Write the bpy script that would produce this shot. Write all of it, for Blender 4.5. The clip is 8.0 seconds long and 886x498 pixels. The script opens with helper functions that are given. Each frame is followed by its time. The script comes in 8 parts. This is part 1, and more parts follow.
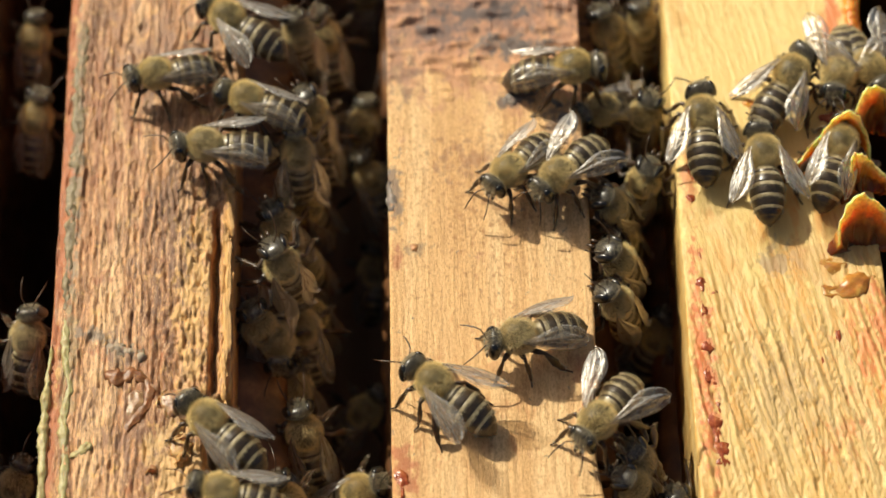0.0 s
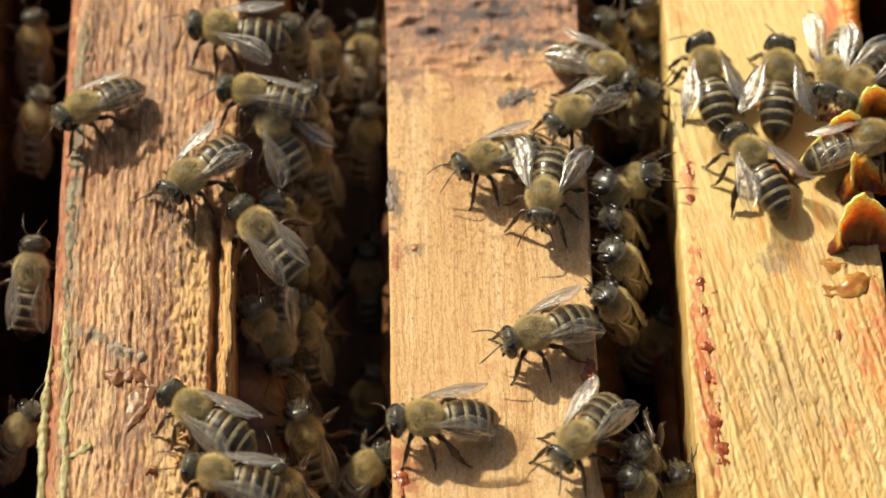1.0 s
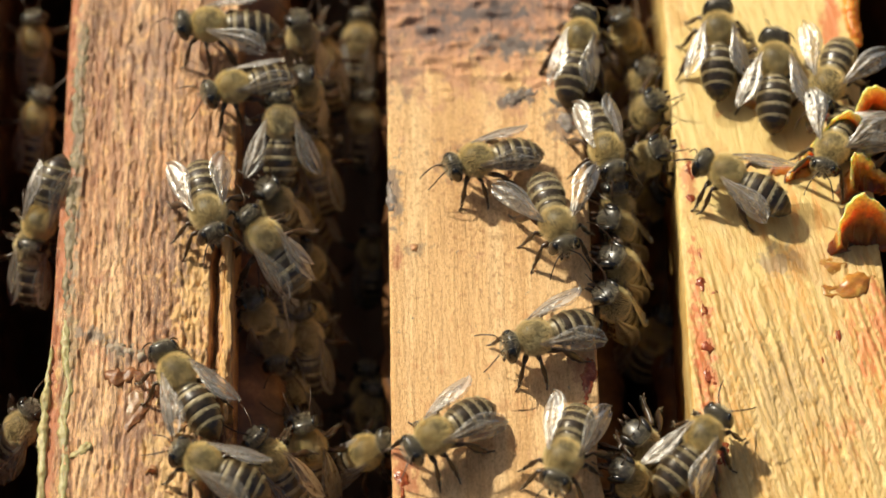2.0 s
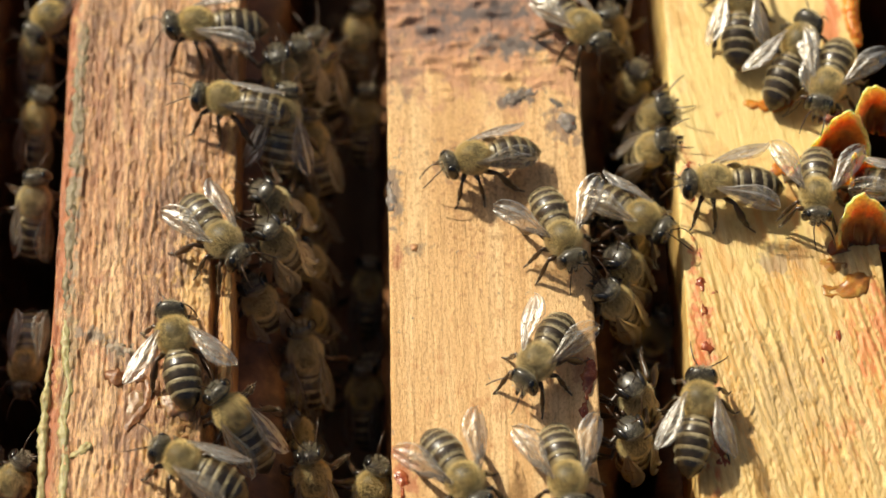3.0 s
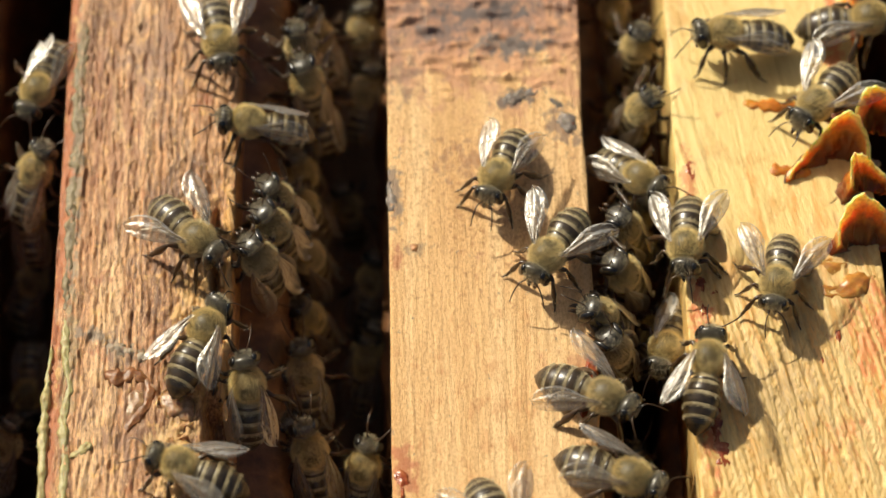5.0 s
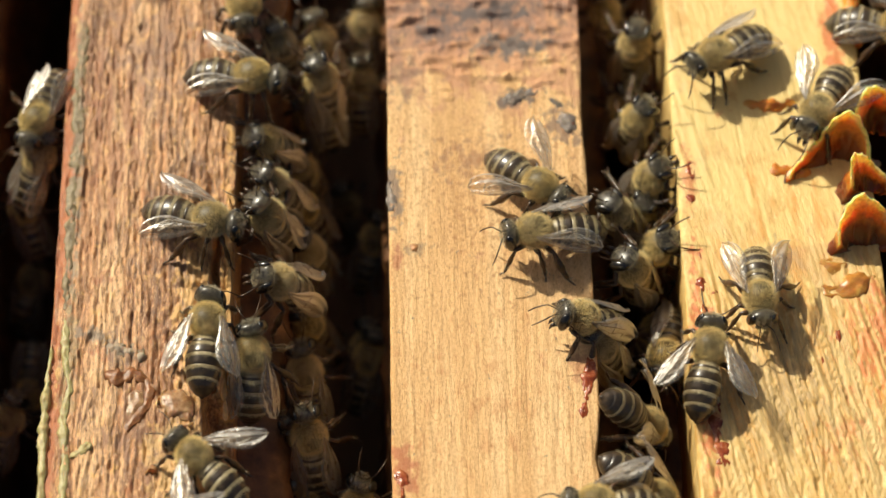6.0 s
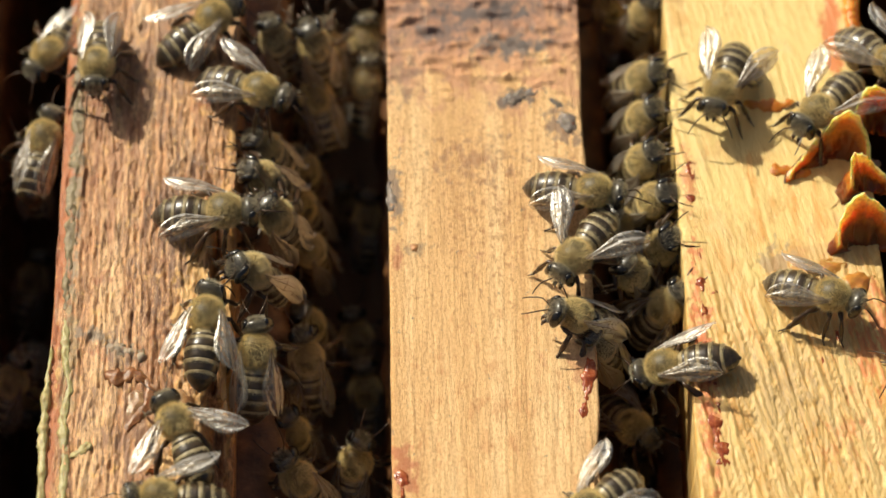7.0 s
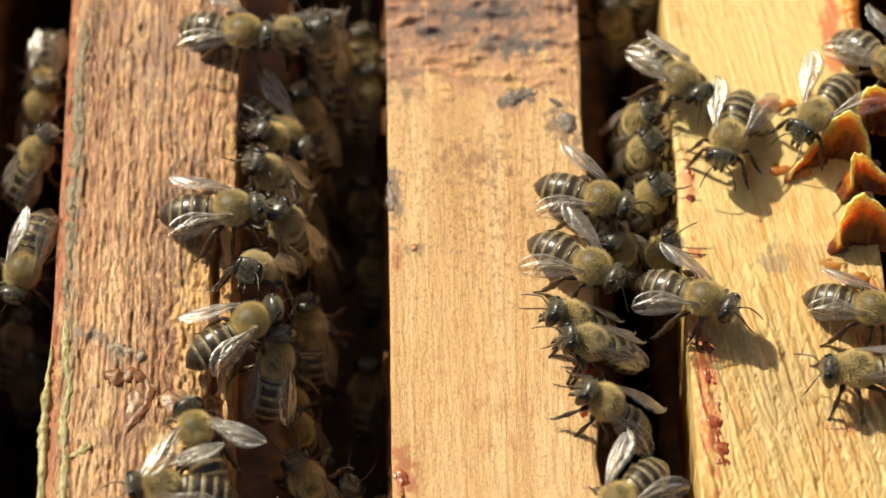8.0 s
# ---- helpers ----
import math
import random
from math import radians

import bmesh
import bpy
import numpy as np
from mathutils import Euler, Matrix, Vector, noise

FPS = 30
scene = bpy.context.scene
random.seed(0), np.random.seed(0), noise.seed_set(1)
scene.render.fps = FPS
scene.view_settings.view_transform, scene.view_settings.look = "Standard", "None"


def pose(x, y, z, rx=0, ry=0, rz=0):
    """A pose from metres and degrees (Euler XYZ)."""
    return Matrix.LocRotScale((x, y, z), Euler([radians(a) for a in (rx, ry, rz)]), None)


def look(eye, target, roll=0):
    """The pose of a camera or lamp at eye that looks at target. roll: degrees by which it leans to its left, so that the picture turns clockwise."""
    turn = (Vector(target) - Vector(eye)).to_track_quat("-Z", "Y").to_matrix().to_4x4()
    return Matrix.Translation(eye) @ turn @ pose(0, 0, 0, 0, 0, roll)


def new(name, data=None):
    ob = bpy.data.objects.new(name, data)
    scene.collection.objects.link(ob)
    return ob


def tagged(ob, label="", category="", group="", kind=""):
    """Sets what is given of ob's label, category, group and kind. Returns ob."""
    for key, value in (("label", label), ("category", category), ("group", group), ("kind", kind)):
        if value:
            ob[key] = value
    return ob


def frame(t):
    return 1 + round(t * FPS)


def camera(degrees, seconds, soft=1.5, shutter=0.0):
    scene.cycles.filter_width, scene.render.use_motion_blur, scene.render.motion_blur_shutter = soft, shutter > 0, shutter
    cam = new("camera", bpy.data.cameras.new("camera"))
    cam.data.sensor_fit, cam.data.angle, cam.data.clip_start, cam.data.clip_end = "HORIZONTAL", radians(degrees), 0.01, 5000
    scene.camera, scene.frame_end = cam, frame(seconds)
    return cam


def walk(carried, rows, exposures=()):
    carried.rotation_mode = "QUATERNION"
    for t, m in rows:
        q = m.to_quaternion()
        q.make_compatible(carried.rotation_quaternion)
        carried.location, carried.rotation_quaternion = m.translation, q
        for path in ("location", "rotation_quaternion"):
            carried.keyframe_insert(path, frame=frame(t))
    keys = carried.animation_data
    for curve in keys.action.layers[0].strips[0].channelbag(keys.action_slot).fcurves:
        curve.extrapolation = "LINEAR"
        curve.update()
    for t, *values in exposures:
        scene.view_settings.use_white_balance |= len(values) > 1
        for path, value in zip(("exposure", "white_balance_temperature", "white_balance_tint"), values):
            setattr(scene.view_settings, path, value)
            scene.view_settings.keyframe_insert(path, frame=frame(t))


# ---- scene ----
# camera: it stands still above the open hive and looks down along the bars
EYE = (-0.00304, -0.15147, 0.26241)
AIM = (0.0, 0.0, 0.0)
cam = camera(19.06, 8.0, soft=1.5)
cam.data.dof.use_dof, cam.data.dof.focus_distance, cam.data.dof.aperture_fstop = True, 0.296, 17.0
walk(cam, [(0.0, look(EYE, AIM)), (8.0, look(EYE, AIM))])

# light: a sun behind the far left side, and a clear sky
SUN_FROM = Vector((-0.84, 0.82, 1.0)).normalized()
world = bpy.data.worlds.new("sky")
scene.world = world
world.use_nodes = True
sky = world.node_tree.nodes.new("ShaderNodeTexSky")
sky.sky_type, sky.sun_disc, sky.dust_density = "NISHITA", False, 7.0
sky.sun_elevation = math.asin(SUN_FROM.z)
sky.sun_rotation = math.atan2(SUN_FROM.x, SUN_FROM.y)
world.node_tree.nodes["Background"].inputs["Strength"].default_value = 0.062
world.node_tree.links.new(sky.outputs[0], world.node_tree.nodes["Background"].inputs["Color"])
sun = new("sun", bpy.data.lights.new("sun", "SUN"))
sun.data.energy, sun.data.angle, sun.data.color = 4.6, radians(0.55), (1.0, 0.935, 0.75)
sun.matrix_world = look(SUN_FROM * 2.0, (0, 0, 0))
scene.view_settings.exposure = 0.0

MM = 0.001


# ---------------------------------------------------------------- materials
class Mat:
    """A small hand for node materials."""

    def __init__(self, name):
        self.m = bpy.data.materials.new(name)
        self.m.use_nodes = True
        self.t = self.m.node_tree
        self.b = self.t.nodes["Principled BSDF"]
        self.out = self.t.nodes["Material Output"]

    def node(self, kind, **props):
        n = self.t.nodes.new(kind)
        if "operation" in props:
            n.operation = props["operation"]
        if "data_type" in props:
            n.data_type, n.blend_type = props["data_type"], props["blend_type"]
        if "vector_type" in props:
            n.vector_type = props["vector_type"]
        if "gradient_type" in props:
            n.gradient_type = props["gradient_type"]
        return n

    def link(self, a, b):
        self.t.links.new(a, b)

    def coords(self, scale, space="Object", turn=0.0):
        tc = self.node("ShaderNodeTexCoord")
        src = tc.outputs[space]
        if turn:
            tm = self.node("ShaderNodeMapping")
            tm.inputs["Rotation"].default_value = (0, 0, turn)
            self.link(src, tm.inputs["Vector"])
            src = tm.outputs[0]
        mp = self.node("ShaderNodeMapping")
        mp.inputs["Scale"].default_value = scale
        self.link(src, mp.inputs["Vector"])
        return mp.outputs[0]

    def noise(self, scale, vec, detail=4.0, rough=0.55, size=1.0, warp=0.0):
        n = self.node("ShaderNodeTexNoise")
        n.inputs["Scale"].default_value = size
        n.inputs["Detail"].default_value = detail
        n.inputs["Roughness"].default_value = rough
        n.inputs["Distortion"].default_value = warp
        self.link(self.coords(scale) if vec is None else vec, n.inputs["Vector"])
        return n.outputs["Fac"]

    def ramp(self, fac, stops):
        r = self.node("ShaderNodeValToRGB")
        e = r.color_ramp.elements
        while len(e) < len(stops):
            e.new(0.5)
        for el, (p, c) in zip(e, stops):
            el.position = p
            el.color = (c, c, c, 1) if isinstance(c, (int, float)) else (*c, 1)
        self.link(fac, r.inputs["Fac"])
        return r.outputs["Color"]

    def mix(self, fac, a, b, blend="MIX"):
        n = self.node("ShaderNodeMix", data_type="RGBA", blend_type=blend)
        for sock, v in ((n.inputs[0], fac), (n.inputs[6], a), (n.inputs[7], b)):
            if isinstance(v, (int, float)):
                sock.default_value = v
            elif isinstance(v, tuple):
                sock.default_value = (*v, 1)
            else:
                self.link(v, sock)
        return n.outputs[2]

    def bump(self, fac, strength, distance):
        n = self.node("ShaderNodeBump")
        n.inputs["Strength"].default_value = strength
        n.inputs["Distance"].default_value = distance
        self.link(fac, n.inputs["Height"])
        if self.b.inputs["Normal"].is_linked:
            self.link(self.b.inputs["Normal"].links[0].from_socket, n.inputs["Normal"])
        self.link(n.outputs[0], self.b.inputs["Normal"])

    def put(self, **kw):
        for k, v in kw.items():
            s = self.b.inputs[k.replace("_", " ")]
            if isinstance(v, (int, float)):
                s.default_value = v
            elif isinstance(v, tuple):
                s.default_value = (*v, 1) if s.type == "RGBA" else v
            else:
                self.link(v, s)
        return self


def wood(name, dark, mid, light, fibre, rough=0.6, coarse=1.0, relief=1.0, slant=0.0, pits=0.8, length=3.0, fine=3600.0, streak=0.9):
    """Worn pine: year rings and fibres along y, pores, and uneven weathering."""
    w = Mat(name)
    rings = w.noise(None, w.coords((330 * coarse, 9, 330 * coarse), turn=slant), 4, 0.6, 1.0, 0.5)
    grain = w.noise(None, w.coords((1700 * coarse, 130, 1700), turn=slant), 5, 0.7, 1.0, 0.3)
    flake = w.noise(None, w.coords((fine, fine / length, fine), turn=slant), 5, 0.75)
    broad = w.noise((55, 38, 55), None, 4, 0.6)
    col = w.ramp(rings, [(0.38, dark), (0.50, mid), (0.62, light)])
    col = w.mix(w.ramp(grain, [(0.38, streak), (0.51, 0.0)]), col, fibre)
    col = w.mix(w.ramp(flake, [(0.36, pits), (0.49, 0.0)]), col, fibre)
    col = w.mix(w.ramp(flake, [(0.51, 0.0), (0.64, 0.75)]), col, light)
    col = w.mix(w.ramp(broad, [(0.40, 0.0), (0.62, 0.35)]), col, mid)
    w.put(Roughness=w.ramp(flake, [(0.3, rough + 0.15), (0.7, rough - 0.08)]), Specular_IOR_Level=0.5)
    w.bump(grain, 0.8 * relief, 0.00028)
    w.bump(flake, 0.8 * relief, 0.00022)
    w.colour = col
    return w


def patch(w, at, size, edge, colour, amount=0.85, turn=0.0, fine=700.0, along=0.7, slant=0.0):
    """A patch of colour with a ragged rim (stain, wood tone, painted light or shade), round a place on the board, over
    what the material shows so far.
    """
    tc = w.node("ShaderNodeTexCoord")
    mp = w.node("ShaderNodeMapping", vector_type="TEXTURE")
    mp.inputs["Location"].default_value = (at[0] * MM, at[1] * MM, 0)
    mp.inputs["Rotation"].default_value = (0, 0, turn)
    mp.inputs["Scale"].default_value = (size[0] * MM, size[1] * MM, 0.02)
    w.link(tc.outputs["Object"], mp.inputs["Vector"])
    g = w.node("ShaderNodeTexGradient", gradient_type="SPHERICAL")
    w.link(mp.outputs[0], g.inputs[0])
    n = w.noise(None, w.coords((fine, fine * along, fine), turn=slant), 6, 0.65)
    spread = w.node("ShaderNodeMath", operation="MULTIPLY_ADD")
    spread.inputs[1].default_value, spread.inputs[2].default_value = 2.6, -0.8
    w.link(n, spread.inputs[0])
    m = w.node("ShaderNodeMath", operation="ADD")
    w.link(g.outputs["Fac"], m.inputs[0])
    w.link(spread.outputs[0], m.inputs[1])
    half = w.node("ShaderNodeMath", operation="MULTIPLY")
    half.inputs[1].default_value = 0.5
    w.link(m.outputs[0], half.inputs[0])
    w.colour = w.mix(w.ramp(half.outputs[0], [(edge * 0.5, 0.0), (edge * 0.5 + 0.15, amount)]), w.colour, colour)


def done(w):
    w.put(Base_Color=w.colour)
    return w.m


w = wood("pine_orange", (0.68, 0.38, 0.138), (0.84, 0.512, 0.215), (0.93, 0.63, 0.305), (0.50, 0.245, 0.085), 0.47, 0.8, 0.95, 0.0, 0.85, 2.2, 4600.0, 0.6)
# a band of grey and purplish propolis across the far end, and loose patches
patch(w, (5, 33), (44, 20), 0.82, (0.60, 0.29, 0.155), 0.75, 0.12, 350)
patch(w, (5, 34), (44, 15), 0.96, (0.44, 0.22, 0.14), 0.7, 0.08, 480)
patch(w, (5, 33), (44, 14), 1.14, (0.19, 0.12, 0.095), 0.65, 0.08, 650)
patch(w, (9, 28), (9, 4), 1.0, (0.14, 0.125, 0.115), 0.85, 0.1, 900)
patch(w, (0, 30), (8, 4), 1.08, (0.18, 0.13, 0.115), 0.8, -0.1, 900)
patch(w, (6, 33), (14, 3), 1.0, (0.10, 0.09, 0.09), 0.8, 0.05, 900)
patch(w, (-4.5, 24), (5, 8), 1.0, (0.26, 0.15, 0.11), 0.6, 0, 900)
# grey propolis scrap, its shaded near face painted in as dark colour
patch(w, (9.2, 20.5), (4, 2.2), 0.85, (0.12, 0.10, 0.09), 0.8, 0.3, 900)
patch(w, (14.5, 16.5), (3.5, 6), 0.9, (0.18, 0.11, 0.09), 0.7, 0.2, 900)
patch(w, (-5.6, 7.5), (1.8, 8), 0.9, (0.22, 0.16, 0.12), 0.8, 0, 900)
patch(w, (-3.4, 0.0), (4, 2.2), 1.05, (0.24, 0.16, 0.10), 0.6, 0, 900)
patch(w, (-5.4, -1), (2, 4), 1.0, (0.45, 0.12, 0.05), 0.6, 0, 900)
patch(w, (-5.0, -28), (3, 7), 0.95, (0.50, 0.13, 0.05), 0.7, 0, 700)
patch(w, (15.2, -15), (4, 5), 1.0, (0.48, 0.16, 0.07), 0.5, 0, 700)
patch(w, (4, 12), (16, 10), 1.18, (0.30, 0.14, 0.07), 0.6, 0, 900)
patch(w, (5, 5), (60, 70), 1.46, (0.42, 0.18, 0.06), 0.7, 0, 1500)
patch(w, (5, -20), (60, 60), 1.48, (0.58, 0.24, 0.08), 0.5, 0, 600)
wood_centre = done(w)

w = wood("pine_yellow", (0.69, 0.36, 0.082), (0.765, 0.49, 0.155), (0.84, 0.62, 0.27), (0.50, 0.24, 0.06), 0.40, 0.8, 0.65, -0.17, 0.4, 6.0, 2700.0, 0.55)
patch(w, (40, 21), (24, 34), 0.72, (0.82, 0.60, 0.215), 0.85, 0, 300)
for bx, by, bw, bl, bt in ((33.0, -4, 1.5, 13, 0.28), (35.5, -14, 1.3, 11, 0.34), (38.6, -6, 1.0, 13, 0.2), (41.4, -12, 1.0, 14, 0.16), (44.0, -9, 0.8, 12, 0.12), (46.2, -13, 0.9, 12, 0.1), (32.2, -22, 1.0, 9, 0.3), (40.2, -25, 0.9, 9, 0.22), (36.4, 6, 0.7, 10, 0.06), (40.6, 5, 0.7, 9, 0.04), (43.4, 4, 0.6, 8, 0.02)):
    patch(w, (bx, by), (bw, bl), 0.86, (0.80, 0.40, 0.10), 0.6, bt, 500, 0.3, -0.2)
patch(w, (47.5, 30), (2.2, 14), 0.85, (0.70, 0.16, 0.04), 0.8, 0, 500)
patch(w, (49.3, -11), (2.2, 12), 1.0, (0.68, 0.18, 0.06), 0.75, 0.1, 900, 0.4, -0.2)
patch(w, (47.0, -15), (3.0, 12), 1.14, (0.68, 0.2, 0.06), 0.7, 0.1, 1100, 0.35, -0.2)
patch(w, (44, -25), (9, 14), 1.22, (0.62, 0.22, 0.07), 0.65, 0, 1200, 0.35, -0.2)
patch(w, (29.3, -18), (1.9, 24), 0.92, (0.62, 0.13, 0.04), 0.75, 0, 700)
patch(w, (28.8, 9), (1.6, 10), 1.0, (0.66, 0.20, 0.07), 0.7, 0, 700)
patch(w, (38.3, -2.2), (5, 4), 0.95, (0.33, 0.22, 0.13), 0.65, 0.3, 700)
patch(w, (43.5, -2.5), (7, 4.5), 0.85, (0.62, 0.36, 0.13), 0.6, 0, 500)
patch(w, (48, -14), (11, 26), 1.30, (0.72, 0.22, 0.06), 0.75, 0, 1700, 0.22, -0.2)
patch(w, (38, -20), (20, 28), 1.12, (0.58, 0.385, 0.15), 0.72, 0, 1900, 0.28, -0.2)
patch(w, (38, -18), (24, 32), 1.40, (0.40, 0.26, 0.115), 0.62, 0, 2000, 0.25, -0.2)
patch(w, (28.6, -12), (1.7, 32), 1.08, (0.70, 0.18, 0.05), 0.75, 0, 1100)
wood_right = done(w)

w = wood("pine_weathered", (0.27, 0.115, 0.045), (0.60, 0.29, 0.115), (0.91, 0.57, 0.28), (0.15, 0.06, 0.027), 0.33, 0.75, 1.0, 0.0, 0.85, 4.0, 3400.0)
patch(w, (-44.6, 10), (2.6, 90), 0.75, (0.45, 0.14, 0.05), 0.85, 0, 300)
patch(w, (-42.6, 14), (1.5, 34), 0.88, (0.27, 0.23, 0.15), 0.8, 0.012, 700)
patch(w, (-42.2, -14), (2.0, 16), 0.95, (0.30, 0.24, 0.12), 0.6, 0, 700)
patch(w, (-34, 28), (14, 16), 1.08, (0.30, 0.17, 0.12), 0.6, 0, 500)
patch(w, (-39.5, -10.4), (5, 1.6), 0.9, (0.24, 0.20, 0.15), 0.75, -0.3, 900)
patch(w, (-34.0, -15.5), (4, 5), 1.0, (0.46, 0.20, 0.08), 0.7, 0.2, 900)
patch(w, (-36.5, -13), (6, 6), 1.05, (0.22, 0.15, 0.11), 0.6, 0, 700)
patch(w, (-31, 5), (10, 30), 1.10, (0.17, 0.08, 0.045), 0.75, 0, 1300, 0.16)
patch(w, (-38, 15), (9, 34), 1.1, (0.36, 0.14, 0.06), 0.7, 0, 800, 0.2)
patch(w, (-35, -22), (9, 18), 1.18, (0.28, 0.14, 0.08), 0.7, 0, 1200, 0.3)
patch(w, (-28, -6), (5, 24), 0.98, (0.82, 0.50, 0.18), 0.75, 0, 900, 0.5)
patch(w, (-29.5, -26), (6, 12), 0.9, (0.82, 0.52, 0.21), 0.75, 0, 500)
# strip beyond the split painted lighter, in place of sunlight on it
patch(w, (-24.7, -6), (1.0, 30), 0.7, (0.80, 0.46, 0.15), 0.85, 0, 700)
wood_left = done(w)

comb = Mat("brood_comb")
c_n = comb.noise((300, 300, 300), None, 5, 0.6)
comb.put(Base_Color=comb.ramp(c_n, [(0.3, (0.05, 0.02, 0.008)), (0.55, (0.18, 0.075, 0.026)), (0.75, (0.36, 0.17, 0.06))]), Roughness=0.5)
comb.bump(c_n, 0.6, 0.0006)
comb = comb.m

box_wood = done(wood("hive_box_wood", (0.22, 0.12, 0.06), (0.38, 0.23, 0.12), (0.5, 0.32, 0.18), (0.12, 0.06, 0.03)))


def waxy(name, deep, mid, pale, rough=0.35, size=500, sss=0.25, depth=1.0):
    w = Mat(name)
    n = w.noise((size, size, size), None, 5, 0.6)
    w.put(Base_Color=w.ramp(n, [(0.3, deep), (0.52, mid), (0.75, pale)]), Roughness=rough,
          Subsurface_Weight=sss, Subsurface_Radius=(0.0016, 0.0007, 0.0002), Subsurface_Scale=depth)
    w.bump(n, 0.5, 0.0002)
    return w.m


wax_amber = waxy("amber_wax", (0.42, 0.12, 0.012), (0.66, 0.24, 0.03), (0.85, 0.46, 0.10), 0.35, 350, 0.6)


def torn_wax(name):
    """Old wax at the foot, thin translucent wax at the torn rim; the ramp also paints in shade and backlit glow."""
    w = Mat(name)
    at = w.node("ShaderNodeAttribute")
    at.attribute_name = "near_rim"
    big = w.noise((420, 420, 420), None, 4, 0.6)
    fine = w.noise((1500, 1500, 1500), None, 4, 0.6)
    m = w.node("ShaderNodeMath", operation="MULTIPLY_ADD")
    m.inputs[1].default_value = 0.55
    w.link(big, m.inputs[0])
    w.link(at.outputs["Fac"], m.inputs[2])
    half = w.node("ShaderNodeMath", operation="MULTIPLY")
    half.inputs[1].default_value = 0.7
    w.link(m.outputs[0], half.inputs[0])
    # dark foot and amber rim colours stand in for shade and sun shining through
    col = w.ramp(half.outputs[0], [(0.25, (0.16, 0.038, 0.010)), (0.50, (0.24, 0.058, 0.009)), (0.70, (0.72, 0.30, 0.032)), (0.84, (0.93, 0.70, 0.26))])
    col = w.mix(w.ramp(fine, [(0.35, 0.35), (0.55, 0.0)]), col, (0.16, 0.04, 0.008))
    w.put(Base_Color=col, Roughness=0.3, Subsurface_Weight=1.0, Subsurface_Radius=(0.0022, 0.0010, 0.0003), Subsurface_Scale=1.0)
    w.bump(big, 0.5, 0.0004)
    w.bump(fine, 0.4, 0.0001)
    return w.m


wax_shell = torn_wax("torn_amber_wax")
wax_olive = waxy("olive_propolis", (0.27, 0.215, 0.085), (0.43, 0.36, 0.15), (0.56, 0.49, 0.25), 0.45, 1300)
prop_red = waxy("red_propolis", (0.15, 0.022, 0.008), (0.34, 0.070, 0.022), (0.58, 0.22, 0.085), 0.24, 1300)
prop_dark = waxy("grey_propolis", (0.10, 0.08, 0.068), (0.22, 0.175, 0.14), (0.40, 0.33, 0.27), 0.55, 900, 0.1)
prop_olive_grey = waxy("grey_olive_propolis", (0.14, 0.10, 0.05), (0.24, 0.18, 0.09), (0.36, 0.29, 0.16), 0.55, 1200, 0.1)
prop_brown = waxy("brown_propolis", (0.24, 0.10, 0.03), (0.48, 0.22, 0.08), (0.66, 0.40, 0.20), 0.5, 900, 0.15)

wax_burnt = waxy("red_brown_wax", (0.12, 0.045, 0.016), (0.24, 0.092, 0.028), (0.40, 0.19, 0.07), 0.34, 1700, 0.3)
prop_crust = waxy("grey_brown_crust", (0.20, 0.145, 0.095), (0.38, 0.29, 0.195), (0.55, 0.45, 0.32), 0.5, 1400, 0.1)
wax_pink = waxy("pinkish_wax", (0.19, 0.085, 0.036), (0.35, 0.19, 0.09), (0.58, 0.38, 0.22), 0.34, 1300, 0.35)
wax_honey = waxy("honey_brown_wax", (0.26, 0.09, 0.018), (0.50, 0.21, 0.04), (0.74, 0.44, 0.13), 0.3, 600, 0.5)
wax_gold = waxy("golden_wax", (0.34, 0.16, 0.05), (0.58, 0.33, 0.12), (0.80, 0.56, 0.26), 0.42, 1200, 0.2)


def chitin(name, a, b, rough, coat=0.0):
    c = Mat(name)
    n = c.noise((1500, 1500, 1500), None, 4, 0.6)
    c.put(Base_Color=c.ramp(n, [(0.35, a), (0.7, b)]), Roughness=rough, Coat_Weight=coat, Coat_Roughness=0.26)
    c.bump(n, 0.35, 0.00006)
    return c.m


bee_dark = chitin("dark_chitin", (0.018, 0.013, 0.008), (0.075, 0.047, 0.022), 0.33, 0.55)
bee_head = chitin("head_chitin", (0.022, 0.018, 0.013), (0.07, 0.058, 0.04), 0.34, 0.4)
bee_leg = chitin("leg_chitin", (0.022, 0.013, 0.007), (0.09, 0.042, 0.016), 0.35, 0.1)
bee_band = chitin("banded_down", (0.25, 0.19, 0.10), (0.52, 0.44, 0.27), 0.42, 0.1)
bee_under = chitin("thorax_chitin", (0.08, 0.061, 0.026), (0.16, 0.12, 0.05), 0.52)
bee_eye = chitin("compound_eye", (0.008, 0.007, 0.006), (0.02, 0.016, 0.012), 0.22, 0.5)


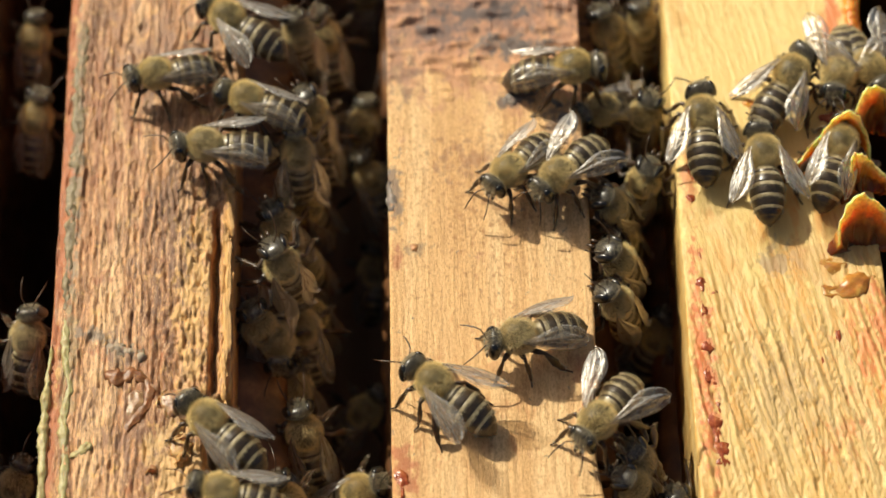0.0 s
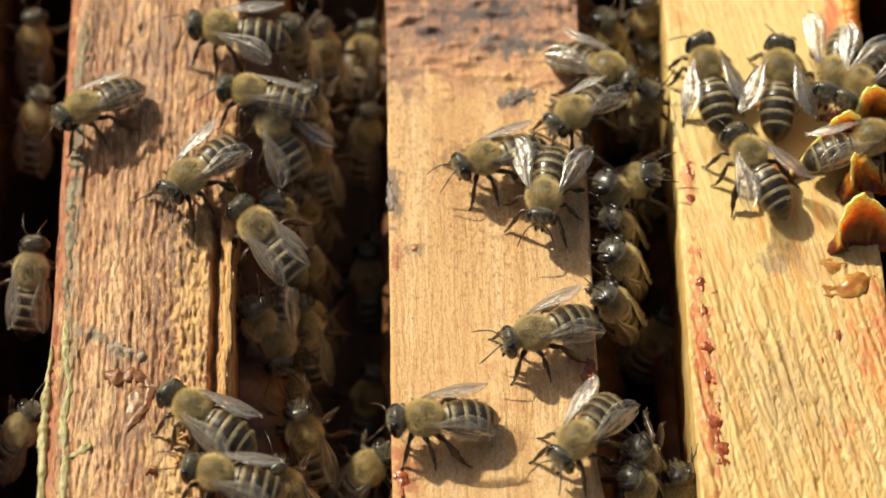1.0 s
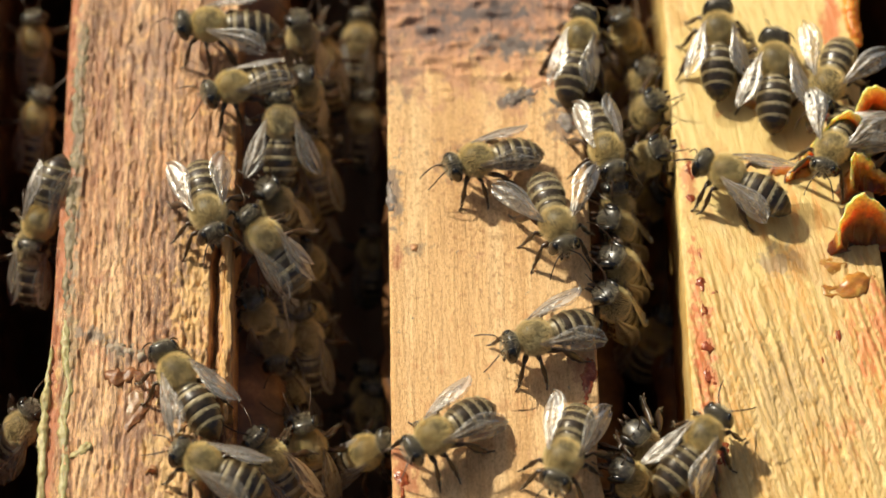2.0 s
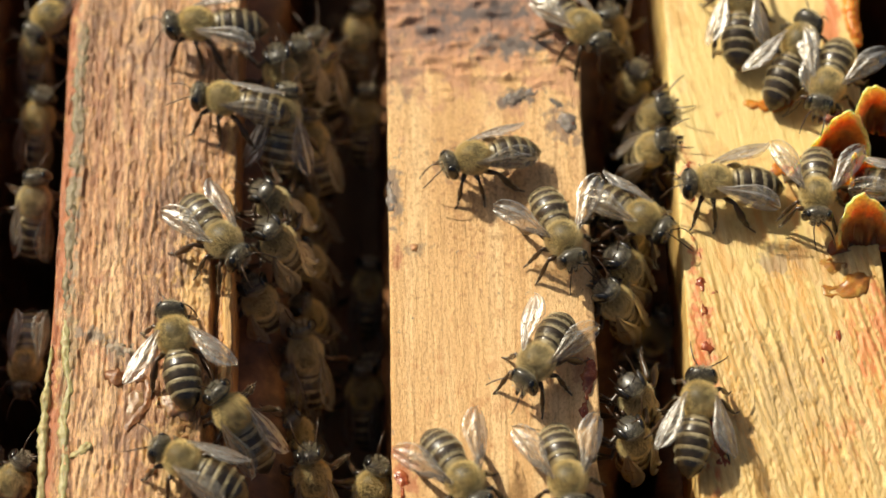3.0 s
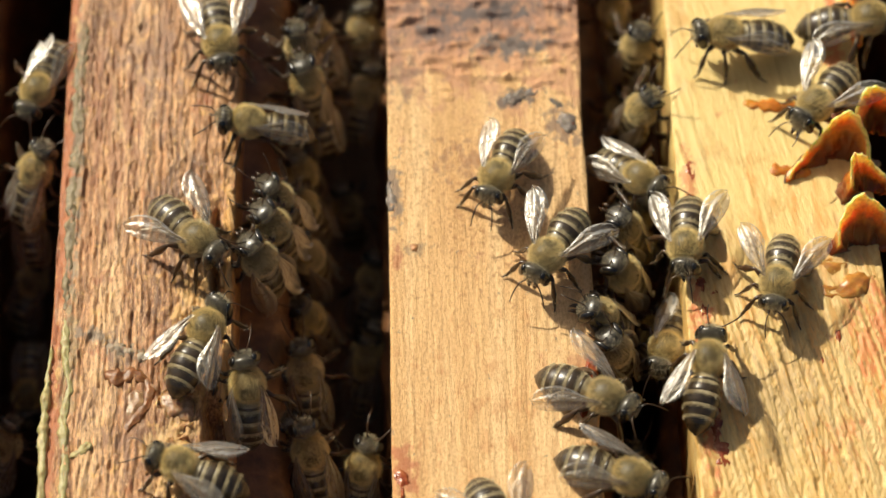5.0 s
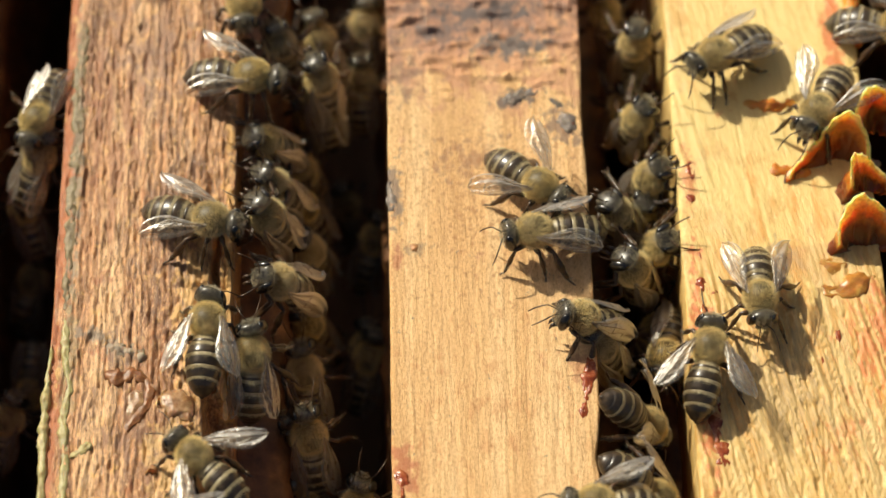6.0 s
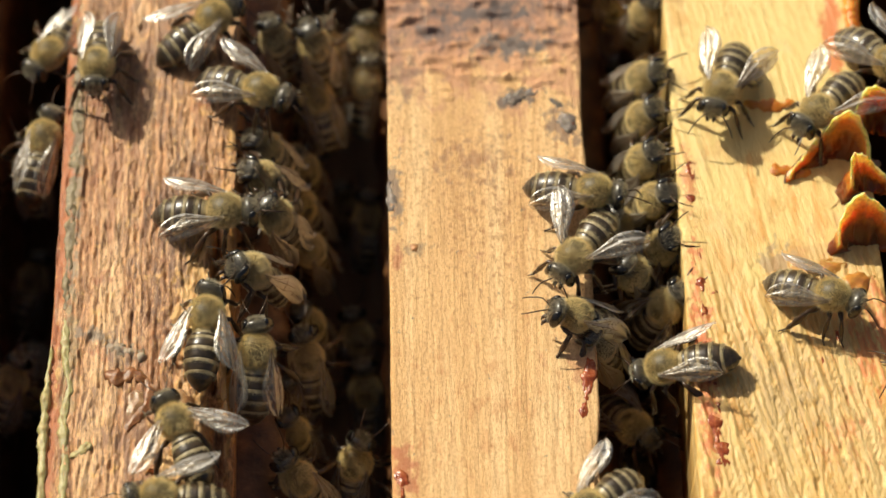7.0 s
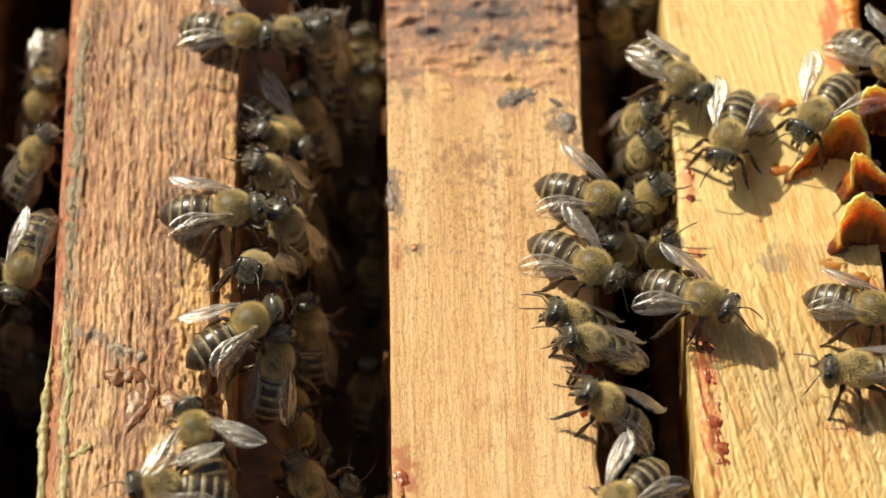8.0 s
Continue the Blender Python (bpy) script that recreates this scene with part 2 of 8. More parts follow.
def hair_mat(name, a, b, through_light=0.3):
    h = Mat(name)
    g = h.node("ShaderNodeNewGeometry")
    col = h.ramp(g.outputs["Random Per Island"], [(0.0, a), (1.0, b)])
    # old bees are greyer, young ones more golden
    age = h.node("ShaderNodeObjectInfo")
    worn = tuple(0.45 * c + 0.42 * sum(b) / 3 for c in a)
    col = h.mix(h.ramp(age.outputs["Random"], [(0.5, 0.0), (1.0, 0.4)]), col, worn)
    h.put(Base_Color=col, Roughness=0.55, Specular_IOR_Level=0.35, Sheen_Weight=0.2)
    # thin hairs let light through
    tl = h.node("ShaderNodeBsdfTranslucent")
    ms = h.node("ShaderNodeMixShader")
    ms.inputs[0].default_value = through_light
    h.link(col, tl.inputs["Color"])
    h.link(h.b.outputs[0], ms.inputs[1])
    h.link(tl.outputs[0], ms.inputs[2])
    h.link(ms.outputs[0], h.out.inputs["Surface"])
    return h.m


fur_olive = hair_mat("olive_fur", (0.78, 0.59, 0.225), (1.0, 0.88, 0.51), 0.25)
fur_grey = hair_mat("grey_fur", (0.34, 0.29, 0.17), (0.66, 0.59, 0.40))

fur_band = hair_mat("band_fur", (0.46, 0.39, 0.21), (0.78, 0.70, 0.45))
fur_face = hair_mat("face_fur", (0.38, 0.33, 0.20), (0.78, 0.70, 0.50))

wing_m = Mat("wing_membrane")
tr = wing_m.node("ShaderNodeBsdfTransparent")
gl = wing_m.node("ShaderNodeBsdfGlossy")
df = wing_m.node("ShaderNodeBsdfTranslucent")
mx = wing_m.node("ShaderNodeMixShader")
mx2 = wing_m.node("ShaderNodeMixShader")
lw = wing_m.node("ShaderNodeFresnel")
lw.inputs["IOR"].default_value = 1.55
tr.inputs["Color"].default_value = (0.91, 0.87, 0.80, 1)
gl.inputs["Roughness"].default_value = 0.4
gl.inputs["Color"].default_value = (1, 0.98, 0.94, 1)
df.inputs["Color"].default_value = (0.42, 0.36, 0.27, 1)
wv = wing_m.noise((420, 1150, 900), None, 3, 0.6)
wb = wing_m.node("ShaderNodeBump")
wb.inputs["Strength"].default_value, wb.inputs["Distance"].default_value = 0.75, 0.0005
wing_m.link(wv, wb.inputs["Height"])
wing_m.link(wb.outputs[0], gl.inputs["Normal"])
wing_m.link(wb.outputs[0], lw.inputs["Normal"])
wing_m.link(tr.outputs[0], mx2.inputs[1])
rd = wing_m.node("ShaderNodeBsdfDiffuse")
rd.inputs["Color"].default_value = (0.66, 0.62, 0.54, 1)
mx3 = wing_m.node("ShaderNodeMixShader")
wing_m.link(df.outputs[0], mx3.inputs[1])
wing_m.link(rd.outputs[0], mx3.inputs[2])
wing_m.link(mx3.outputs[0], mx2.inputs[2])
mx2.inputs[0].default_value = 0.22
wing_m.link(mx2.outputs[0], mx.inputs[1])
wing_m.link(gl.outputs[0], mx.inputs[2])
fm = wing_m.node("ShaderNodeMath", operation="MULTIPLY_ADD")
fm.inputs[1].default_value, fm.inputs[2].default_value = 0.36, 0.012
wing_m.link(lw.outputs[0], fm.inputs[0])
wing_m.link(fm.outputs[0], mx.inputs[0])
wing_m.link(mx.outputs[0], wing_m.out.inputs["Surface"])
wing_m = wing_m.m
vein_m = chitin("wing_vein", (0.10, 0.065, 0.035), (0.24, 0.16, 0.09), 0.35)


# ---------------------------------------------------------------- mesh helpers
def mesh_of(name, verts, faces, mats, slots=None, smooth=True):
    me = bpy.data.meshes.new(name)
    me.from_pydata(verts, [], faces)
    for m in mats:
        me.materials.append(m)
    if slots is not None:
        me.polygons.foreach_set("material_index", slots)
    if smooth:
        me.polygons.foreach_set("use_smooth", [True] * len(me.polygons))
    me.update()
    return me


def part_of(name, me, parent, label="", m=None):
    ob = new(name, me)
    ob.parent = parent
    if m is not None:
        ob.matrix_basis = m
    if label:
        tagged(ob, label)
    return ob


def tube(points, radii, sides=7):
    """Verts and faces of a tapered tube through points, with closed ends."""
    pts = [Vector(p) for p in points]
    vs, fs = [], []
    for i, p in enumerate(pts):
        d = (pts[min(i + 1, len(pts) - 1)] - pts[max(i - 1, 0)]).normalized()
        a = d.orthogonal().normalized() if i == 0 else (a - d * a.dot(d)).normalized()
        b = d.cross(a)
        for k in range(sides):
            q = 2 * math.pi * k / sides
            vs.append(p + (a * math.cos(q) + b * math.sin(q)) * radii[i])
    for i in range(len(pts) - 1):
        for k in range(sides):
            k2 = (k + 1) % sides
            fs.append((i * sides + k, i * sides + k2, (i + 1) * sides + k2, (i + 1) * sides + k))
    fs.append(tuple(range(sides))[::-1])
    fs.append(tuple((len(pts) - 1) * sides + k for k in range(sides)))
    return [tuple(v) for v in vs], fs


def joined(lumps):
    vs, fs = [], []
    for v, f in lumps:
        o = len(vs)
        vs += v
        fs += [tuple(i + o for i in q) for q in f]
    return vs, fs


def ball(centre, radii, nu=20, nv=13, shape=None):
    """An ellipsoid along x, which shape(unit point) may bend."""
    vs, fs = [], []
    for j in range(nv + 1):
        th = math.pi * j / nv
        for i in range(nu):
            ph = 2 * math.pi * i / nu
            u = Vector((math.cos(th), math.sin(th) * math.cos(ph), math.sin(th) * math.sin(ph)))
            p = Vector((u.x * radii[0], u.y * radii[1], u.z * radii[2]))
            if shape:
                p = shape(u, p)
            vs.append(tuple(p + Vector(centre)))
    for j in range(nv):
        for i in range(nu):
            i2 = (i + 1) % nu
            fs.append((j * nu + i, (j + 1) * nu + i, (j + 1) * nu + i2, j * nu + i2))
    return vs, fs


def blades(rnd, spots, length, width, lean=(-0.5, 0, 0), stray=0.45):
    """Hairs, each one thin triangle, on spots of (place, normal)."""
    vs, fs = [], []
    for p, n in spots:
        d = (Vector(n) + Vector(lean) + Vector((rnd.uniform(-1, 1), rnd.uniform(-1, 1), rnd.uniform(-1, 1))) * stray).normalized()
        s = d.cross(Vector((rnd.uniform(-1, 1), rnd.uniform(-1, 1), rnd.uniform(-1, 1)))).normalized() * width
        l = length * rnd.uniform(0.55, 1.2)
        o = len(vs)
        q = Vector(p)
        vs += [tuple(q - s), tuple(q + s), tuple(q + d * l)]
        fs.append((o, o + 1, o + 2))
    return vs, fs


def mm(vs):
    return [(x * MM, y * MM, z * MM) for x, y, z in vs]


def dots_on(rnd, n, centre, radii, keep=lambda u: True):
    out = []
    while len(out) < n:
        u = Vector((rnd.gauss(0, 1), rnd.gauss(0, 1), rnd.gauss(0, 1))).normalized()
        if keep(u):
            p = Vector((u.x * radii[0], u.y * radii[1], u.z * radii[2])) + Vector(centre)
            nn = Vector((u.x / radii[0], u.y / radii[1], u.z / radii[2])).normalized()
            out.append((p, nn))
    return out


# ---------------------------------------------------------------- the hive's frames
def smooth(a, b, x):
    x = min(1.0, max(0.0, (x - a) / (b - a)))
    return x * x * (3 - 2 * x)


def steps(a, b, d):
    n = max(1, round((b - a) / d))
    return [a + (b - a) * i / n for i in range(n + 1)]


def top_bar(name, x0, x1, material, relief, carve, label, wob=0.15, deep=17.0, fissure=0.1):
    """The wooden top bar of one frame: a worn, rounded board with a relief of its grain. Millimetres."""
    ys = steps(-112, -36, 4.0) + steps(-35.6, 40, 0.28) + steps(41, 152, 4.0)
    xs = [x0, x0 + 0.06, x0 + 0.16, x0 + 0.32] + steps(x0 + 0.6, x1 - 0.6, 0.17) + [x1 - 0.32, x1 - 0.16, x1 - 0.06, x1]
    vs, fs = [], []
    nx = len(xs)
    for y in ys:
        el = wob * noise.noise((x0, y * 0.22, 1)) + 0.5 * wob * noise.noise((x0, y * 1.1, 4))
        er = wob * noise.noise((x1, y * 0.22, 2)) + 0.5 * wob * noise.noise((x1, y * 1.1, 5))
        for i, x in enumerate(xs):
            e = min(x - x0, x1 - x)
            k = (x - x0) / (x1 - x0)
            z = -0.35 * (1 - math.sqrt(max(0.0, 1 - (1 - min(1, e / 0.4)) ** 2)))
            xs_ = x + 0.20 * y * (x0 > 20)
            if x0 > -20:
                z += relief * (0.45 * noise.noise((xs_ * 1.5, y * 0.10, x0)) + 0.34 * noise.noise((xs_ * 2.6, y * 0.16, 7)) + 0.18 * noise.noise((x * 1.3, y * 1.1, 9)))
            else:
                # weathered: short raised fibres, and pits where they have broken out
                xs_ = x + 0.35 * noise.noise((x * 0.3, y * 0.25, 5))
                z += relief * (0.34 * noise.noise((xs_ * 1.5, y * 0.08, x0)) + 0.40 * noise.noise((xs_ * 3.4, y * 0.17, 7)) + 0.22 * noise.noise((xs_ * 2.8, y * 0.40, 9)) + 0.20 * noise.noise((x * 5.0, y * 0.9, 13)))
                z -= 0.6 * relief * max(0.0, noise.noise((xs_ * 1.9, y * 0.4, 17)) - 0.28)
            z -= fissure * max(0.0, 1 - abs(noise.noise((xs_ * 1.1, y * 0.10, 21 + x0))) / 0.10) * (0.5 + noise.noise((x, y * 0.5, 2)))
            z -= 0.7 * fissure * max(0.0, 1 - abs(noise.noise((xs_ * 2.3, y * 0.22, 31 + x0))) / 0.12)
            if x0 > 20:
                # raised late wood: blunt ridges that run slantwise over the pale bar
                v = abs(noise.noise((xs_ * 0.50, y * 0.025, 41 + x0)))
                z += 0.26 * max(0.0, 1 - v / 0.16) ** 0.8 * smooth(0.25, 0.6, 0.5 + noise.noise((xs_ * 0.3, y * 0.12, 44))) - 0.10 * max(0.0, noise.noise((xs_ * 1.9, y * 0.5, 47)))
            if x0 > 20:
                # the far part is planed smoother
                z *= 1 - 0.78 * smooth(-15.0, 2.0, y) * smooth(0.0, 1.0, e)
            dx, dz = carve(x, y)
            vs.append((x + el * (1 - k) + er * k + dx, y, z + dz))
    ny = len(ys)
    for j in range(ny - 1):
        for i in range(nx - 1):
            a = j * nx + i
            fs.append((a, a + 1, a + nx + 1, a + nx))
    rim = [j * nx for j in range(ny)] + [(ny - 1) * nx + i for i in range(1, nx)] + [j * nx + nx - 1 for j in range(ny - 2, -1, -1)] + [i for i in range(nx - 2, 0, -1)]
    base = len(vs)
    for r in rim:
        x, y, z = vs[r]
        vs.append((x, y, -deep))
    n = len(rim)
    for i in range(n):
        i2 = (i + 1) % n
        fs.append((rim[i], rim[i2], base + i2, base + i))
    fs.append(tuple(base + i for i in range(n)))
    me = mesh_of(name, mm(vs), fs, [material])
    return me


def no_carve(x, y):
    return 0.0, 0.0


def carve_left(x, y):
    """A long split near the edge, a chipped corner, and a sag of the worn strip."""
    dz = dx = 0.0
    c = -26.1 + 0.35 * noise.noise((0, y * 0.25, 3))
    inside = smooth(-18.5, -16.5, y) * (1 - smooth(3.5, 8.0, y))
    dz -= 3.2 * inside * max(0.0, 1 - abs(x - c) / 0.55)
    dz -= 0.5 * inside * smooth(c, c + 0.5, x)
    chip = (1 - smooth(-20.0, -17.5, y + 0.9 * noise.noise((x, y * 0.6, 8)))) * smooth(-27.2, -26.4, x + 0.5 * noise.noise((3, y * 0.5, 2)))
    dz -= (5.0 + 1.5 * noise.noise((x, y * 0.4, 6))) * chip
    dz -= 0.5 * smooth(-29.5, -24.5, x) * (0.5 + noise.noise((x * 0.5, y * 0.5, 12)))
    # loosened grains and torn fibres towards the split edge
    crust = smooth(-35.0, -29.0, x + 1.5 * noise.noise((x * 0.3, y * 0.2, 33))) * (1 - smooth(6.0, 16.0, y))
    dz += crust * (0.55 * max(0.0, noise.noise((x * 1.5, y * 1.1, 35))) - 0.45 * max(0.0, noise.noise((x * 1.9, y * 0.9, 37)) - 0.1) + 0.22 * noise.noise((x * 3.6, y * 2.4, 39)))
    # the far edge is worn round
    dz -= 0.8 * (1 - smooth(-44.5, -42.5, x))
    return dx, dz


def carve_centre(x, y):
    d = math.hypot((x - 16.9) / 1.1, (y + 26.5) / 5.0)
    d2 = math.hypot((x - 16.9) / 0.6, (y - 18) / 7.0)
    zone = smooth(19.5, 25.0, y + 3.0 * noise.noise((x * 0.25, 0, 3))) * smooth(0.30, 0.65, 0.5 + 0.7 * noise.noise((x * 0.22, y * 0.45, 11)))
    crumb = 1.1 * max(0.0, noise.noise((x * 0.42, y * 1.0, 14)) + 0.1) + 0.4 * max(0.0, noise.noise((x * 1.3, y * 2.0, 15)))
    return -0.7 * max(0.0, 1 - d) - 0.3 * max(0, 1 - d2), -0.25 * max(0.0, 1 - d) + zone * crumb


def comb_block(name, x0, x1, z_top, seed):
    """The comb that hangs under a bar: two uneven faces with shallow cells, rounded at the top."""
    ys = steps(-95, 135, 1.15)
    prof = []
    for k in range(9):
        a = math.pi * k / 8
        prof.append((-math.cos(a), math.sin(a)))
    zs = [z_top - 3 - 4.2 * i for i in range(1, 14)]
    vs, fs = [], []
    xm, hw = (x0 + x1) / 2, (x1 - x0) / 2
    ring = [(x0, z) for z in reversed(zs)] + [(xm + hw * c, z_top - 3 + 3 * s) for c, s in prof] + [(x1, z) for z in zs]
    n = len(ring)
    for j, y in enumerate(ys):
        for x, z in ring:
            side = (x - xm) / hw
            cell = 0.35 * math.sin(y * 2 * math.pi / 5.3) * math.sin(z * 2 * math.pi / 4.6)
            d = 1.7 * noise.noise((seed, y * 0.07, z * 0.09 + side)) + 0.7 * noise.noise((seed + 3, y * 0.3, z * 0.3 + side)) + cell
            vs.append((x + side * d, y, z + 0.8 * noise.noise((x * 0.2, y * 0.2, seed))))
    for j in range(len(ys) - 1):
        for i in range(n - 1):
            a = j * n + i
            fs.append((a, a + n, a + n + 1, a + 1))
        fs.append((j * n + n - 1, (j + 1) * n + n - 1, (j + 1) * n, j * n))
    fs.append(tuple(range(n)))
    fs.append(tuple((len(ys) - 1) * n + i for i in reversed(range(n))))
    return mesh_of(name, mm(vs), fs, [comb])


def hive_frame(x0, x1, material, relief, carve, label, c0, c1, ctop, wob, seed):
    root = new("hive_frame")
    root.location = (0, 0, 0)
    tagged(root, label, "hive frame", "wooden frames in the hive")
    part_of("top_bar", top_bar("top_bar", x0, x1, material, relief, carve, label, wob, 17.0, (1.3 if x0 > 20 else 0.6) * relief), root)
    part_of("brood_comb", comb_block("brood_comb", c0, c1, ctop, seed), root, "dark brown wax comb under the bar")
    return root


frame_left = hive_frame(-44.5, -24.0, wood_left, 0.6, carve_left, "weathered reddish pine top bar, split along one edge", -43.6, -18.6, -10.0, 0.13, 1.0)
rs = random.Random(31)
for i in range(16):
    y = -19.5 + 1.75 * i + rs.uniform(-0.6, 0.6)
    l, wd = rs.uniform(2.2, 5.5), rs.uniform(0.22, 0.5)
    x, lean, up = -24.5 + rs.uniform(-0.9, 0.45), rs.uniform(-0.10, 0.16), rs.uniform(0.02, 0.16)
    pts = [(x + lean * l * k + 0.15 * noise.noise((i * 3.1, k * 4, 2)), y + l * (k - 0.5), -0.25 + up * l * k * rs.choice((1, 1, 0.5))) for k in (0, 0.2, 0.45, 0.7, 0.9, 1.0)]
    v, f = tube(pts, [wd * 0.35, wd * 0.9, wd, wd * 0.75, wd * 0.4, 0.04], 6)
    part_of("splinter", mesh_of("splinter", mm(v), f, [wood_left], None, False), frame_left)
hive_frame(-6.2, 17.0, wood_centre, 0.10, carve_centre, "smooth orange pine top bar with dark propolis stains", -7.0, 21.0, -17.5, 0.12, 2.0)
hive_frame(27.4, 50.2, wood_right, 0.25, no_carve, "pale yellow pine top bar with wax scraps on top", 25.5, 52.0, -17.5, 0.14, 3.0)
hive_frame(62.0, 84.5, wood_right, 0.12, no_carve, "pale pine top bar at the side of the hive", 60.0, 86.0, -17.5, 0.14, 4.0)
hive_frame(-80.0, -58.0, wood_left, 0.2, no_carve, "weathered pine top bar at the hive wall", -82.0, -56.0, -17.5, 0.14, 5.0)


def slab(name, a, b, material, label):
    x0, y0, z0 = a
    x1, y1, z1 = b
    bm = bmesh.new()
    bmesh.ops.create_cube(bm, size=1.0)
    for v in bm.verts:
        v.co = ((x0 if v.co.x < 0 else x1) * MM, (y0 if v.co.y < 0 else y1) * MM, (z0 if v.co.z < 0 else z1) * MM)
    bmesh.ops.bevel(bm, geom=list(bm.edges), offset=1.0 * MM, segments=2, affect="EDGES")
    me = bpy.data.meshes.new(name)
    bm.to_mesh(me)
    bm.free()
    me.materials.append(material)
    return tagged(new(name, me), label, kind="structure")


slab("floor", (-115, -125, -92), (115, 165, -80), box_wood, "dark wooden floor of the hive box")
slab("wall_left", (-115, -100, -79.9), (-97, 140, -6), box_wood, "wooden side wall of the hive box")
slab("wall_right", (97, -100, -79.9), (115, 140, -6), box_wood, "wooden side wall of the hive box")
slab("wall_front", (-115, -125, -79.9), (115, -100.1, -17), box_wood, "wooden front wall of the hive box")
slab("wall_back", (-115, 140.1, -79.9), (115, 165, -17), box_wood, "wooden back wall of the hive box")

meadow = Mat("meadow_grass")
mg = meadow.noise((6, 6, 6), None, 6, 0.7)
meadow.put(Base_Color=meadow.ramp(mg, [(0.3, (0.03, 0.05, 0.012)), (0.7, (0.10, 0.12, 0.04))]), Roughness=0.9)
gv = [(-400, -400, -0.45), (400, -400, -0.45), (400, 400, -0.45), (-400, 400, -0.45)]
tagged(new("ground", mesh_of("ground", gv, [(0, 1, 2, 3)], [meadow.m], None, False)), "short green grass under the hive", kind="structure")
slab("hive_stand", (-125, -135, -449), (125, 175, -92.1), box_wood, "wooden stand under the hive box")


# ---------------------------------------------------------------- honey bees
def head_shape(u, p):
    # a blunt triangle: wide above, narrow at the jaws, flat in front
    k = 0.5 - 0.5 * u.z
    return Vector((p.x * (0.8 if u.x > 0 else 1.0) - 0.15 * k, p.y * (1.05 - 0.5 * k * k), p.z * (1.0 + 0.25 * k)))


def build_bee_meshes(rnd):
    d = {}
    # head
    d["head"] = mesh_of("head", mm(ball((0, 0, 0), (1.0, 1.72, 1.60), 22, 14, head_shape)[0]), ball((0, 0, 0), (1, 1, 1), 22, 14)[1], [bee_head])
    face = dots_on(rnd, 1600, (0, 0, 0), (0.94, 1.55, 1.58), lambda u: u.z > -0.6 and (abs(u.y) < 0.6 or u.x < -0.2))
    v, f = blades(rnd, face, 0.36, 0.016, (0.1, 0, 0.1))
    d["face_fur"] = mesh_of("face_fur", mm(v), f, [fur_face], None, False)
    v, f = ball((0, 0, 0), (0.64, 0.44, 1.22), 16, 10)
    d["eye"] = mesh_of("eye", mm(v), f, [bee_eye])
    for side, nm in ((1, "l"), (-1, "r")):
        v, f = tube([(0, 0, 0), (0.45, side * 0.35, 0.25), (0.9, side * 0.75, 0.40), (1.5, side * 1.05, 0.15), (2.3, side * 1.35, -0.35), (3.0, side * 1.5, -0.85)],
                    [0.085, 0.07, 0.075, 0.08, 0.08, 0.05], 7)
        d["antenna_" + nm] = mesh_of("antenna", mm(v), f, [bee_leg])
    v, f = tube([(0, 0, 0), (0.25, 0, -0.5), (0.2, 0, -1.0)], [0.28, 0.2, 0.08], 8)
    d["jaw"] = mesh_of("jaw", mm(v), f, [bee_leg])
    # thorax
    v, f = ball((0, 0, 0), (2.0, 1.85, 1.75), 24, 15)
    d["thorax"] = mesh_of("thorax", mm(v), f, [bee_under])
    spots = dots_on(rnd, 9500, (0, 0, 0), (2.0, 1.86, 1.74), lambda u: u.z > -0.75 and (u.z < 0.5 or rnd.random() < 0.28 + 0.72 * smooth(0.15, 0.75, math.hypot(u.x + 0.1, u.y))))
    v, f = blades(rnd, spots, 0.50, 0.012, (-0.40, 0, 0.1), 0.38)
    d["fur"] = mesh_of("fur", mm(v), f, [fur_olive], None, False)
    # abdomen: overlapping plates
    cuts = [0.0, 1.3, 2.65, 4.0, 5.2, 6.2, 7.0]
    rad = lambda s: 1.98 * math.sqrt(max(0.0, 1 - ((s - 3.0) / 4.05) ** 2)) * (1.0 if s > 3 else 0.55 + 0.45 * math.sqrt(s / 3.0))
    mid = lambda s: 3.15 - 0.022 * s * s
    for k in range(6):
        a, b = cuts[k], cuts[k + 1] + 0.16
        rows, nu = 7, 22
        vs, fs, sl = [], [], []
        for r in range(rows + 1):
            s = a + (b - a) * r / rows
            rr = max(0.03, rad(min(s, 7.02))) + (0.07 * smooth(0.0, 1.0, r / rows) if k < 5 else 0)
            if r == rows:
                rr *= 0.93
            for i in range(nu):
                ph = 2 * math.pi * i / nu
                y, z = math.cos(ph), math.sin(ph)
                vs.append((-1.4 - s, rr * y, mid(s) + rr * z * (0.92 if z > 0 else 0.80)))
        for r in range(rows):
            for i in range(nu):
                i2 = (i + 1) % nu
                fs.append((r * nu + i, r * nu + i2, (r + 1) * nu + i2, (r + 1) * nu + i))
                sl.append(1 if (r < (5 if k == 0 else 2 if k < 5 else 0)) else 0)
        fs += [tuple(range(nu))[::-1], tuple(rows * nu + i for i in range(nu))]
        sl += [0, 0]
        d["segment_%d" % k] = mesh_of("segment", mm(vs), fs, [bee_dark, bee_band], sl)
    spots = []
    for k in range(5):
        for _ in range(420 if k else 560):
            s = cuts[k] + (cuts[k + 1] - cuts[k]) * rnd.uniform(0.02, 0.40 if k else 0.9)
            ph = rnd.uniform(-0.5, math.pi + 0.5)
            rr = rad(s) + 0.02
            spots.append(((-1.4 - s, rr * math.cos(ph), mid(s) + rr * 0.92 * math.sin(ph)), (0, math.cos(ph), math.sin(ph))))
    v, f = blades(rnd, spots, 0.34, 0.014, (-1.7, 0, 0))
    d["abdomen_fur"] = mesh_of("abdomen_fur", mm(v), f, [fur_band], None, False)
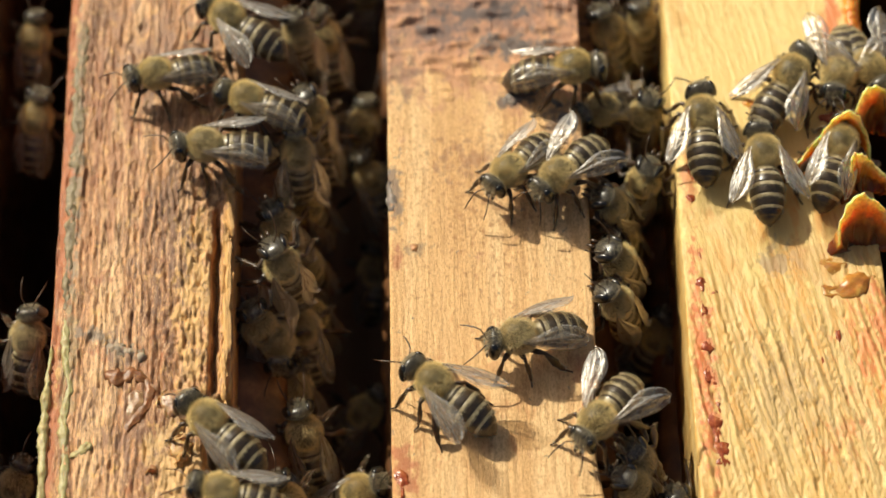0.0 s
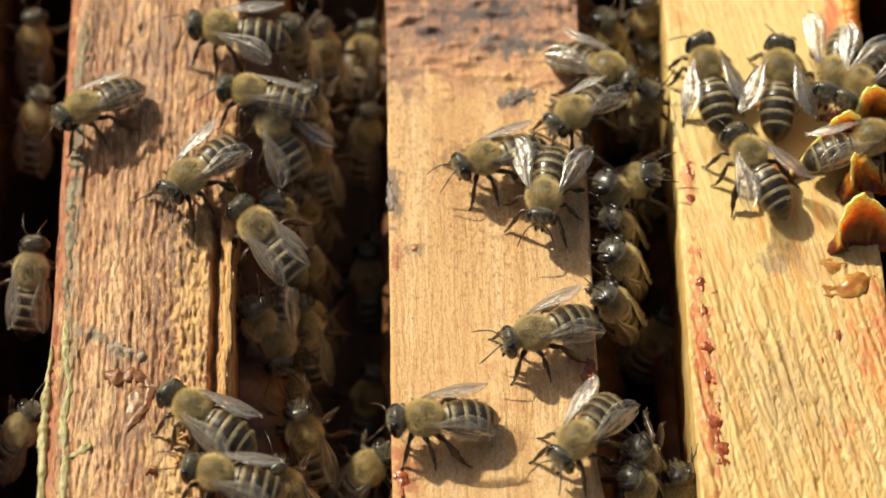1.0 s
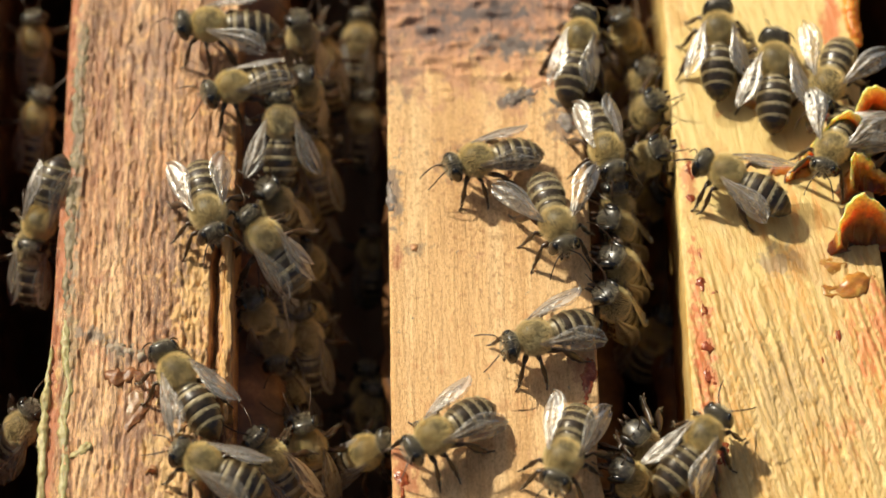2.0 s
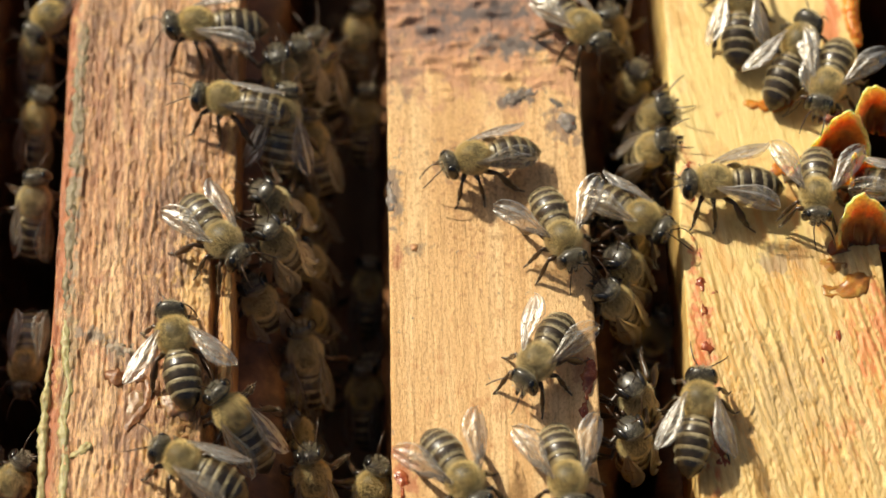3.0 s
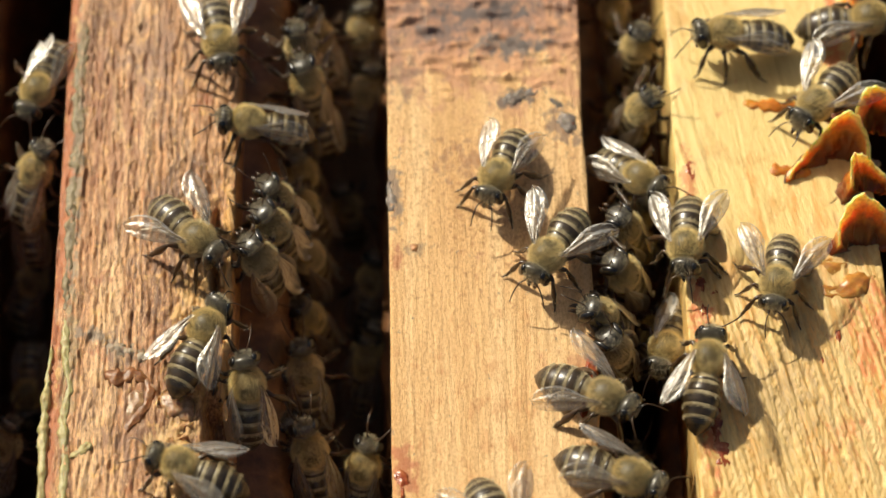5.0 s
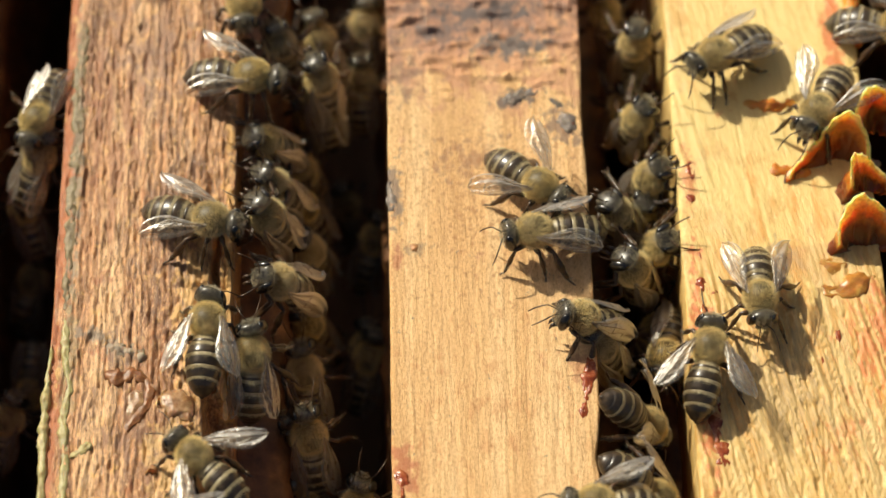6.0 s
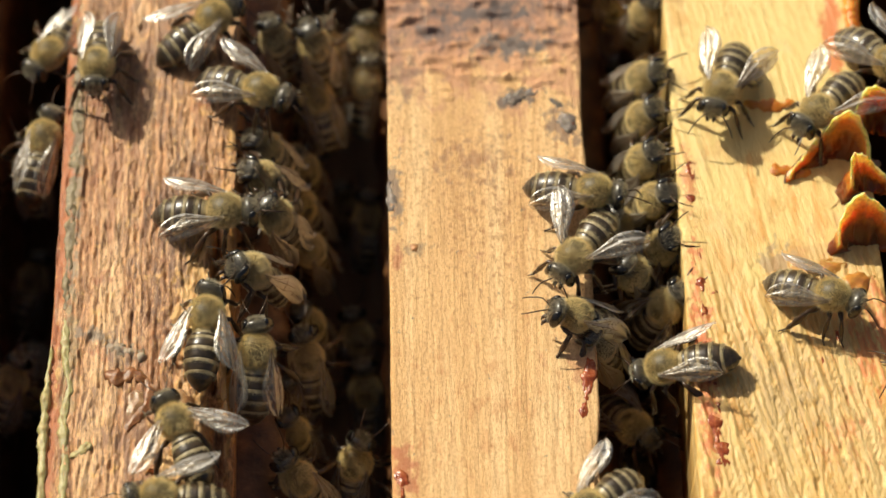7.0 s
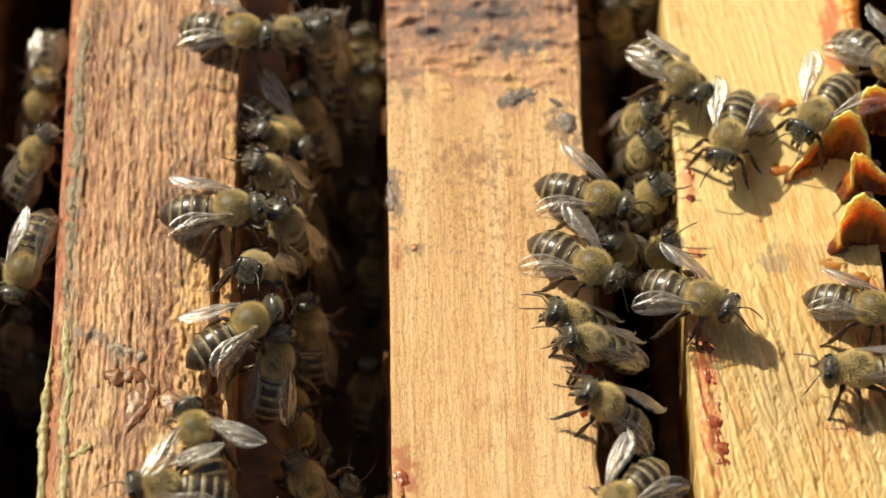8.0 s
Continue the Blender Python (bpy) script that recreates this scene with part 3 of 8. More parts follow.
    # legs, each with femur, shin and foot
    legs = {"front": [(1.3, 1.0, 3.0), (2.1, 2.1, 3.3), (2.8, 2.8, 1.1), (3.1, 3.1, 0.22), (3.6, 3.4, 0.06)],
            "middle": [(0.2, 1.2, 2.6), (0.2, 2.6, 3.3), (-0.1, 3.4, 1.1), (-0.1, 3.9, 0.2), (0.1, 4.5, 0.06)],
            "hind": [(-1.0, 1.2, 2.4), (-2.2, 2.5, 3.2), (-3.5, 3.4, 1.2), (-4.2, 3.7, 0.25), (-5.0, 4.1, 0.06)]}
    for nm, pts in legs.items():
        wide = 1.5 if nm == "hind" else 1.0
        for side, sn in ((1, "l"), (-1, "r")):
            q = [Vector((x, side * y, z)) for x, y, z in pts]
            chain = [q[0], q[0].lerp(q[1], 0.5), q[1], q[1].lerp(q[2], 0.15), q[1].lerp(q[2], 0.75), q[2], q[2].lerp(q[3], 0.1), q[2].lerp(q[3], 0.55), q[3], q[3].lerp(q[4], 0.5), q[4]]
            rr = [0.30, 0.34, 0.22, 0.18 * wide, 0.32 * wide, 0.19 * wide, 0.20 * wide, 0.21 * wide, 0.11, 0.10, 0.07]
            v, f = tube([tuple(c - q[0]) for c in chain], rr, 7)
            sp = []
            for a, b in zip(chain[:-2], chain[1:-1]):
                for _ in range(10):
                    u = Vector((rnd.uniform(-1, 1), rnd.uniform(-1, 1), rnd.uniform(-1, 1))).normalized()
                    sp.append((a.lerp(b, rnd.random()) - q[0] + u * 0.14, u))
            v2, f2 = blades(rnd, sp, 0.42, 0.03, (0, 0, -0.3))
            n1 = len(f)
            v, f = joined([(v, f), (v2, f2)])
            d[nm + "_" + sn] = mesh_of("leg", mm(v), f, [bee_leg, fur_grey], [0] * n1 + [1] * len(f2))
            d[nm + "_at"] = tuple(legs[nm][0])
    # wings: a thin membrane, cupped a little, with raised veins
    def wing(length, width, side, veins):
        vs, fs = [], []
        nu, nv = 22, 12
        for i in range(nu + 1):
            s = i / nu
            lead = width * 0.42 * math.sin(math.pi * min(1, s * 0.92 + 0.06)) ** 0.6 * (0.55 + 0.45 * s)
            trail = -width * 0.62 * (smooth(0.0, 0.65, s) * math.sqrt(max(0.0, 1 - max(0, (s - 0.62) / 0.38) ** 2.4)) + 0.06 * (1 - s))
            if i == nu:
                lead = trail = -0.05 * width
            for j in range(nv + 1):
                k = j / nv
                y = trail + (lead - trail) * k
                z = 0.34 * math.sin(math.pi * s) * (1 - (2 * k - 1) ** 2) + 0.10 * math.sin(8 * s + 4 * k) * s + 0.13 * math.sin(k * 15.0) * (0.4 + 0.6 * s) - 0.5 * s * s * (k - 0.3)
                vs.append((-s * length, side * y, z))
        for i in range(nu):
            for j in range(nv):
                a = i * (nv + 1) + j
                q = (a, a + 1, a + nv + 2, a + nv + 1)
                fs.append(q if side < 0 else q[::-1])
        sl = [0] * len(fs)
        lumps = [(vs, fs)]
        def at(s, k):
            i = min(nu, max(0, s * nu))
            i0 = int(min(nu - 1, i))
            a = Vector(vs[i0 * (nv + 1) + int(round(k * nv))])
            b = Vector(vs[(i0 + 1) * (nv + 1) + int(round(k * nv))])
            return tuple(a.lerp(b, i - i0))
        for path in veins:
            pts = [at(s, k) for s, k in path]
            r = 0.036
            v, f = tube(pts, [r] + [r * 0.9] * (len(pts) - 2) + [r * 0.5], 5)
            lumps.append((v, f))
            sl += [1] * len(f)
        v, f = joined(lumps)
        return mesh_of("wing", mm(v), f, [wing_m, vein_m], sl)
    fv = [[(0.02, 1), (0.2, 1), (0.4, 1), (0.6, 1), (0.75, 1), (0.88, 1)], [(0.02, 0.83), (0.25, 0.83), (0.45, 0.83), (0.6, 0.67), (0.8, 0.67), (0.92, 0.67)],
          [(0.02, 0.67), (0.25, 0.5), (0.45, 0.5), (0.65, 0.5), (0.85, 0.33)], [(0.05, 0.5), (0.3, 0.33), (0.5, 0.17), (0.62, 0.0)], [(0.45, 0.83), (0.46, 0.5), (0.5, 0.17)], [(0.66, 1), (0.68, 0.67), (0.7, 0.5)]]
    hv = [[(0.02, 1), (0.3, 1), (0.6, 1), (0.85, 1)], [(0.05, 0.67), (0.35, 0.5), (0.6, 0.5), (0.85, 0.33)], [(0.05, 0.5), (0.3, 0.33), (0.55, 0.17)]]
    for side, sn in ((1, "l"), (-1, "r")):
        d["fore_" + sn] = wing(7.5, 2.85, side, fv)
        d["rear_" + sn] = wing(5.4, 2.15, side, hv)
    return d


BEE = build_bee_meshes(random.Random(5))


STANCE = pose(0, 0, 4.05 * MM, 0, -11, 0) @ pose(0, 0, -3.35 * MM)  # the body is carried high in front, the tail low


def wing_pose(which, side, deg):
    """A wing's place on the bee: deg is how far it stands out from the body's line."""
    lift = -3 + 0.30 * deg
    roof = -40 + 0.65 * min(deg, 50)
    if which == "fore":
        return STANCE @ pose(0.35 * MM, side * 1.45 * MM, 4.70 * MM, side * roof, lift, -side * deg)
    return STANCE @ pose(-0.35 * MM, side * 1.35 * MM, 4.50 * MM, side * (roof - 3), lift * 0.8, -side * (deg * 1.12 + 3))


def honey_bee(label, deg=16, size=1.0, seed=0, tuck=0):
    """A worker bee, its feet at its origin's height, facing +x."""
    rnd = random.Random(seed)
    b = new("honey_bee")
    tagged(b, label, "bee", "honey bees on the hive frames")
    nod, turn = rnd.uniform(-8, 12), rnd.uniform(-14, 14)
    head = part_of("head", BEE["head"], b, "dark face with grey hair", STANCE @ pose(2.75 * MM, 0, 2.85 * MM, 0, nod + 14, turn))
    for s in (1, -1):
        part_of("eye", BEE["eye"], head, "glossy black compound eye", pose(0.12 * MM, s * 1.33 * MM, 0.20 * MM, s * 12, 6, -s * 12))
        part_of("antenna", BEE["antenna_l" if s > 0 else "antenna_r"], head, "", pose(0.72 * MM, s * 0.30 * MM, 0.25 * MM, 0, rnd.uniform(-15, 25), rnd.uniform(-18, 18)))
        part_of("jaw", BEE["jaw"], head, "", pose(0.35 * MM, s * 0.35 * MM, -1.45 * MM))
    part_of("face_fur", BEE["face_fur"], head)["kind"] = "stuff"
    thorax = part_of("thorax", BEE["thorax"], b, "thorax with dense olive fur", STANCE @ pose(0, 0, 3.35 * MM))
    part_of("fur", BEE["fur"], thorax)["kind"] = "stuff"
    ab = new("abdomen")
    ab.parent = b
    droop = rnd.uniform(-3, 5)
    ab.matrix_basis = STANCE @ pose(-1.4 * MM, 0, 3.2 * MM, 0, droop, rnd.uniform(-5, 5)) @ pose(1.4 * MM, 0, -3.2 * MM)
    for k in range(6):
        part_of("segment", BEE["segment_%d" % k], ab, "black plate with an olive hair band" if k == 1 else "")
    part_of("abdomen_fur", BEE["abdomen_fur"], ab)["kind"] = "stuff"
    for nm in ("front", "middle", "hind"):
        x, y, z = BEE[nm + "_at"]
        for s, sn in ((1, "l"), (-1, "r")):
            part_of("leg", BEE[nm + "_" + sn], b, "", pose(x * MM, s * y * MM, z * MM, 0, 0, rnd.uniform(-14, 14) + s * tuck * {"front": 1.6, "middle": -0.4, "hind": -0.6}[nm]))
    for which in ("fore", "rear"):
        for s, sn in ((1, "l"), (-1, "r")):
            w = part_of("wing", BEE[which + "_" + sn], b, "clear veined wing", wing_pose(which, s, deg * (1.0 if deg > 20 else 0.8) - (3 if deg < 16 else 0) + rnd.uniform(-4, 4)))
    b.scale = (size, size, size)
    return b


def flap(bee, rows):
    """Open and fold a bee's four wings: rows of seconds and degrees."""
    wings = [o for o in bee.children if o.name.startswith("wing")]
    for w, (which, s) in zip(wings, (("fore", 1), ("fore", -1), ("rear", 1), ("rear", -1))):
        walk(w, [(t, wing_pose(which, s, a)) for t, a in rows])


# ---------------------------------------------------------------- wax and propolis on the bars
def strip(path, widths, heights, seed, rows=9, rough=0.12, lumpy=1.0):
    """A bead of wax along a path on the board: domed across, lumpy along. Millimetres."""
    vs, fs = [], []
    pts = [Vector((x, y, 0)) for x, y in path]
    fine = []
    for a, b in zip(range(len(pts) - 1), range(1, len(pts))):
        n = max(2, int((pts[b] - pts[a]).length / 0.35))
        for i in range(n):
            k = i / n
            fine.append((pts[a].lerp(pts[b], k), widths[a] + (widths[b] - widths[a]) * k, heights[a] + (heights[b] - heights[a]) * k))
    fine.append((pts[-1], widths[-1], heights[-1]))
    m = len(fine)
    for i, (p, w, h) in enumerate(fine):
        d = (fine[min(i + 1, m - 1)][0] - fine[max(i - 1, 0)][0]).normalized()
        side = Vector((-d.y, d.x, 0))
        end = math.sqrt(max(0.02, 1 - abs(2 * i / (m - 1) - 1) ** 10))
        lump = 0.85 + lumpy * 0.95 * noise.noise((p.x * 0.4 + seed, p.y * 0.42, seed)) + lumpy * 0.55 * noise.noise((p.x * 1.5, p.y * 1.5, seed + 5))
        for r in range(rows + 1):
            k = 2 * r / rows - 1
            q = p + side * (k * 1.45 * w * end * max(0.35, lump) + 1.6 * rough * noise.noise((p.x * 1.7, p.y * 1.7, k * 0.8 + seed)))
            z = 0.62 * h * end * max(0.25, lump) * math.sqrt(max(0.0, 1 - k * k)) + 1.6 * rough * noise.noise((q.x * 2.2, q.y * 2.2, seed)) * (1 - k * k) + 0.8 * rough * noise.noise((q.x * 5, q.y * 5, seed)) * (1 - k * k) - 0.2
            vs.append((q.x, q.y, z))
    for i in range(m - 1):
        for r in range(rows):
            a = i * (rows + 1) + r
            fs.append((a, a + 1, a + rows + 2, a + rows + 1))
        a = i * (rows + 1)
        fs.append((a + rows, a, a + rows + 1, a + 2 * rows + 1))
    fs.append(tuple(range(rows + 1))[::-1])
    fs.append(tuple((m - 1) * (rows + 1) + r for r in range(rows + 1)))
    return vs, fs


def bead(name, path, widths, heights, material, label, category, group="", seed=1.0, z=0.0, rough=0.2, lumpy=1.0):
    v, f = strip(path, widths, heights, seed, rough=rough, lumpy=lumpy)
    ob = new(name, mesh_of(name, mm(v), f, [material]))
    ob.location = (0, 0, z * MM)
    return tagged(ob, label, category, group)


# olive beads down the outer edge of the weathered bar
bead("propolis_bead", [(-42.9, -8), (-42.6, -13), (-42.0, -17), (-42.5, -21), (-42.0, -26), (-42.2, -34)], [0.3, 0.45, 0.38, 0.5, 0.42, 0.48], [0.45, 0.7, 0.55, 0.75, 0.65, 0.75],
     wax_olive, "long lumpy bead of olive propolis on the weathered bar", "propolis", seed=2.0, lumpy=0.45, rough=0.13)
bead("propolis_bead", [(-44.3, -11), (-44.6, -17), (-44.7, -22), (-44.5, -30), (-44.5, -36)], [0.25, 0.38, 0.5, 0.38, 0.38], [0.8, 0.9, 1.0, 0.8, 0.8],
     wax_olive, "knobbly olive propolis along the edge of the bar", "propolis", seed=6.0, z=-0.6, lumpy=0.5, rough=0.13)
bead("propolis_bead", [(-41.6, -25.6), (-40.2, -24.8), (-39.2, -23.8)], [0.45, 0.6, 0.4], [0.7, 0.9, 0.6], wax_olive, "short curl of olive propolis on the weathered bar", "propolis", seed=9.0, lumpy=0.5)
bead("propolis_line", [(-42.3, 33), (-42.9, 24), (-42.6, 15), (-43.0, 8), (-42.8, 0), (-43.0, -7)], [0.4, 0.6, 0.4, 0.6, 0.45, 0.4], [0.36, 0.4, 0.36, 0.4, 0.36, 0.36],
     prop_olive_grey, "thin grey line of old propolis on the weathered bar", "propolis", seed=3.0)
bead("wax_crust", [(-38.2, -15.2), (-36.6, -15.9), (-35.0, -15.6), (-33.2, -16.2)], [0.5, 0.9, 0.9, 0.5], [0.5, 0.9, 0.8, 0.5], wax_burnt, "flat red-brown wax crust on the weathered bar", "wax", seed=4.0, z=0.1, rough=0.2, lumpy=0.6)
bead("wax_drip", [(-33.4, -15.8), (-32.9, -17.6), (-33.3, -19.4), (-34.6, -21.2), (-35.8, -22.6)], [0.4, 0.6, 0.55, 0.5, 0.3], [0.4, 0.6, 0.55, 0.45, 0.3], wax_burnt, "curved drip of orange-brown wax on the bar", "wax", seed=5.0, z=0.1, rough=0.1, lumpy=0.35)
bead("wax_drip", [(-34.6, -17.4), (-34.4, -19.2), (-35.2, -21.0)], [0.6, 0.9, 0.5], [0.35, 0.5, 0.3], wax_pink, "pale pinkish film of wax inside the curved drip", "wax", seed=5.8, z=0.05, rough=0.12, lumpy=0.4)
bead("wax_crust", [(-38.4, -12.2), (-36.6, -12.0), (-34.8, -12.8), (-33.8, -13.6)], [0.8, 1.1, 1.0, 0.7], [0.4, 0.55, 0.5, 0.35], prop_crust, "grey-brown crust of old propolis on the weathered bar", "propolis", seed=2.6, z=0.0, rough=0.5, lumpy=0.5)
bead("wax_crust", [(-31.8, -18.4), (-30.4, -18.9), (-29.0, -20.2), (-28.4, -21.4)], [0.6, 1.2, 1.1, 0.6], [0.5, 0.9, 0.8, 0.5], wax_pink, "glossy pinkish lump of wax at the bar's chipped edge", "wax", seed=7.5, z=0.1, rough=0.22, lumpy=0.5)
bead("wax_crust", [(-30.8, -23.4), (-29.6, -24.6), (-28.6, -26.4)], [0.5, 0.9, 0.5], [0.4, 0.7, 0.5], wax_gold, "splintered golden wax at the bar's chipped edge", "wax", seed=7.9, z=0.15, rough=0.45)
rc = random.Random(8)
for i in range(6):
    x, y, a, l = rc.uniform(-33, -27.4), rc.uniform(-30.5, -18.0), rc.uniform(0, 6.3), rc.uniform(0.5, 1.3)
    dx, dy = l * math.cos(a), l * math.sin(a)
    bead("wax_crumb", [(x - dx, y - dy), (x, y + 0.2), (x + dx, y + dy)], [0.25, rc.uniform(0.3, 0.5), 0.25], [0.5, rc.uniform(0.5, 0.8), 0.5], rc.choice((wax_gold, prop_brown)),
         "golden crumb of wax beside the chipped edge", "wax", "wax crumbs on the weathered bar", seed=20.0 + i, z=0.12, rough=0.4)
# red and grey propolis on the orange bar
bead("propolis_lump", [(13.0, 20.6), (14.2, 19.2), (14.9, 17.4), (15.4, 15.4)], [0.5, 0.9, 1.0, 0.6], [0.5, 0.9, 1.0, 0.7], prop_dark, "grey lump of propolis on the orange bar", "propolis", seed=8.0, rough=0.3)
bead("propolis_lump", [(7.2, 20.2), (8.6, 20.4), (10.2, 21.2), (12.0, 21.4)], [0.4, 0.7, 0.6, 0.4], [0.5, 0.9, 0.8, 0.5], prop_dark, "rough grey scrap of propolis on the orange bar", "propolis", seed=8.7, rough=0.3)
bead("propolis_drop", [(15.5, 17.2), (15.6, 16.2)], [0.35, 0.4], [0.7, 0.6], prop_red, "small red drop of propolis", "propolis", seed=1.2)
bead("propolis_smear", [(16.2, -13.8), (16.1, -16.0), (15.6, -18.6), (15.2, -21.0), (15.0, -22.6)], [0.28, 0.5, 0.45, 0.35, 0.2], [0.4, 0.5, 0.45, 0.4, 0.3], prop_red, "glossy red smear of propolis at the bar's edge", "propolis", seed=1.7)
bead("propolis_lump", [(-6.0, 11), (-5.9, 8), (-5.8, 5)], [0.35, 0.5, 0.3], [0.4, 0.6, 0.4], prop_dark, "grey lump of propolis on the bar's edge", "propolis", seed=3.7)
bead("propolis_smear", [(-5.4, -27.5), (-4.9, -29.5), (-5.1, -31.5)], [0.25, 0.4, 0.35], [0.3, 0.4, 0.35], prop_red, "brown smear of propolis at the bar's corner", "propolis", seed=4.4)
bead("wax_spot", [(-3.9, 0.0), (-3.3, 0.3), (-2.7, 0.1)], [0.3, 0.4, 0.25], [0.35, 0.45, 0.35], prop_brown, "small brown wax spot on the orange bar", "wax", seed=5.4)
# red drops along the edge of the pale bar
for i, (x, y, w, l) in enumerate([(29.4, -1.4, 0.35, 0.8), (29.2, -5.2, 0.4, 1.1), (30.6, -6.4, 0.35, 0.6), (29.2, -8.3, 0.45, 1.2), (29.4, -13.2, 0.42, 0.9), (29.2, -16.6, 0.5, 1.2), (29.9, -17.6, 0.35, 0.7),
                                  (30.2, -20.8, 0.4, 1.0), (29.5, -23.5, 0.45, 2.2), (30.1, -26.6, 0.7, 1.6), (29.0, 10.0, 0.4, 1.5), (28.8, 6.0, 0.35, 1.0), (44.2, -12.0, 0.2, 1.0), (42.2, -15.2, 0.25, 0.7)]):
    bead("propolis_drop", [(x, y + l), (x + 0.1, y), (x + 0.25, y - l)], [w * 0.9, w * 1.45, w * 0.8], [0.4, 0.6, 0.4], prop_red, "glossy dark red drop of propolis on pale pine", "propolis",
         "red drops on the pale bar", seed=10.0 + i)


def shell(centre, radii, a0, a1, top, splay=0.25, lean=0.0, seed=1.0, foot=2.6, reach=0.0):
    """A torn cell wall that stands on the board: an arc, thick at its foot and thin at its ragged rim. top(k) is its height along the arc."""
    na, nz = 72, 22
    vs, fs = [], []
    for side in (-1, 1):
        for i in range(na + 1):
            k = i / na
            a = radians(a0 + (a1 - a0) * k)
            h = max(0.3, top(k) + 0.45 * noise.noise((k * 7, seed, 2)) + 0.32 * noise.noise((k * 19, seed, 5)) + 0.2 * noise.noise((k * 47, seed, 8)))
            out = reach * max(0.0, k - 0.68) * 3.1
            for j in range(nz + 1):
                u = j / nz
                t = (0.16 + foot * 0.5 * (1 - u) ** 1.7) * (0.9 + 0.5 * noise.noise((k * 8, u * 4, seed + 9)))
                w = 0.42 * noise.noise((k * 5, u * 2.2, seed)) + 0.16 * noise.noise((k * 16, u * 7, seed + 3)) + splay * u * u + side * t
                z = h * u - 0.25
                vs.append((centre[0] + (radii[0] + w + out) * math.cos(a), centre[1] + (radii[1] + w) * math.sin(a) + lean * z, z))
    m = nz + 1
    off = (na + 1) * m
    for i in range(na):
        for j in range(nz):
            a = i * m + j
            fs.append((a, a + 1, a + m + 1, a + m))
            fs.append((off + a, off + a + m, off + a + m + 1, off + a + 1))
        t = i * m + nz
        fs.append((t, off + t, off + t + m, t + m))
        t = i * m
        fs.append((t, t + m, off + t + m, off + t))
    for i in (0, na):
        for j in range(nz):
            a = i * m + j
            q = (a, off + a, off + a + 1, a + 1)
            fs.append(q if i == 0 else q[::-1])
    return vs, fs


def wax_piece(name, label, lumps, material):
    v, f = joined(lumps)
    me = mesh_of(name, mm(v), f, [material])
    # how near each place lies to the torn rim, where paler wax and glow are painted
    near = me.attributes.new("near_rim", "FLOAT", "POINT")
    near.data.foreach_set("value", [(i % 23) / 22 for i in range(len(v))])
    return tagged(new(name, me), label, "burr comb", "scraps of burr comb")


def peak(at, width, high, low=0.4):
    return lambda k: low + (high - low) * math.exp(-((k - at) / width) ** 2)


def tri(at, width, high, low):
    return lambda k: low + (high - low) * max(0.0, 1 - abs(k - at) / width)


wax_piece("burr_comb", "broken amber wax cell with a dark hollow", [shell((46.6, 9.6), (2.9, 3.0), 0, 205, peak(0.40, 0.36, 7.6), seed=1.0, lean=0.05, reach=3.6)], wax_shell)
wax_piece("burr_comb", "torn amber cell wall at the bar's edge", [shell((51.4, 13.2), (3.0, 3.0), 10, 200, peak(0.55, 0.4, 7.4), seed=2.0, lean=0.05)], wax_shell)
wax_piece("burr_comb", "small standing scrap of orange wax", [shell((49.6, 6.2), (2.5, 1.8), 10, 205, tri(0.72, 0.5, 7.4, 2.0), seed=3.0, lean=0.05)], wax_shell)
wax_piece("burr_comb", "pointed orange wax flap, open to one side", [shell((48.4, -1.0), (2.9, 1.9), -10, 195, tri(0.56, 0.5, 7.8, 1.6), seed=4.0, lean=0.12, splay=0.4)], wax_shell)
bead("wax_ridge", [(43.0, -2.2), (44.6, -3.1), (46.4, -2.8)], [0.5, 0.9, 0.6], [0.4, 0.6, 0.4], wax_honey, "low melted ridge of amber wax on pale pine", "wax", seed=21.0, rough=0.25, lumpy=0.5)
bead("wax_ridge", [(42.4, -5.8), (44.2, -6.6), (46.2, -6.2), (47.8, -5.0), (49.2, -4.4)], [0.4, 0.7, 1.1, 1.2, 0.7], [0.35, 0.6, 0.9, 1.0, 0.6], wax_honey, "broad brown smear of wax beside the flap", "wax", seed=22.0, rough=0.3, lumpy=0.5)
bead("wax_ridge", [(35.8, 19.4), (38.0, 18.9), (40.4, 18.8), (42.4, 19.4)], [0.4, 0.6, 0.6, 0.4], [0.5, 0.8, 0.9, 0.7], wax_amber, "low reddish ridge of wax across the bar", "wax", seed=23.0)
bead("wax_ridge", [(38.2, 10.0), (40.0, 9.8), (41.8, 9.6), (43.4, 9.2)], [0.4, 0.55, 0.7, 0.7], [0.4, 0.8, 1.3, 1.6], wax_amber, "sloping foot of the broken wax cell", "wax", seed=24.0)
bead("wax_lump", [(50.6, 11.2), (50.4, 9.6), (50.0, 8.4)], [0.8, 1.0, 0.6], [2.2, 2.6, 1.6], prop_dark, "rough grey lump of old wax", "wax", seed=25.0, rough=0.4)
bead("wax_ridge", [(44.6, 17.2), (46.6, 16.8), (48.6, 17.6)], [0.5, 0.7, 0.5], [0.8, 1.2, 0.9], prop_red, "dark red ridge of wax between broken cells", "wax", seed=26.0)
bead("wax_ridge", [(50.2, 36.0), (50.0, 32.0), (50.4, 27.0)], [0.6, 0.8, 0.6], [1.5, 2.0, 1.5], wax_amber, "amber wax along the far corner of the bar", "wax", seed=27.0)


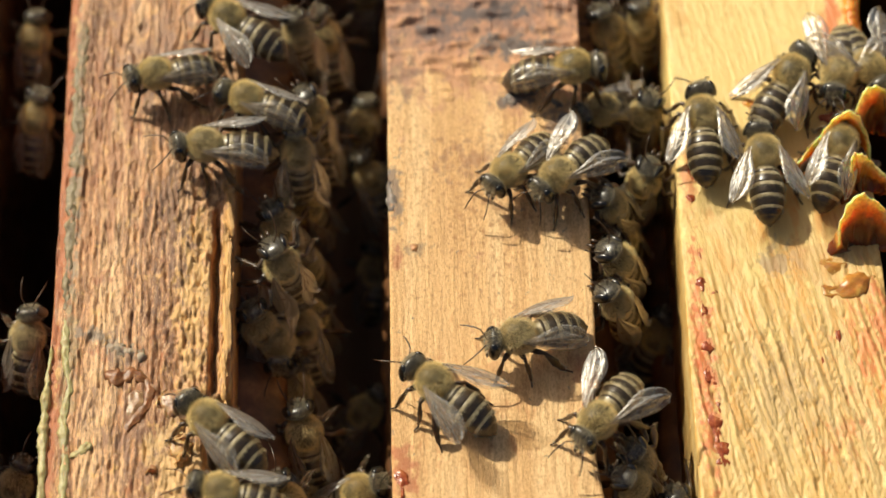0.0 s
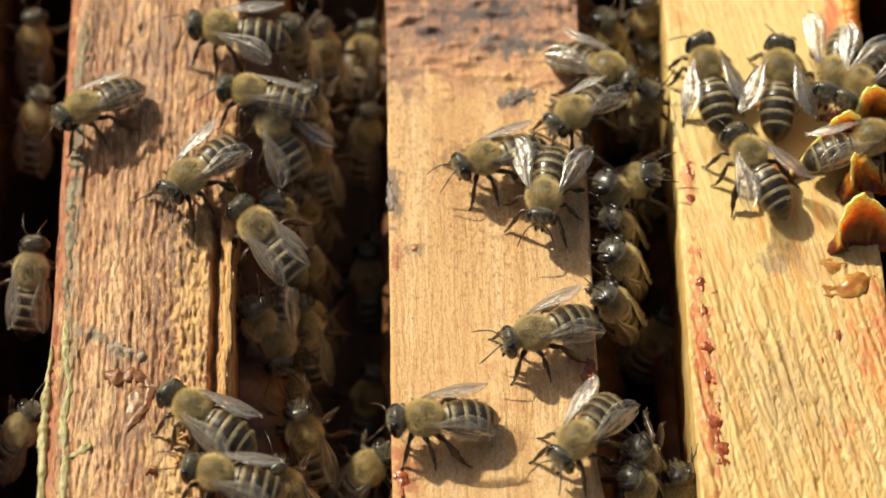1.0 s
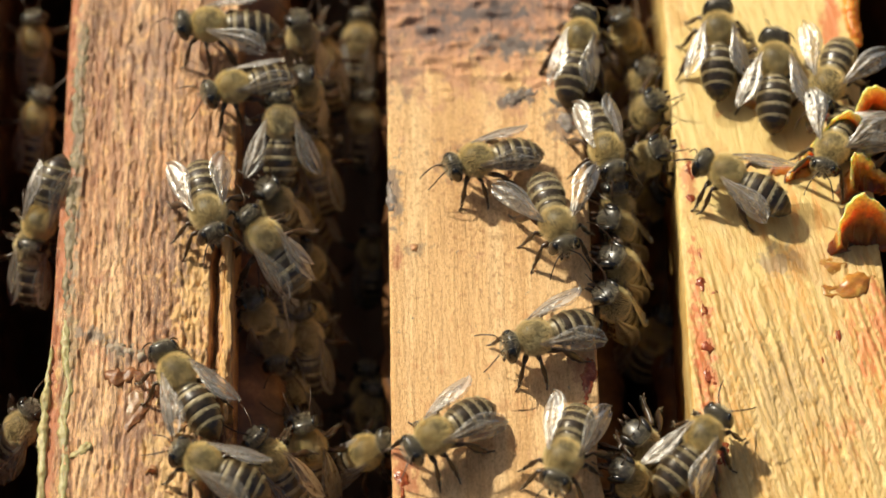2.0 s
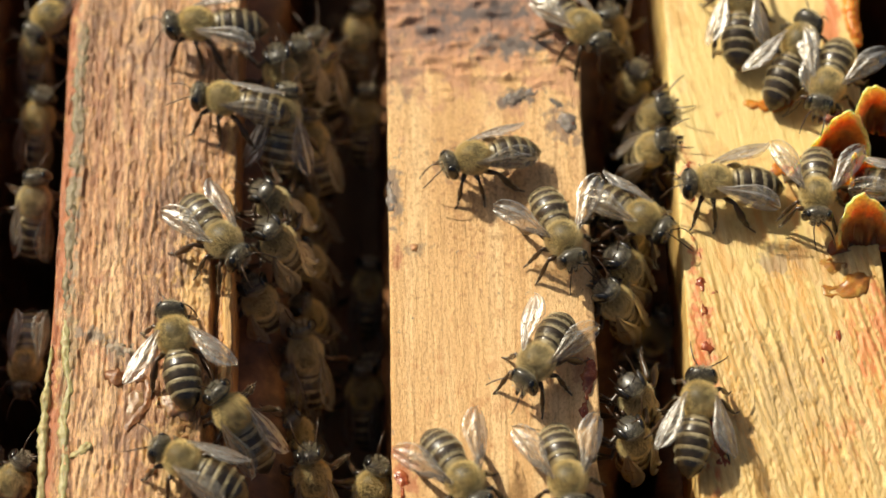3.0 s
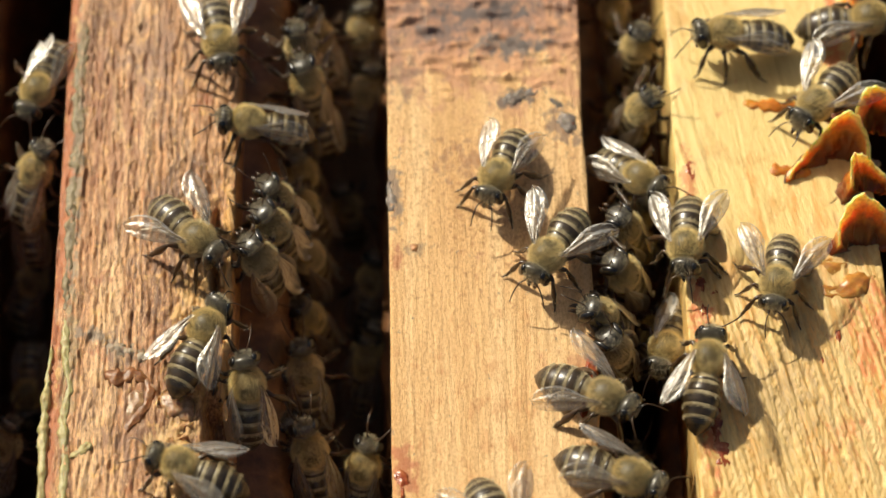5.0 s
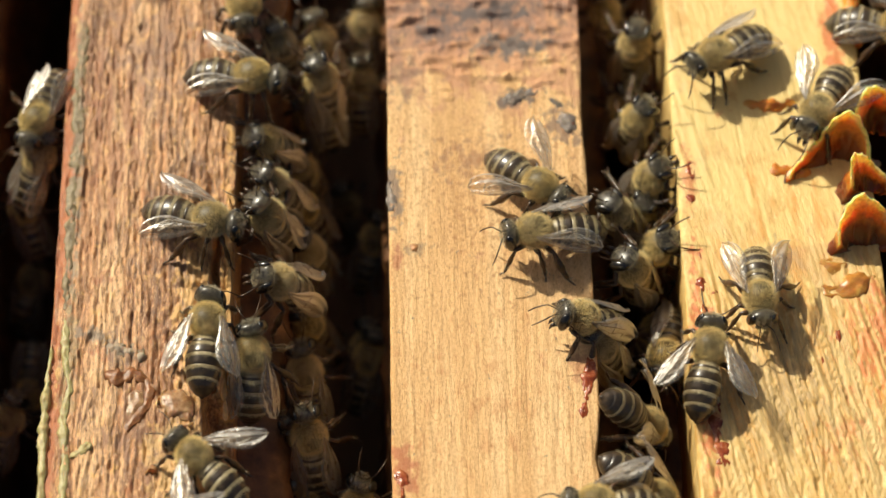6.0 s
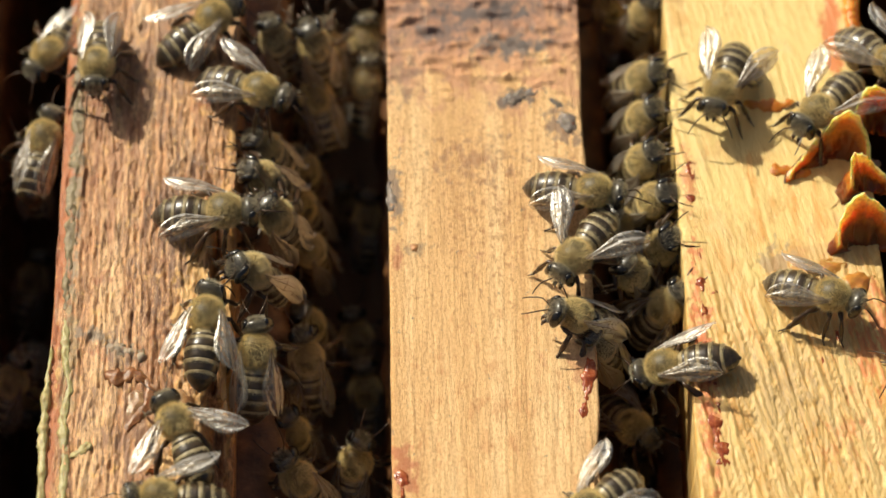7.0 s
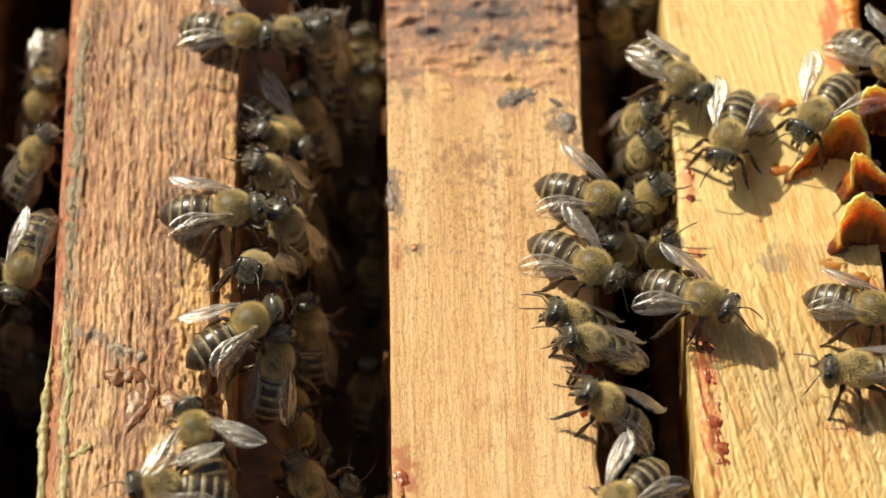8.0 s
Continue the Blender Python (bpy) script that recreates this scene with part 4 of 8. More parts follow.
def gait(bee, spans):
    """Step the legs of a bee, three and three, while it walks, and let its feelers play. spans: from second to second."""
    legs = [o for o in bee.children if o.name.startswith("leg")]
    phase = (0, 1, 1, 0, 0, 1)
    for leg, ph in zip(legs, phase):
        rest = leg.matrix_basis.copy()
        rows = [(0.0, rest)]
        for a, b in spans:
            n = max(2, int((b - a) / 0.15))
            for i in range(n + 1):
                t = a + (b - a) * i / n
                if t > rows[-1][0] + 0.04:
                    swing = 0 if i in (0, n) else (13 if (i + ph) % 2 else -13)
                    lift = 0 if i in (0, n) else (-6 if (i + ph) % 2 else 0) * (1 if leg.location.y > 0 else -1)
                    rows.append((t, rest @ pose(0, 0, 0, -lift, 0, swing * (-1 if leg.location.y > 0 else 1))))
        if rows[-1][0] < 8.0:
            rows.append((8.0, rest))
        walk(leg, rows)
    head = [o for o in bee.children if o.name.startswith("head")][0]
    for k, feeler in enumerate([o for o in head.children if o.name.startswith("antenna")]):
        rest = feeler.matrix_basis.copy()
        rnd = random.Random(bee.name + str(k))
        rows, t = [(0.0, rest)], 0.0
        while t < 7.6:
            t += rnd.uniform(0.2, 0.5)
            rows.append((min(t, 8.0), rest @ pose(0, 0, 0, 0, rnd.uniform(-16, 16), rnd.uniform(-16, 16))))
        rows.append((8.0, rest))
        walk(feeler, rows)


bee_l1 = honey_bee("olive and black worker bee at the weathered bar, wings folded", 9.1, 0.99, 1)
bee_w1 = honey_bee("worker bee clinging to the weathered bar, wings folded", 8, 1.01, 2, 35)
bee_w2 = honey_bee("worker bee clinging to the weathered bar, wings folded", 9.1, 1.00, 3, 35)
bee_w3 = honey_bee("worker bee clinging to the weathered bar, wings folded", 8, 1.02, 4, 35)
bee_w4 = honey_bee("worker bee clinging to the weathered bar, wings folded", 10.4, 1.02, 5)
bee_w5 = honey_bee("worker bee clinging to the weathered bar, wings folded", 8, 0.98, 6, 35)
bee_w6 = honey_bee("worker bee clinging to the weathered bar, wings folded", 8, 0.97, 7, 35)
bee_l2 = honey_bee("olive and black worker bee at the weathered bar, wings folded", 11.7, 1.04, 8)
bee_l3 = honey_bee("olive and black worker bee at the weathered bar, wings folded", 9.75, 0.99, 9)
bee_l4 = honey_bee("olive and black worker bee at the weathered bar, wings spread", 30, 0.99, 10, 35)
bee_l5 = honey_bee("olive and black worker bee at the weathered bar, wings folded", 10.4, 1.05, 11, 35)
bee_l6 = honey_bee("olive and black worker bee at the weathered bar, wings folded", 9.1, 1.01, 12, 35)
bee_l7 = honey_bee("olive and black worker bee at the weathered bar", 13, 1.04, 13, 35)
bee_l8 = honey_bee("olive and black worker bee at the weathered bar, wings folded", 8, 1.01, 14, 35)
bee_l9 = honey_bee("olive and black worker bee at the weathered bar", 13, 1.02, 15)
bee_l10 = honey_bee("olive and black worker bee at the weathered bar", 13, 0.98, 16)
bee_l11 = honey_bee("olive and black worker bee at the weathered bar, wings folded", 11.7, 1.02, 17, 35)
bee_l12 = honey_bee("olive and black worker bee at the weathered bar, wings folded", 9.1, 1.04, 18, 35)
bee_l13 = honey_bee("olive and black worker bee at the weathered bar", 25, 1.01, 19)
bee_l14 = honey_bee("olive and black worker bee at the weathered bar", 22, 1.03, 20)
bee_l15 = honey_bee("olive and black worker bee at the weathered bar, wings folded", 8, 1.02, 21, 35)
bee_l16 = honey_bee("olive and black worker bee at the weathered bar, wings folded", 8, 0.98, 22, 35)
bee_l17 = honey_bee("olive and black worker bee at the weathered bar", 25, 1.03, 23)
bee_m1 = honey_bee("worker bee in the dark gap between the bars, wings folded", 9.1, 1.02, 24, 35)
bee_m2 = honey_bee("worker bee in the dark gap between the bars, wings folded", 9.1, 0.99, 25, 35)
bee_m3 = honey_bee("worker bee in the dark gap between the bars, wings folded", 8, 0.97, 26, 35)
bee_m4 = honey_bee("worker bee in the dark gap between the bars, wings folded", 8, 1.04, 27, 35)
bee_m5 = honey_bee("worker bee in the dark gap between the bars, wings folded", 8, 1.01, 28, 35)
bee_m6 = honey_bee("worker bee in the dark gap between the bars, wings folded", 8, 1.03, 29, 35)
bee_c1 = honey_bee("olive and black worker bee on the orange pine bar", 22, 1.04, 30)
bee_c2 = honey_bee("olive and black worker bee on the orange pine bar, wings folded", 11.7, 1.03, 31)
bee_c3 = honey_bee("olive and black worker bee on the orange pine bar, wings spread", 35, 1.04, 32)
bee_c4 = honey_bee("olive and black worker bee on the orange pine bar, wings folded", 10.4, 1.00, 33)
bee_c5 = honey_bee("olive and black worker bee on the orange pine bar", 25, 1.03, 34)
bee_q = honey_bee("worker bee beside the orange pine bar, wings folded", 11.7, 1.01, 35)
bee_p = honey_bee("worker bee at the stained end of the orange bar, wings folded", 9.1, 1.04, 36)
bee_r = honey_bee("worker bee at the stained end of the orange bar", 13, 1.04, 37)
bee_r0 = honey_bee("worker bee at the stained end of the orange bar, wings folded", 9.1, 0.98, 38, 35)
bee_g1 = honey_bee("worker bee climbing head up out of the gap, wings folded", 8, 0.98, 39, 35)
bee_g2 = honey_bee("worker bee climbing head up out of the gap, wings folded", 8, 0.99, 40, 35)
bee_g3 = honey_bee("worker bee climbing head up out of the gap, wings folded", 8, 1.05, 41, 35)
bee_g4 = honey_bee("worker bee climbing head up out of the gap, wings folded", 8, 1.00, 42, 35)
bee_g5 = honey_bee("worker bee climbing head up out of the gap, wings folded", 8, 1.02, 43, 35)
bee_g7 = honey_bee("worker bee climbing head up out of the gap, wings folded", 8, 0.99, 44, 35)
bee_g8 = honey_bee("worker bee climbing head up out of the gap, wings half folded", 19, 1.01, 45)
bee_k1 = honey_bee("worker bee peering over the edge of the pale bar, wings folded", 8, 1.00, 46, 35)
bee_k2 = honey_bee("worker bee peering over the edge of the pale bar, wings folded", 8, 1.00, 47, 35)
bee_r3 = honey_bee("striped worker bee on the pale yellow pine bar", 24, 1.02, 48)
bee_k4 = honey_bee("worker bee peering over the edge of the pale bar, wings folded", 8, 1.02, 49, 35)
bee_k5 = honey_bee("worker bee peering over the edge of the pale bar", 25, 1.04, 50, 35)
bee_k6 = honey_bee("worker bee peering over the edge of the pale bar, wings folded", 9.1, 1.02, 51, 35)
bee_k7 = honey_bee("worker bee peering over the edge of the pale bar", 13, 1.04, 52, 35)
bee_r1 = honey_bee("striped worker bee on the pale yellow pine bar", 13, 1.04, 53)
bee_r2 = honey_bee("striped worker bee on the pale yellow pine bar", 22, 1.05, 54)
bee_r4 = honey_bee("striped worker bee on the pale yellow pine bar", 13, 1.02, 55)
bee_r5 = honey_bee("striped worker bee on the pale yellow pine bar, wings spread", 30, 0.98, 56)
bee_r6 = honey_bee("striped worker bee on the pale yellow pine bar, wings spread", 30, 1.04, 57)
bee_r8 = honey_bee("striped worker bee on the pale yellow pine bar, wings folded", 10.4, 1.05, 58)
bee_n2 = honey_bee("worker bee in the shaded cluster on the comb, wings folded", 10, 1.04, 59, 35)
bee_n4 = honey_bee("worker bee in the shaded cluster on the comb, wings folded", 10, 1.02, 60, 35)
bee_n6 = honey_bee("worker bee in the shaded cluster on the comb, wings folded", 10, 1.03, 61, 35)
bee_d1 = honey_bee("worker bee clinging to the shaded comb, wings folded", 10, 0.99, 70, 35)
bee_d2 = honey_bee("worker bee clinging to the shaded comb, wings folded", 10, 1.03, 71, 35)
bee_d3 = honey_bee("worker bee clinging to the shaded comb, wings folded", 10, 1.03, 72, 35)
bee_d4 = honey_bee("worker bee clinging to the shaded comb, wings folded", 10, 1.01, 73, 35)
bee_d5 = honey_bee("worker bee clinging to the shaded comb, wings folded", 10, 1.00, 74, 35)
bee_d6 = honey_bee("worker bee clinging to the shaded comb, wings folded", 10, 1.01, 75, 35)
bee_d7 = honey_bee("worker bee clinging to the shaded comb, wings folded", 10, 1.04, 76, 35)
bee_d8 = honey_bee("worker bee clinging to the shaded comb, wings folded", 10, 0.98, 77, 35)
bee_d9 = honey_bee("worker bee clinging to the shaded comb, wings folded", 10, 1.03, 78, 35)
bee_d10 = honey_bee("worker bee clinging to the shaded comb, wings folded", 10, 0.98, 79, 35)
bee_c6 = honey_bee("olive and black worker bee on the orange pine bar", 26, 0.99, 62)


def motions():
    walk(bee_l1, [
        (0.00, pose(-0.03336, 0.02218, 0.00000, 0.0, 0.0, -167.4)),
        (0.50, pose(-0.03591, 0.02218, 0.00000, 0.0, 0.0, -175.3)),
        (1.00, pose(-0.04171, 0.01763, 0.00000, 0.0, 0.0, -149.3)),
        (1.50, pose(-0.04624, 0.01424, -0.00428, -9.6, 40.1, -127.3)),
        (1.70, pose(-0.04635, 0.01352, -0.00512, -8.2, 42.1, -120.9)),
        (2.80, pose(-0.04813, -0.00653, -0.01327, -2.6, 14.2, -100.9)),
        (3.00, pose(-0.04935, -0.00657, -0.01757, -1.1, 9.4, -94.4)),
        (3.50, pose(-0.05146, -0.00205, -0.03331, -1.0, 13.6, -94.1)),
        (8.00, pose(-0.05306, 0.00313, -0.04307, -1.2, 17.2, -94.9)),
    ])
    walk(bee_w1, [
        (0.00, pose(-0.04752, -0.00432, -0.00885, 4.4, -45.1, 74.2)),
        (0.50, pose(-0.04742, -0.00142, -0.00886, 6.2, -43.8, 67.5)),
        (1.00, pose(-0.04789, 0.00291, -0.00887, 1.8, -24.7, 82.8)),
        (1.50, pose(-0.04797, 0.00570, -0.00894, 2.9, -34.7, 78.6)),
        (1.70, pose(-0.04792, 0.00609, -0.00893, 2.8, -37.6, 79.5)),
        (2.80, pose(-0.04791, 0.01267, -0.00892, 2.3, -39.4, 81.5)),
        (3.00, pose(-0.04794, 0.01375, -0.00889, 3.1, -42.7, 78.9)),
        (3.50, pose(-0.04751, 0.01280, -0.00884, 4.7, -45.2, 73.3)),
        (4.00, pose(-0.04763, 0.00933, -0.00884, 3.9, -45.7, 76.3)),
        (4.50, pose(-0.04824, 0.00829, -0.01489, 7.4, -40.5, 62.1)),
        (5.00, pose(-0.05159, 0.01689, -0.03492, 6.1, -33.9, 66.0)),
        (8.00, pose(-0.05333, 0.02229, -0.04491, 5.4, -29.7, 68.0)),
    ])
    walk(bee_w2, [
        (0.00, pose(-0.04723, 0.05525, -0.00464, -3.4, 23.2, -103.8)),
        (2.50, pose(-0.04705, 0.04640, -0.00485, -3.7, 20.4, -105.5)),
        (3.00, pose(-0.04748, 0.03530, -0.00563, -8.6, 7.6, -128.0)),
        (3.50, pose(-0.04501, 0.03658, -0.00497, -2.9, 18.6, -102.0)),
        (4.00, pose(-0.04698, 0.02926, -0.00496, 0.2, 18.9, -89.1)),
        (4.50, pose(-0.04664, 0.02626, -0.00514, -2.4, 16.2, -99.7)),
        (4.70, pose(-0.04731, 0.02609, -0.00528, -4.2, 14.0, -107.4)),
        (5.80, pose(-0.04869, 0.02010, -0.00562, -6.4, 8.1, -117.5)),
        (6.00, pose(-0.04794, 0.02035, -0.00543, -4.7, 11.4, -109.8)),
        (6.50, pose(-0.04815, 0.02162, -0.00553, -6.0, 9.6, -115.3)),
        (7.00, pose(-0.04726, 0.02992, -0.00568, -8.3, 6.8, -126.6)),
        (7.50, pose(-0.04806, 0.02744, -0.00547, -6.3, 10.7, -116.9)),
        (8.00, pose(-0.04911, 0.03224, -0.01485, -1.5, 20.4, -96.2)),
    ])
    walk(bee_w3, [
        (0.00, pose(-0.04911, 0.02875, -0.01387, 4.4, -43.6, 74.1)),
        (2.80, pose(-0.04879, 0.02871, -0.01388, 5.3, -42.9, 70.8)),
        (3.50, pose(-0.04858, 0.02724, -0.01287, 5.6, -43.0, 69.7)),
        (4.70, pose(-0.04738, 0.01678, -0.00786, 8.0, -42.4, 60.3)),
        (5.80, pose(-0.04726, 0.01934, -0.00787, 9.1, -40.9, 55.3)),
        (6.00, pose(-0.04690, 0.01910, -0.00787, 9.0, -41.0, 55.7)),
        (6.50, pose(-0.04732, 0.01753, -0.00784, 5.5, -45.0, 70.3)),
        (7.00, pose(-0.04720, 0.01933, -0.00754, 4.1, -11.5, 72.9)),
        (7.50, pose(-0.04831, 0.01799, -0.01389, 7.5, -40.6, 61.7)),
        (8.00, pose(-0.04704, 0.01917, -0.00788, 10.4, -38.4, 48.5)),
    ])
    walk(bee_w4, [
        (0.00, pose(-0.04103, 0.06564, 0.00000, 0.0, 0.0, -86.5)),
        (5.80, pose(-0.03752, 0.04892, 0.00000, 0.0, 0.0, -86.7)),
        (6.00, pose(-0.03766, 0.04370, 0.00000, 0.0, 0.0, -86.7)),
        (6.50, pose(-0.03936, 0.03526, 0.00000, 0.0, 0.0, -78.5)),
        (7.00, pose(-0.04032, 0.02344, 0.00000, 0.0, 0.0, -93.3)),
        (7.50, pose(-0.04651, 0.01270, -0.00398, -6.9, 44.0, -115.0)),
        (8.00, pose(-0.04846, 0.00130, -0.00676, -5.0, 21.5, -110.7)),
    ])
    walk(bee_w5, [
        (0.00, pose(-0.04993, 0.03996, -0.01286, 3.7, -44.5, 76.9)),
        (1.00, pose(-0.05024, 0.04005, -0.01284, 1.4, -45.8, 85.2)),
        (2.80, pose(-0.05019, 0.03919, -0.01284, 1.6, -45.7, 84.5)),
        (3.50, pose(-0.04825, 0.03391, -0.01287, 5.3, -43.2, 70.6)),
        (4.50, pose(-0.04901, 0.01581, -0.01386, 2.6, -44.8, 80.9)),
        (6.00, pose(-0.05217, 0.02015, -0.02086, -5.3, -44.2, 109.2)),
        (8.00, pose(-0.04841, 0.02968, -0.01288, 6.4, -42.2, 66.2)),
    ])
    walk(bee_w6, [
        (0.00, pose(-0.04923, -0.01891, -0.01890, 7.0, -39.5, 63.4)),
        (1.70, pose(-0.04764, -0.01320, -0.01288, 10.5, -36.6, 47.5)),
        (2.80, pose(-0.04870, -0.02227, -0.01288, 5.5, -42.7, 69.8)),
        (3.00, pose(-0.04829, -0.02134, -0.01289, 8.8, -39.3, 55.9)),
        (3.50, pose(-0.04771, -0.01379, -0.01389, 10.1, -37.0, 49.4)),
        (4.50, pose(-0.05186, -0.01169, -0.02491, 6.3, -38.2, 65.9)),
        (8.00, pose(-0.05143, 0.00357, -0.02491, 6.3, -38.0, 65.9)),
    ])
    walk(bee_l2, [
        (0.00, pose(-0.02737, 0.01205, 0.00000, 0.0, 0.0, -177.3)),
        (0.50, pose(-0.02822, 0.01050, 0.00000, 0.0, 0.0, -149.0)),
        (1.00, pose(-0.02920, 0.00776, 0.00000, 0.0, 0.0, -133.2)),
        (1.50, pose(-0.02849, 0.00524, 0.00000, 0.0, 0.0, -83.4)),
        (1.70, pose(-0.02782, 0.00435, 0.00000, 0.0, 0.0, -83.3)),
        (2.80, pose(-0.02481, -0.00053, 0.00000, 0.0, 0.0, -52.2)),
        (3.00, pose(-0.02485, -0.00074, 0.00000, 0.0, 0.0, -53.3)),
        (3.50, pose(-0.02425, -0.00073, 0.00000, 0.0, 0.0, -47.2)),
        (4.00, pose(-0.02492, -0.00154, 0.00000, 0.0, 0.0, -49.7)),
        (4.50, pose(-0.02729, -0.00103, 0.00000, 0.0, 0.0, -48.0)),
        (4.70, pose(-0.02778, -0.00105, 0.00000, 0.0, 0.0, -52.9)),
        (5.80, pose(-0.02686, 0.00197, 0.00000, 0.0, 0.0, -17.3)),
        (6.00, pose(-0.02639, 0.00200, 0.00000, 0.0, 0.0, -16.2)),
        (6.50, pose(-0.02654, 0.00265, 0.00000, 0.0, 0.0, -2.5)),
        (7.00, pose(-0.02481, 0.00314, 0.00000, 0.0, 0.0, -2.6)),
        (7.50, pose(-0.02408, 0.00322, 0.00000, 0.0, 0.0, -4.6)),
        (8.00, pose(-0.02397, 0.00349, 0.00000, 0.0, 0.0, -0.2)),
    ])
    flap(bee_l2, [(0.00, 14), (0.50, 14), (1.00, 14), (1.50, 15), (1.70, 15), (2.80, 15), (3.00, 16), (3.50, 16), (4.00, 16), (4.50, 30), (4.70, 30), (5.80, 24), (6.00, 22), (6.50, 20), (7.00, 20), (7.50, 20), (8.00, 20)])
    walk(bee_l3, [
        (0.00, pose(-0.02269, 0.01863, 0.00000, 0.0, -0.0, 162.5)),
        (0.50, pose(-0.02200, 0.01904, 0.00000, 0.0, -0.0, 164.7)),
        (1.00, pose(-0.02241, 0.01954, 0.00000, 0.0, -0.0, 170.1)),
        (1.50, pose(-0.02291, 0.01980, 0.00000, 0.0, 0.0, -173.3)),
        (1.70, pose(-0.02343, 0.02031, 0.00000, 0.0, 0.0, -157.5)),
        (2.80, pose(-0.02565, 0.01889, 0.00000, 0.0, 0.0, -177.0)),
        (3.00, pose(-0.02541, 0.01857, 0.00000, 0.0, -0.0, 173.3)),
        (3.50, pose(-0.02537, 0.01989, 0.00000, 0.0, -0.0, 159.0)),
        (4.00, pose(-0.02653, 0.01994, 0.00000, 0.0, -0.0, 159.1)),
        (4.50, pose(-0.02336, 0.01601, 0.00000, 0.0, -0.0, 170.9)),
        (4.70, pose(-0.02292, 0.01582, 0.00000, 0.0, -0.0, 175.0)),
        (5.80, pose(-0.02389, 0.01655, -0.00438, -22.2, -50.4, -154.9)),
        (6.00, pose(-0.02375, 0.01658, -0.00444, -22.2, -50.4, -157.2)),
        (6.50, pose(-0.02447, 0.01790, -0.00481, -22.4, -52.6, -178.7)),
        (7.00, pose(-0.02353, 0.01749, -0.00477, -23.2, -55.5, 175.8)),
        (7.50, pose(-0.02287, 0.01834, -0.00478, -23.1, -55.1, 176.1)),
        (8.00, pose(-0.02285, 0.01863, -0.00479, -22.7, -54.1, 178.0)),
    ])
    walk(bee_l4, [
        (0.00, pose(-0.01731, 0.01724, -0.00291, 0.0, -58.0, 98.0)),
        (0.50, pose(-0.01753, 0.01945, -0.00291, 0.0, -58.0, 98.0)),
        (1.00, pose(-0.02084, 0.01774, -0.00209, 0.0, -24.0, 132.0)),
        (1.50, pose(-0.02079, 0.01813, -0.00194, 0.0, -22.0, 108.0)),
        (1.70, pose(-0.01995, 0.01809, -0.00194, 0.0, -22.0, 100.0)),
        (2.80, pose(-0.01814, 0.01982, -0.00224, 0.0, -26.0, 82.0)),
        (3.00, pose(-0.01794, 0.02019, -0.00262, 0.0, -30.0, 80.0)),
        (3.50, pose(-0.01458, 0.01928, -0.00831, 0.0, -50.0, 70.0)),
        (4.00, pose(-0.01480, 0.02077, -0.01259, -7.5, -69.1, 107.8)),
        (4.50, pose(-0.01264, 0.02124, -0.01767, -11.7, -66.0, 120.1)),
        (5.20, pose(-0.01315, 0.03107, -0.03886, -8.7, -57.4, 116.5)),
        (8.00, pose(-0.01335, 0.03680, -0.04894, -7.4, -51.8, 114.5)),
    ])
    flap(bee_l4, [(0.00, 14), (0.50, 16), (1.00, 24), (1.50, 26), (1.70, 26), (2.80, 22), (3.00, 22), (3.50, 30), (4.00, 30), (4.50, 30), (5.20, 30), (8.00, 30)])
    walk(bee_l5, [
        (0.00, pose(-0.02033, 0.00210, -0.00212, -18.5, -66.3, 137.6)),
        (0.50, pose(-0.02022, 0.00196, -0.00219, -15.9, -64.0, 133.5)),
        (1.00, pose(-0.02121, 0.00367, -0.00289, -9.0, -8.3, 130.1)),
        (1.50, pose(-0.01990, 0.00269, -0.00289, -8.9, -8.1, 129.4)),
        (1.70, pose(-0.02047, 0.00246, -0.00290, -8.6, -8.6, 128.3)),
        (2.80, pose(-0.02140, 0.00455, -0.00212, -23.4, -64.8, 154.4)),
        (3.00, pose(-0.02140, 0.00455, -0.00212, -23.4, -64.8, 154.4)),
        (3.50, pose(-0.02174, 0.00409, -0.00216, -23.8, -62.9, 160.1)),
        (4.00, pose(-0.02141, 0.00450, -0.00215, -23.6, -63.6, 157.9)),
        (4.50, pose(-0.02208, 0.00586, -0.00212, -23.3, -64.7, 154.8)),
        (4.70, pose(-0.02188, 0.00609, -0.00211, -23.2, -64.9, 154.1)),
        (5.80, pose(-0.02299, 0.00837, -0.00213, -23.7, -64.1, 157.2)),
        (6.00, pose(-0.02279, 0.00797, -0.00213, -23.8, -63.9, 157.7)),
        (6.50, pose(-0.02247, 0.00792, -0.00216, -23.9, -62.8, 160.4)),
        (7.00, pose(-0.02178, 0.00798, -0.00212, -23.4, -64.5, 155.3)),
        (7.50, pose(-0.01973, 0.00729, -0.00209, -21.7, -66.9, 146.1)),
        (8.00, pose(-0.02028, 0.00727, -0.00210, -22.4, -66.1, 149.3)),
    ])
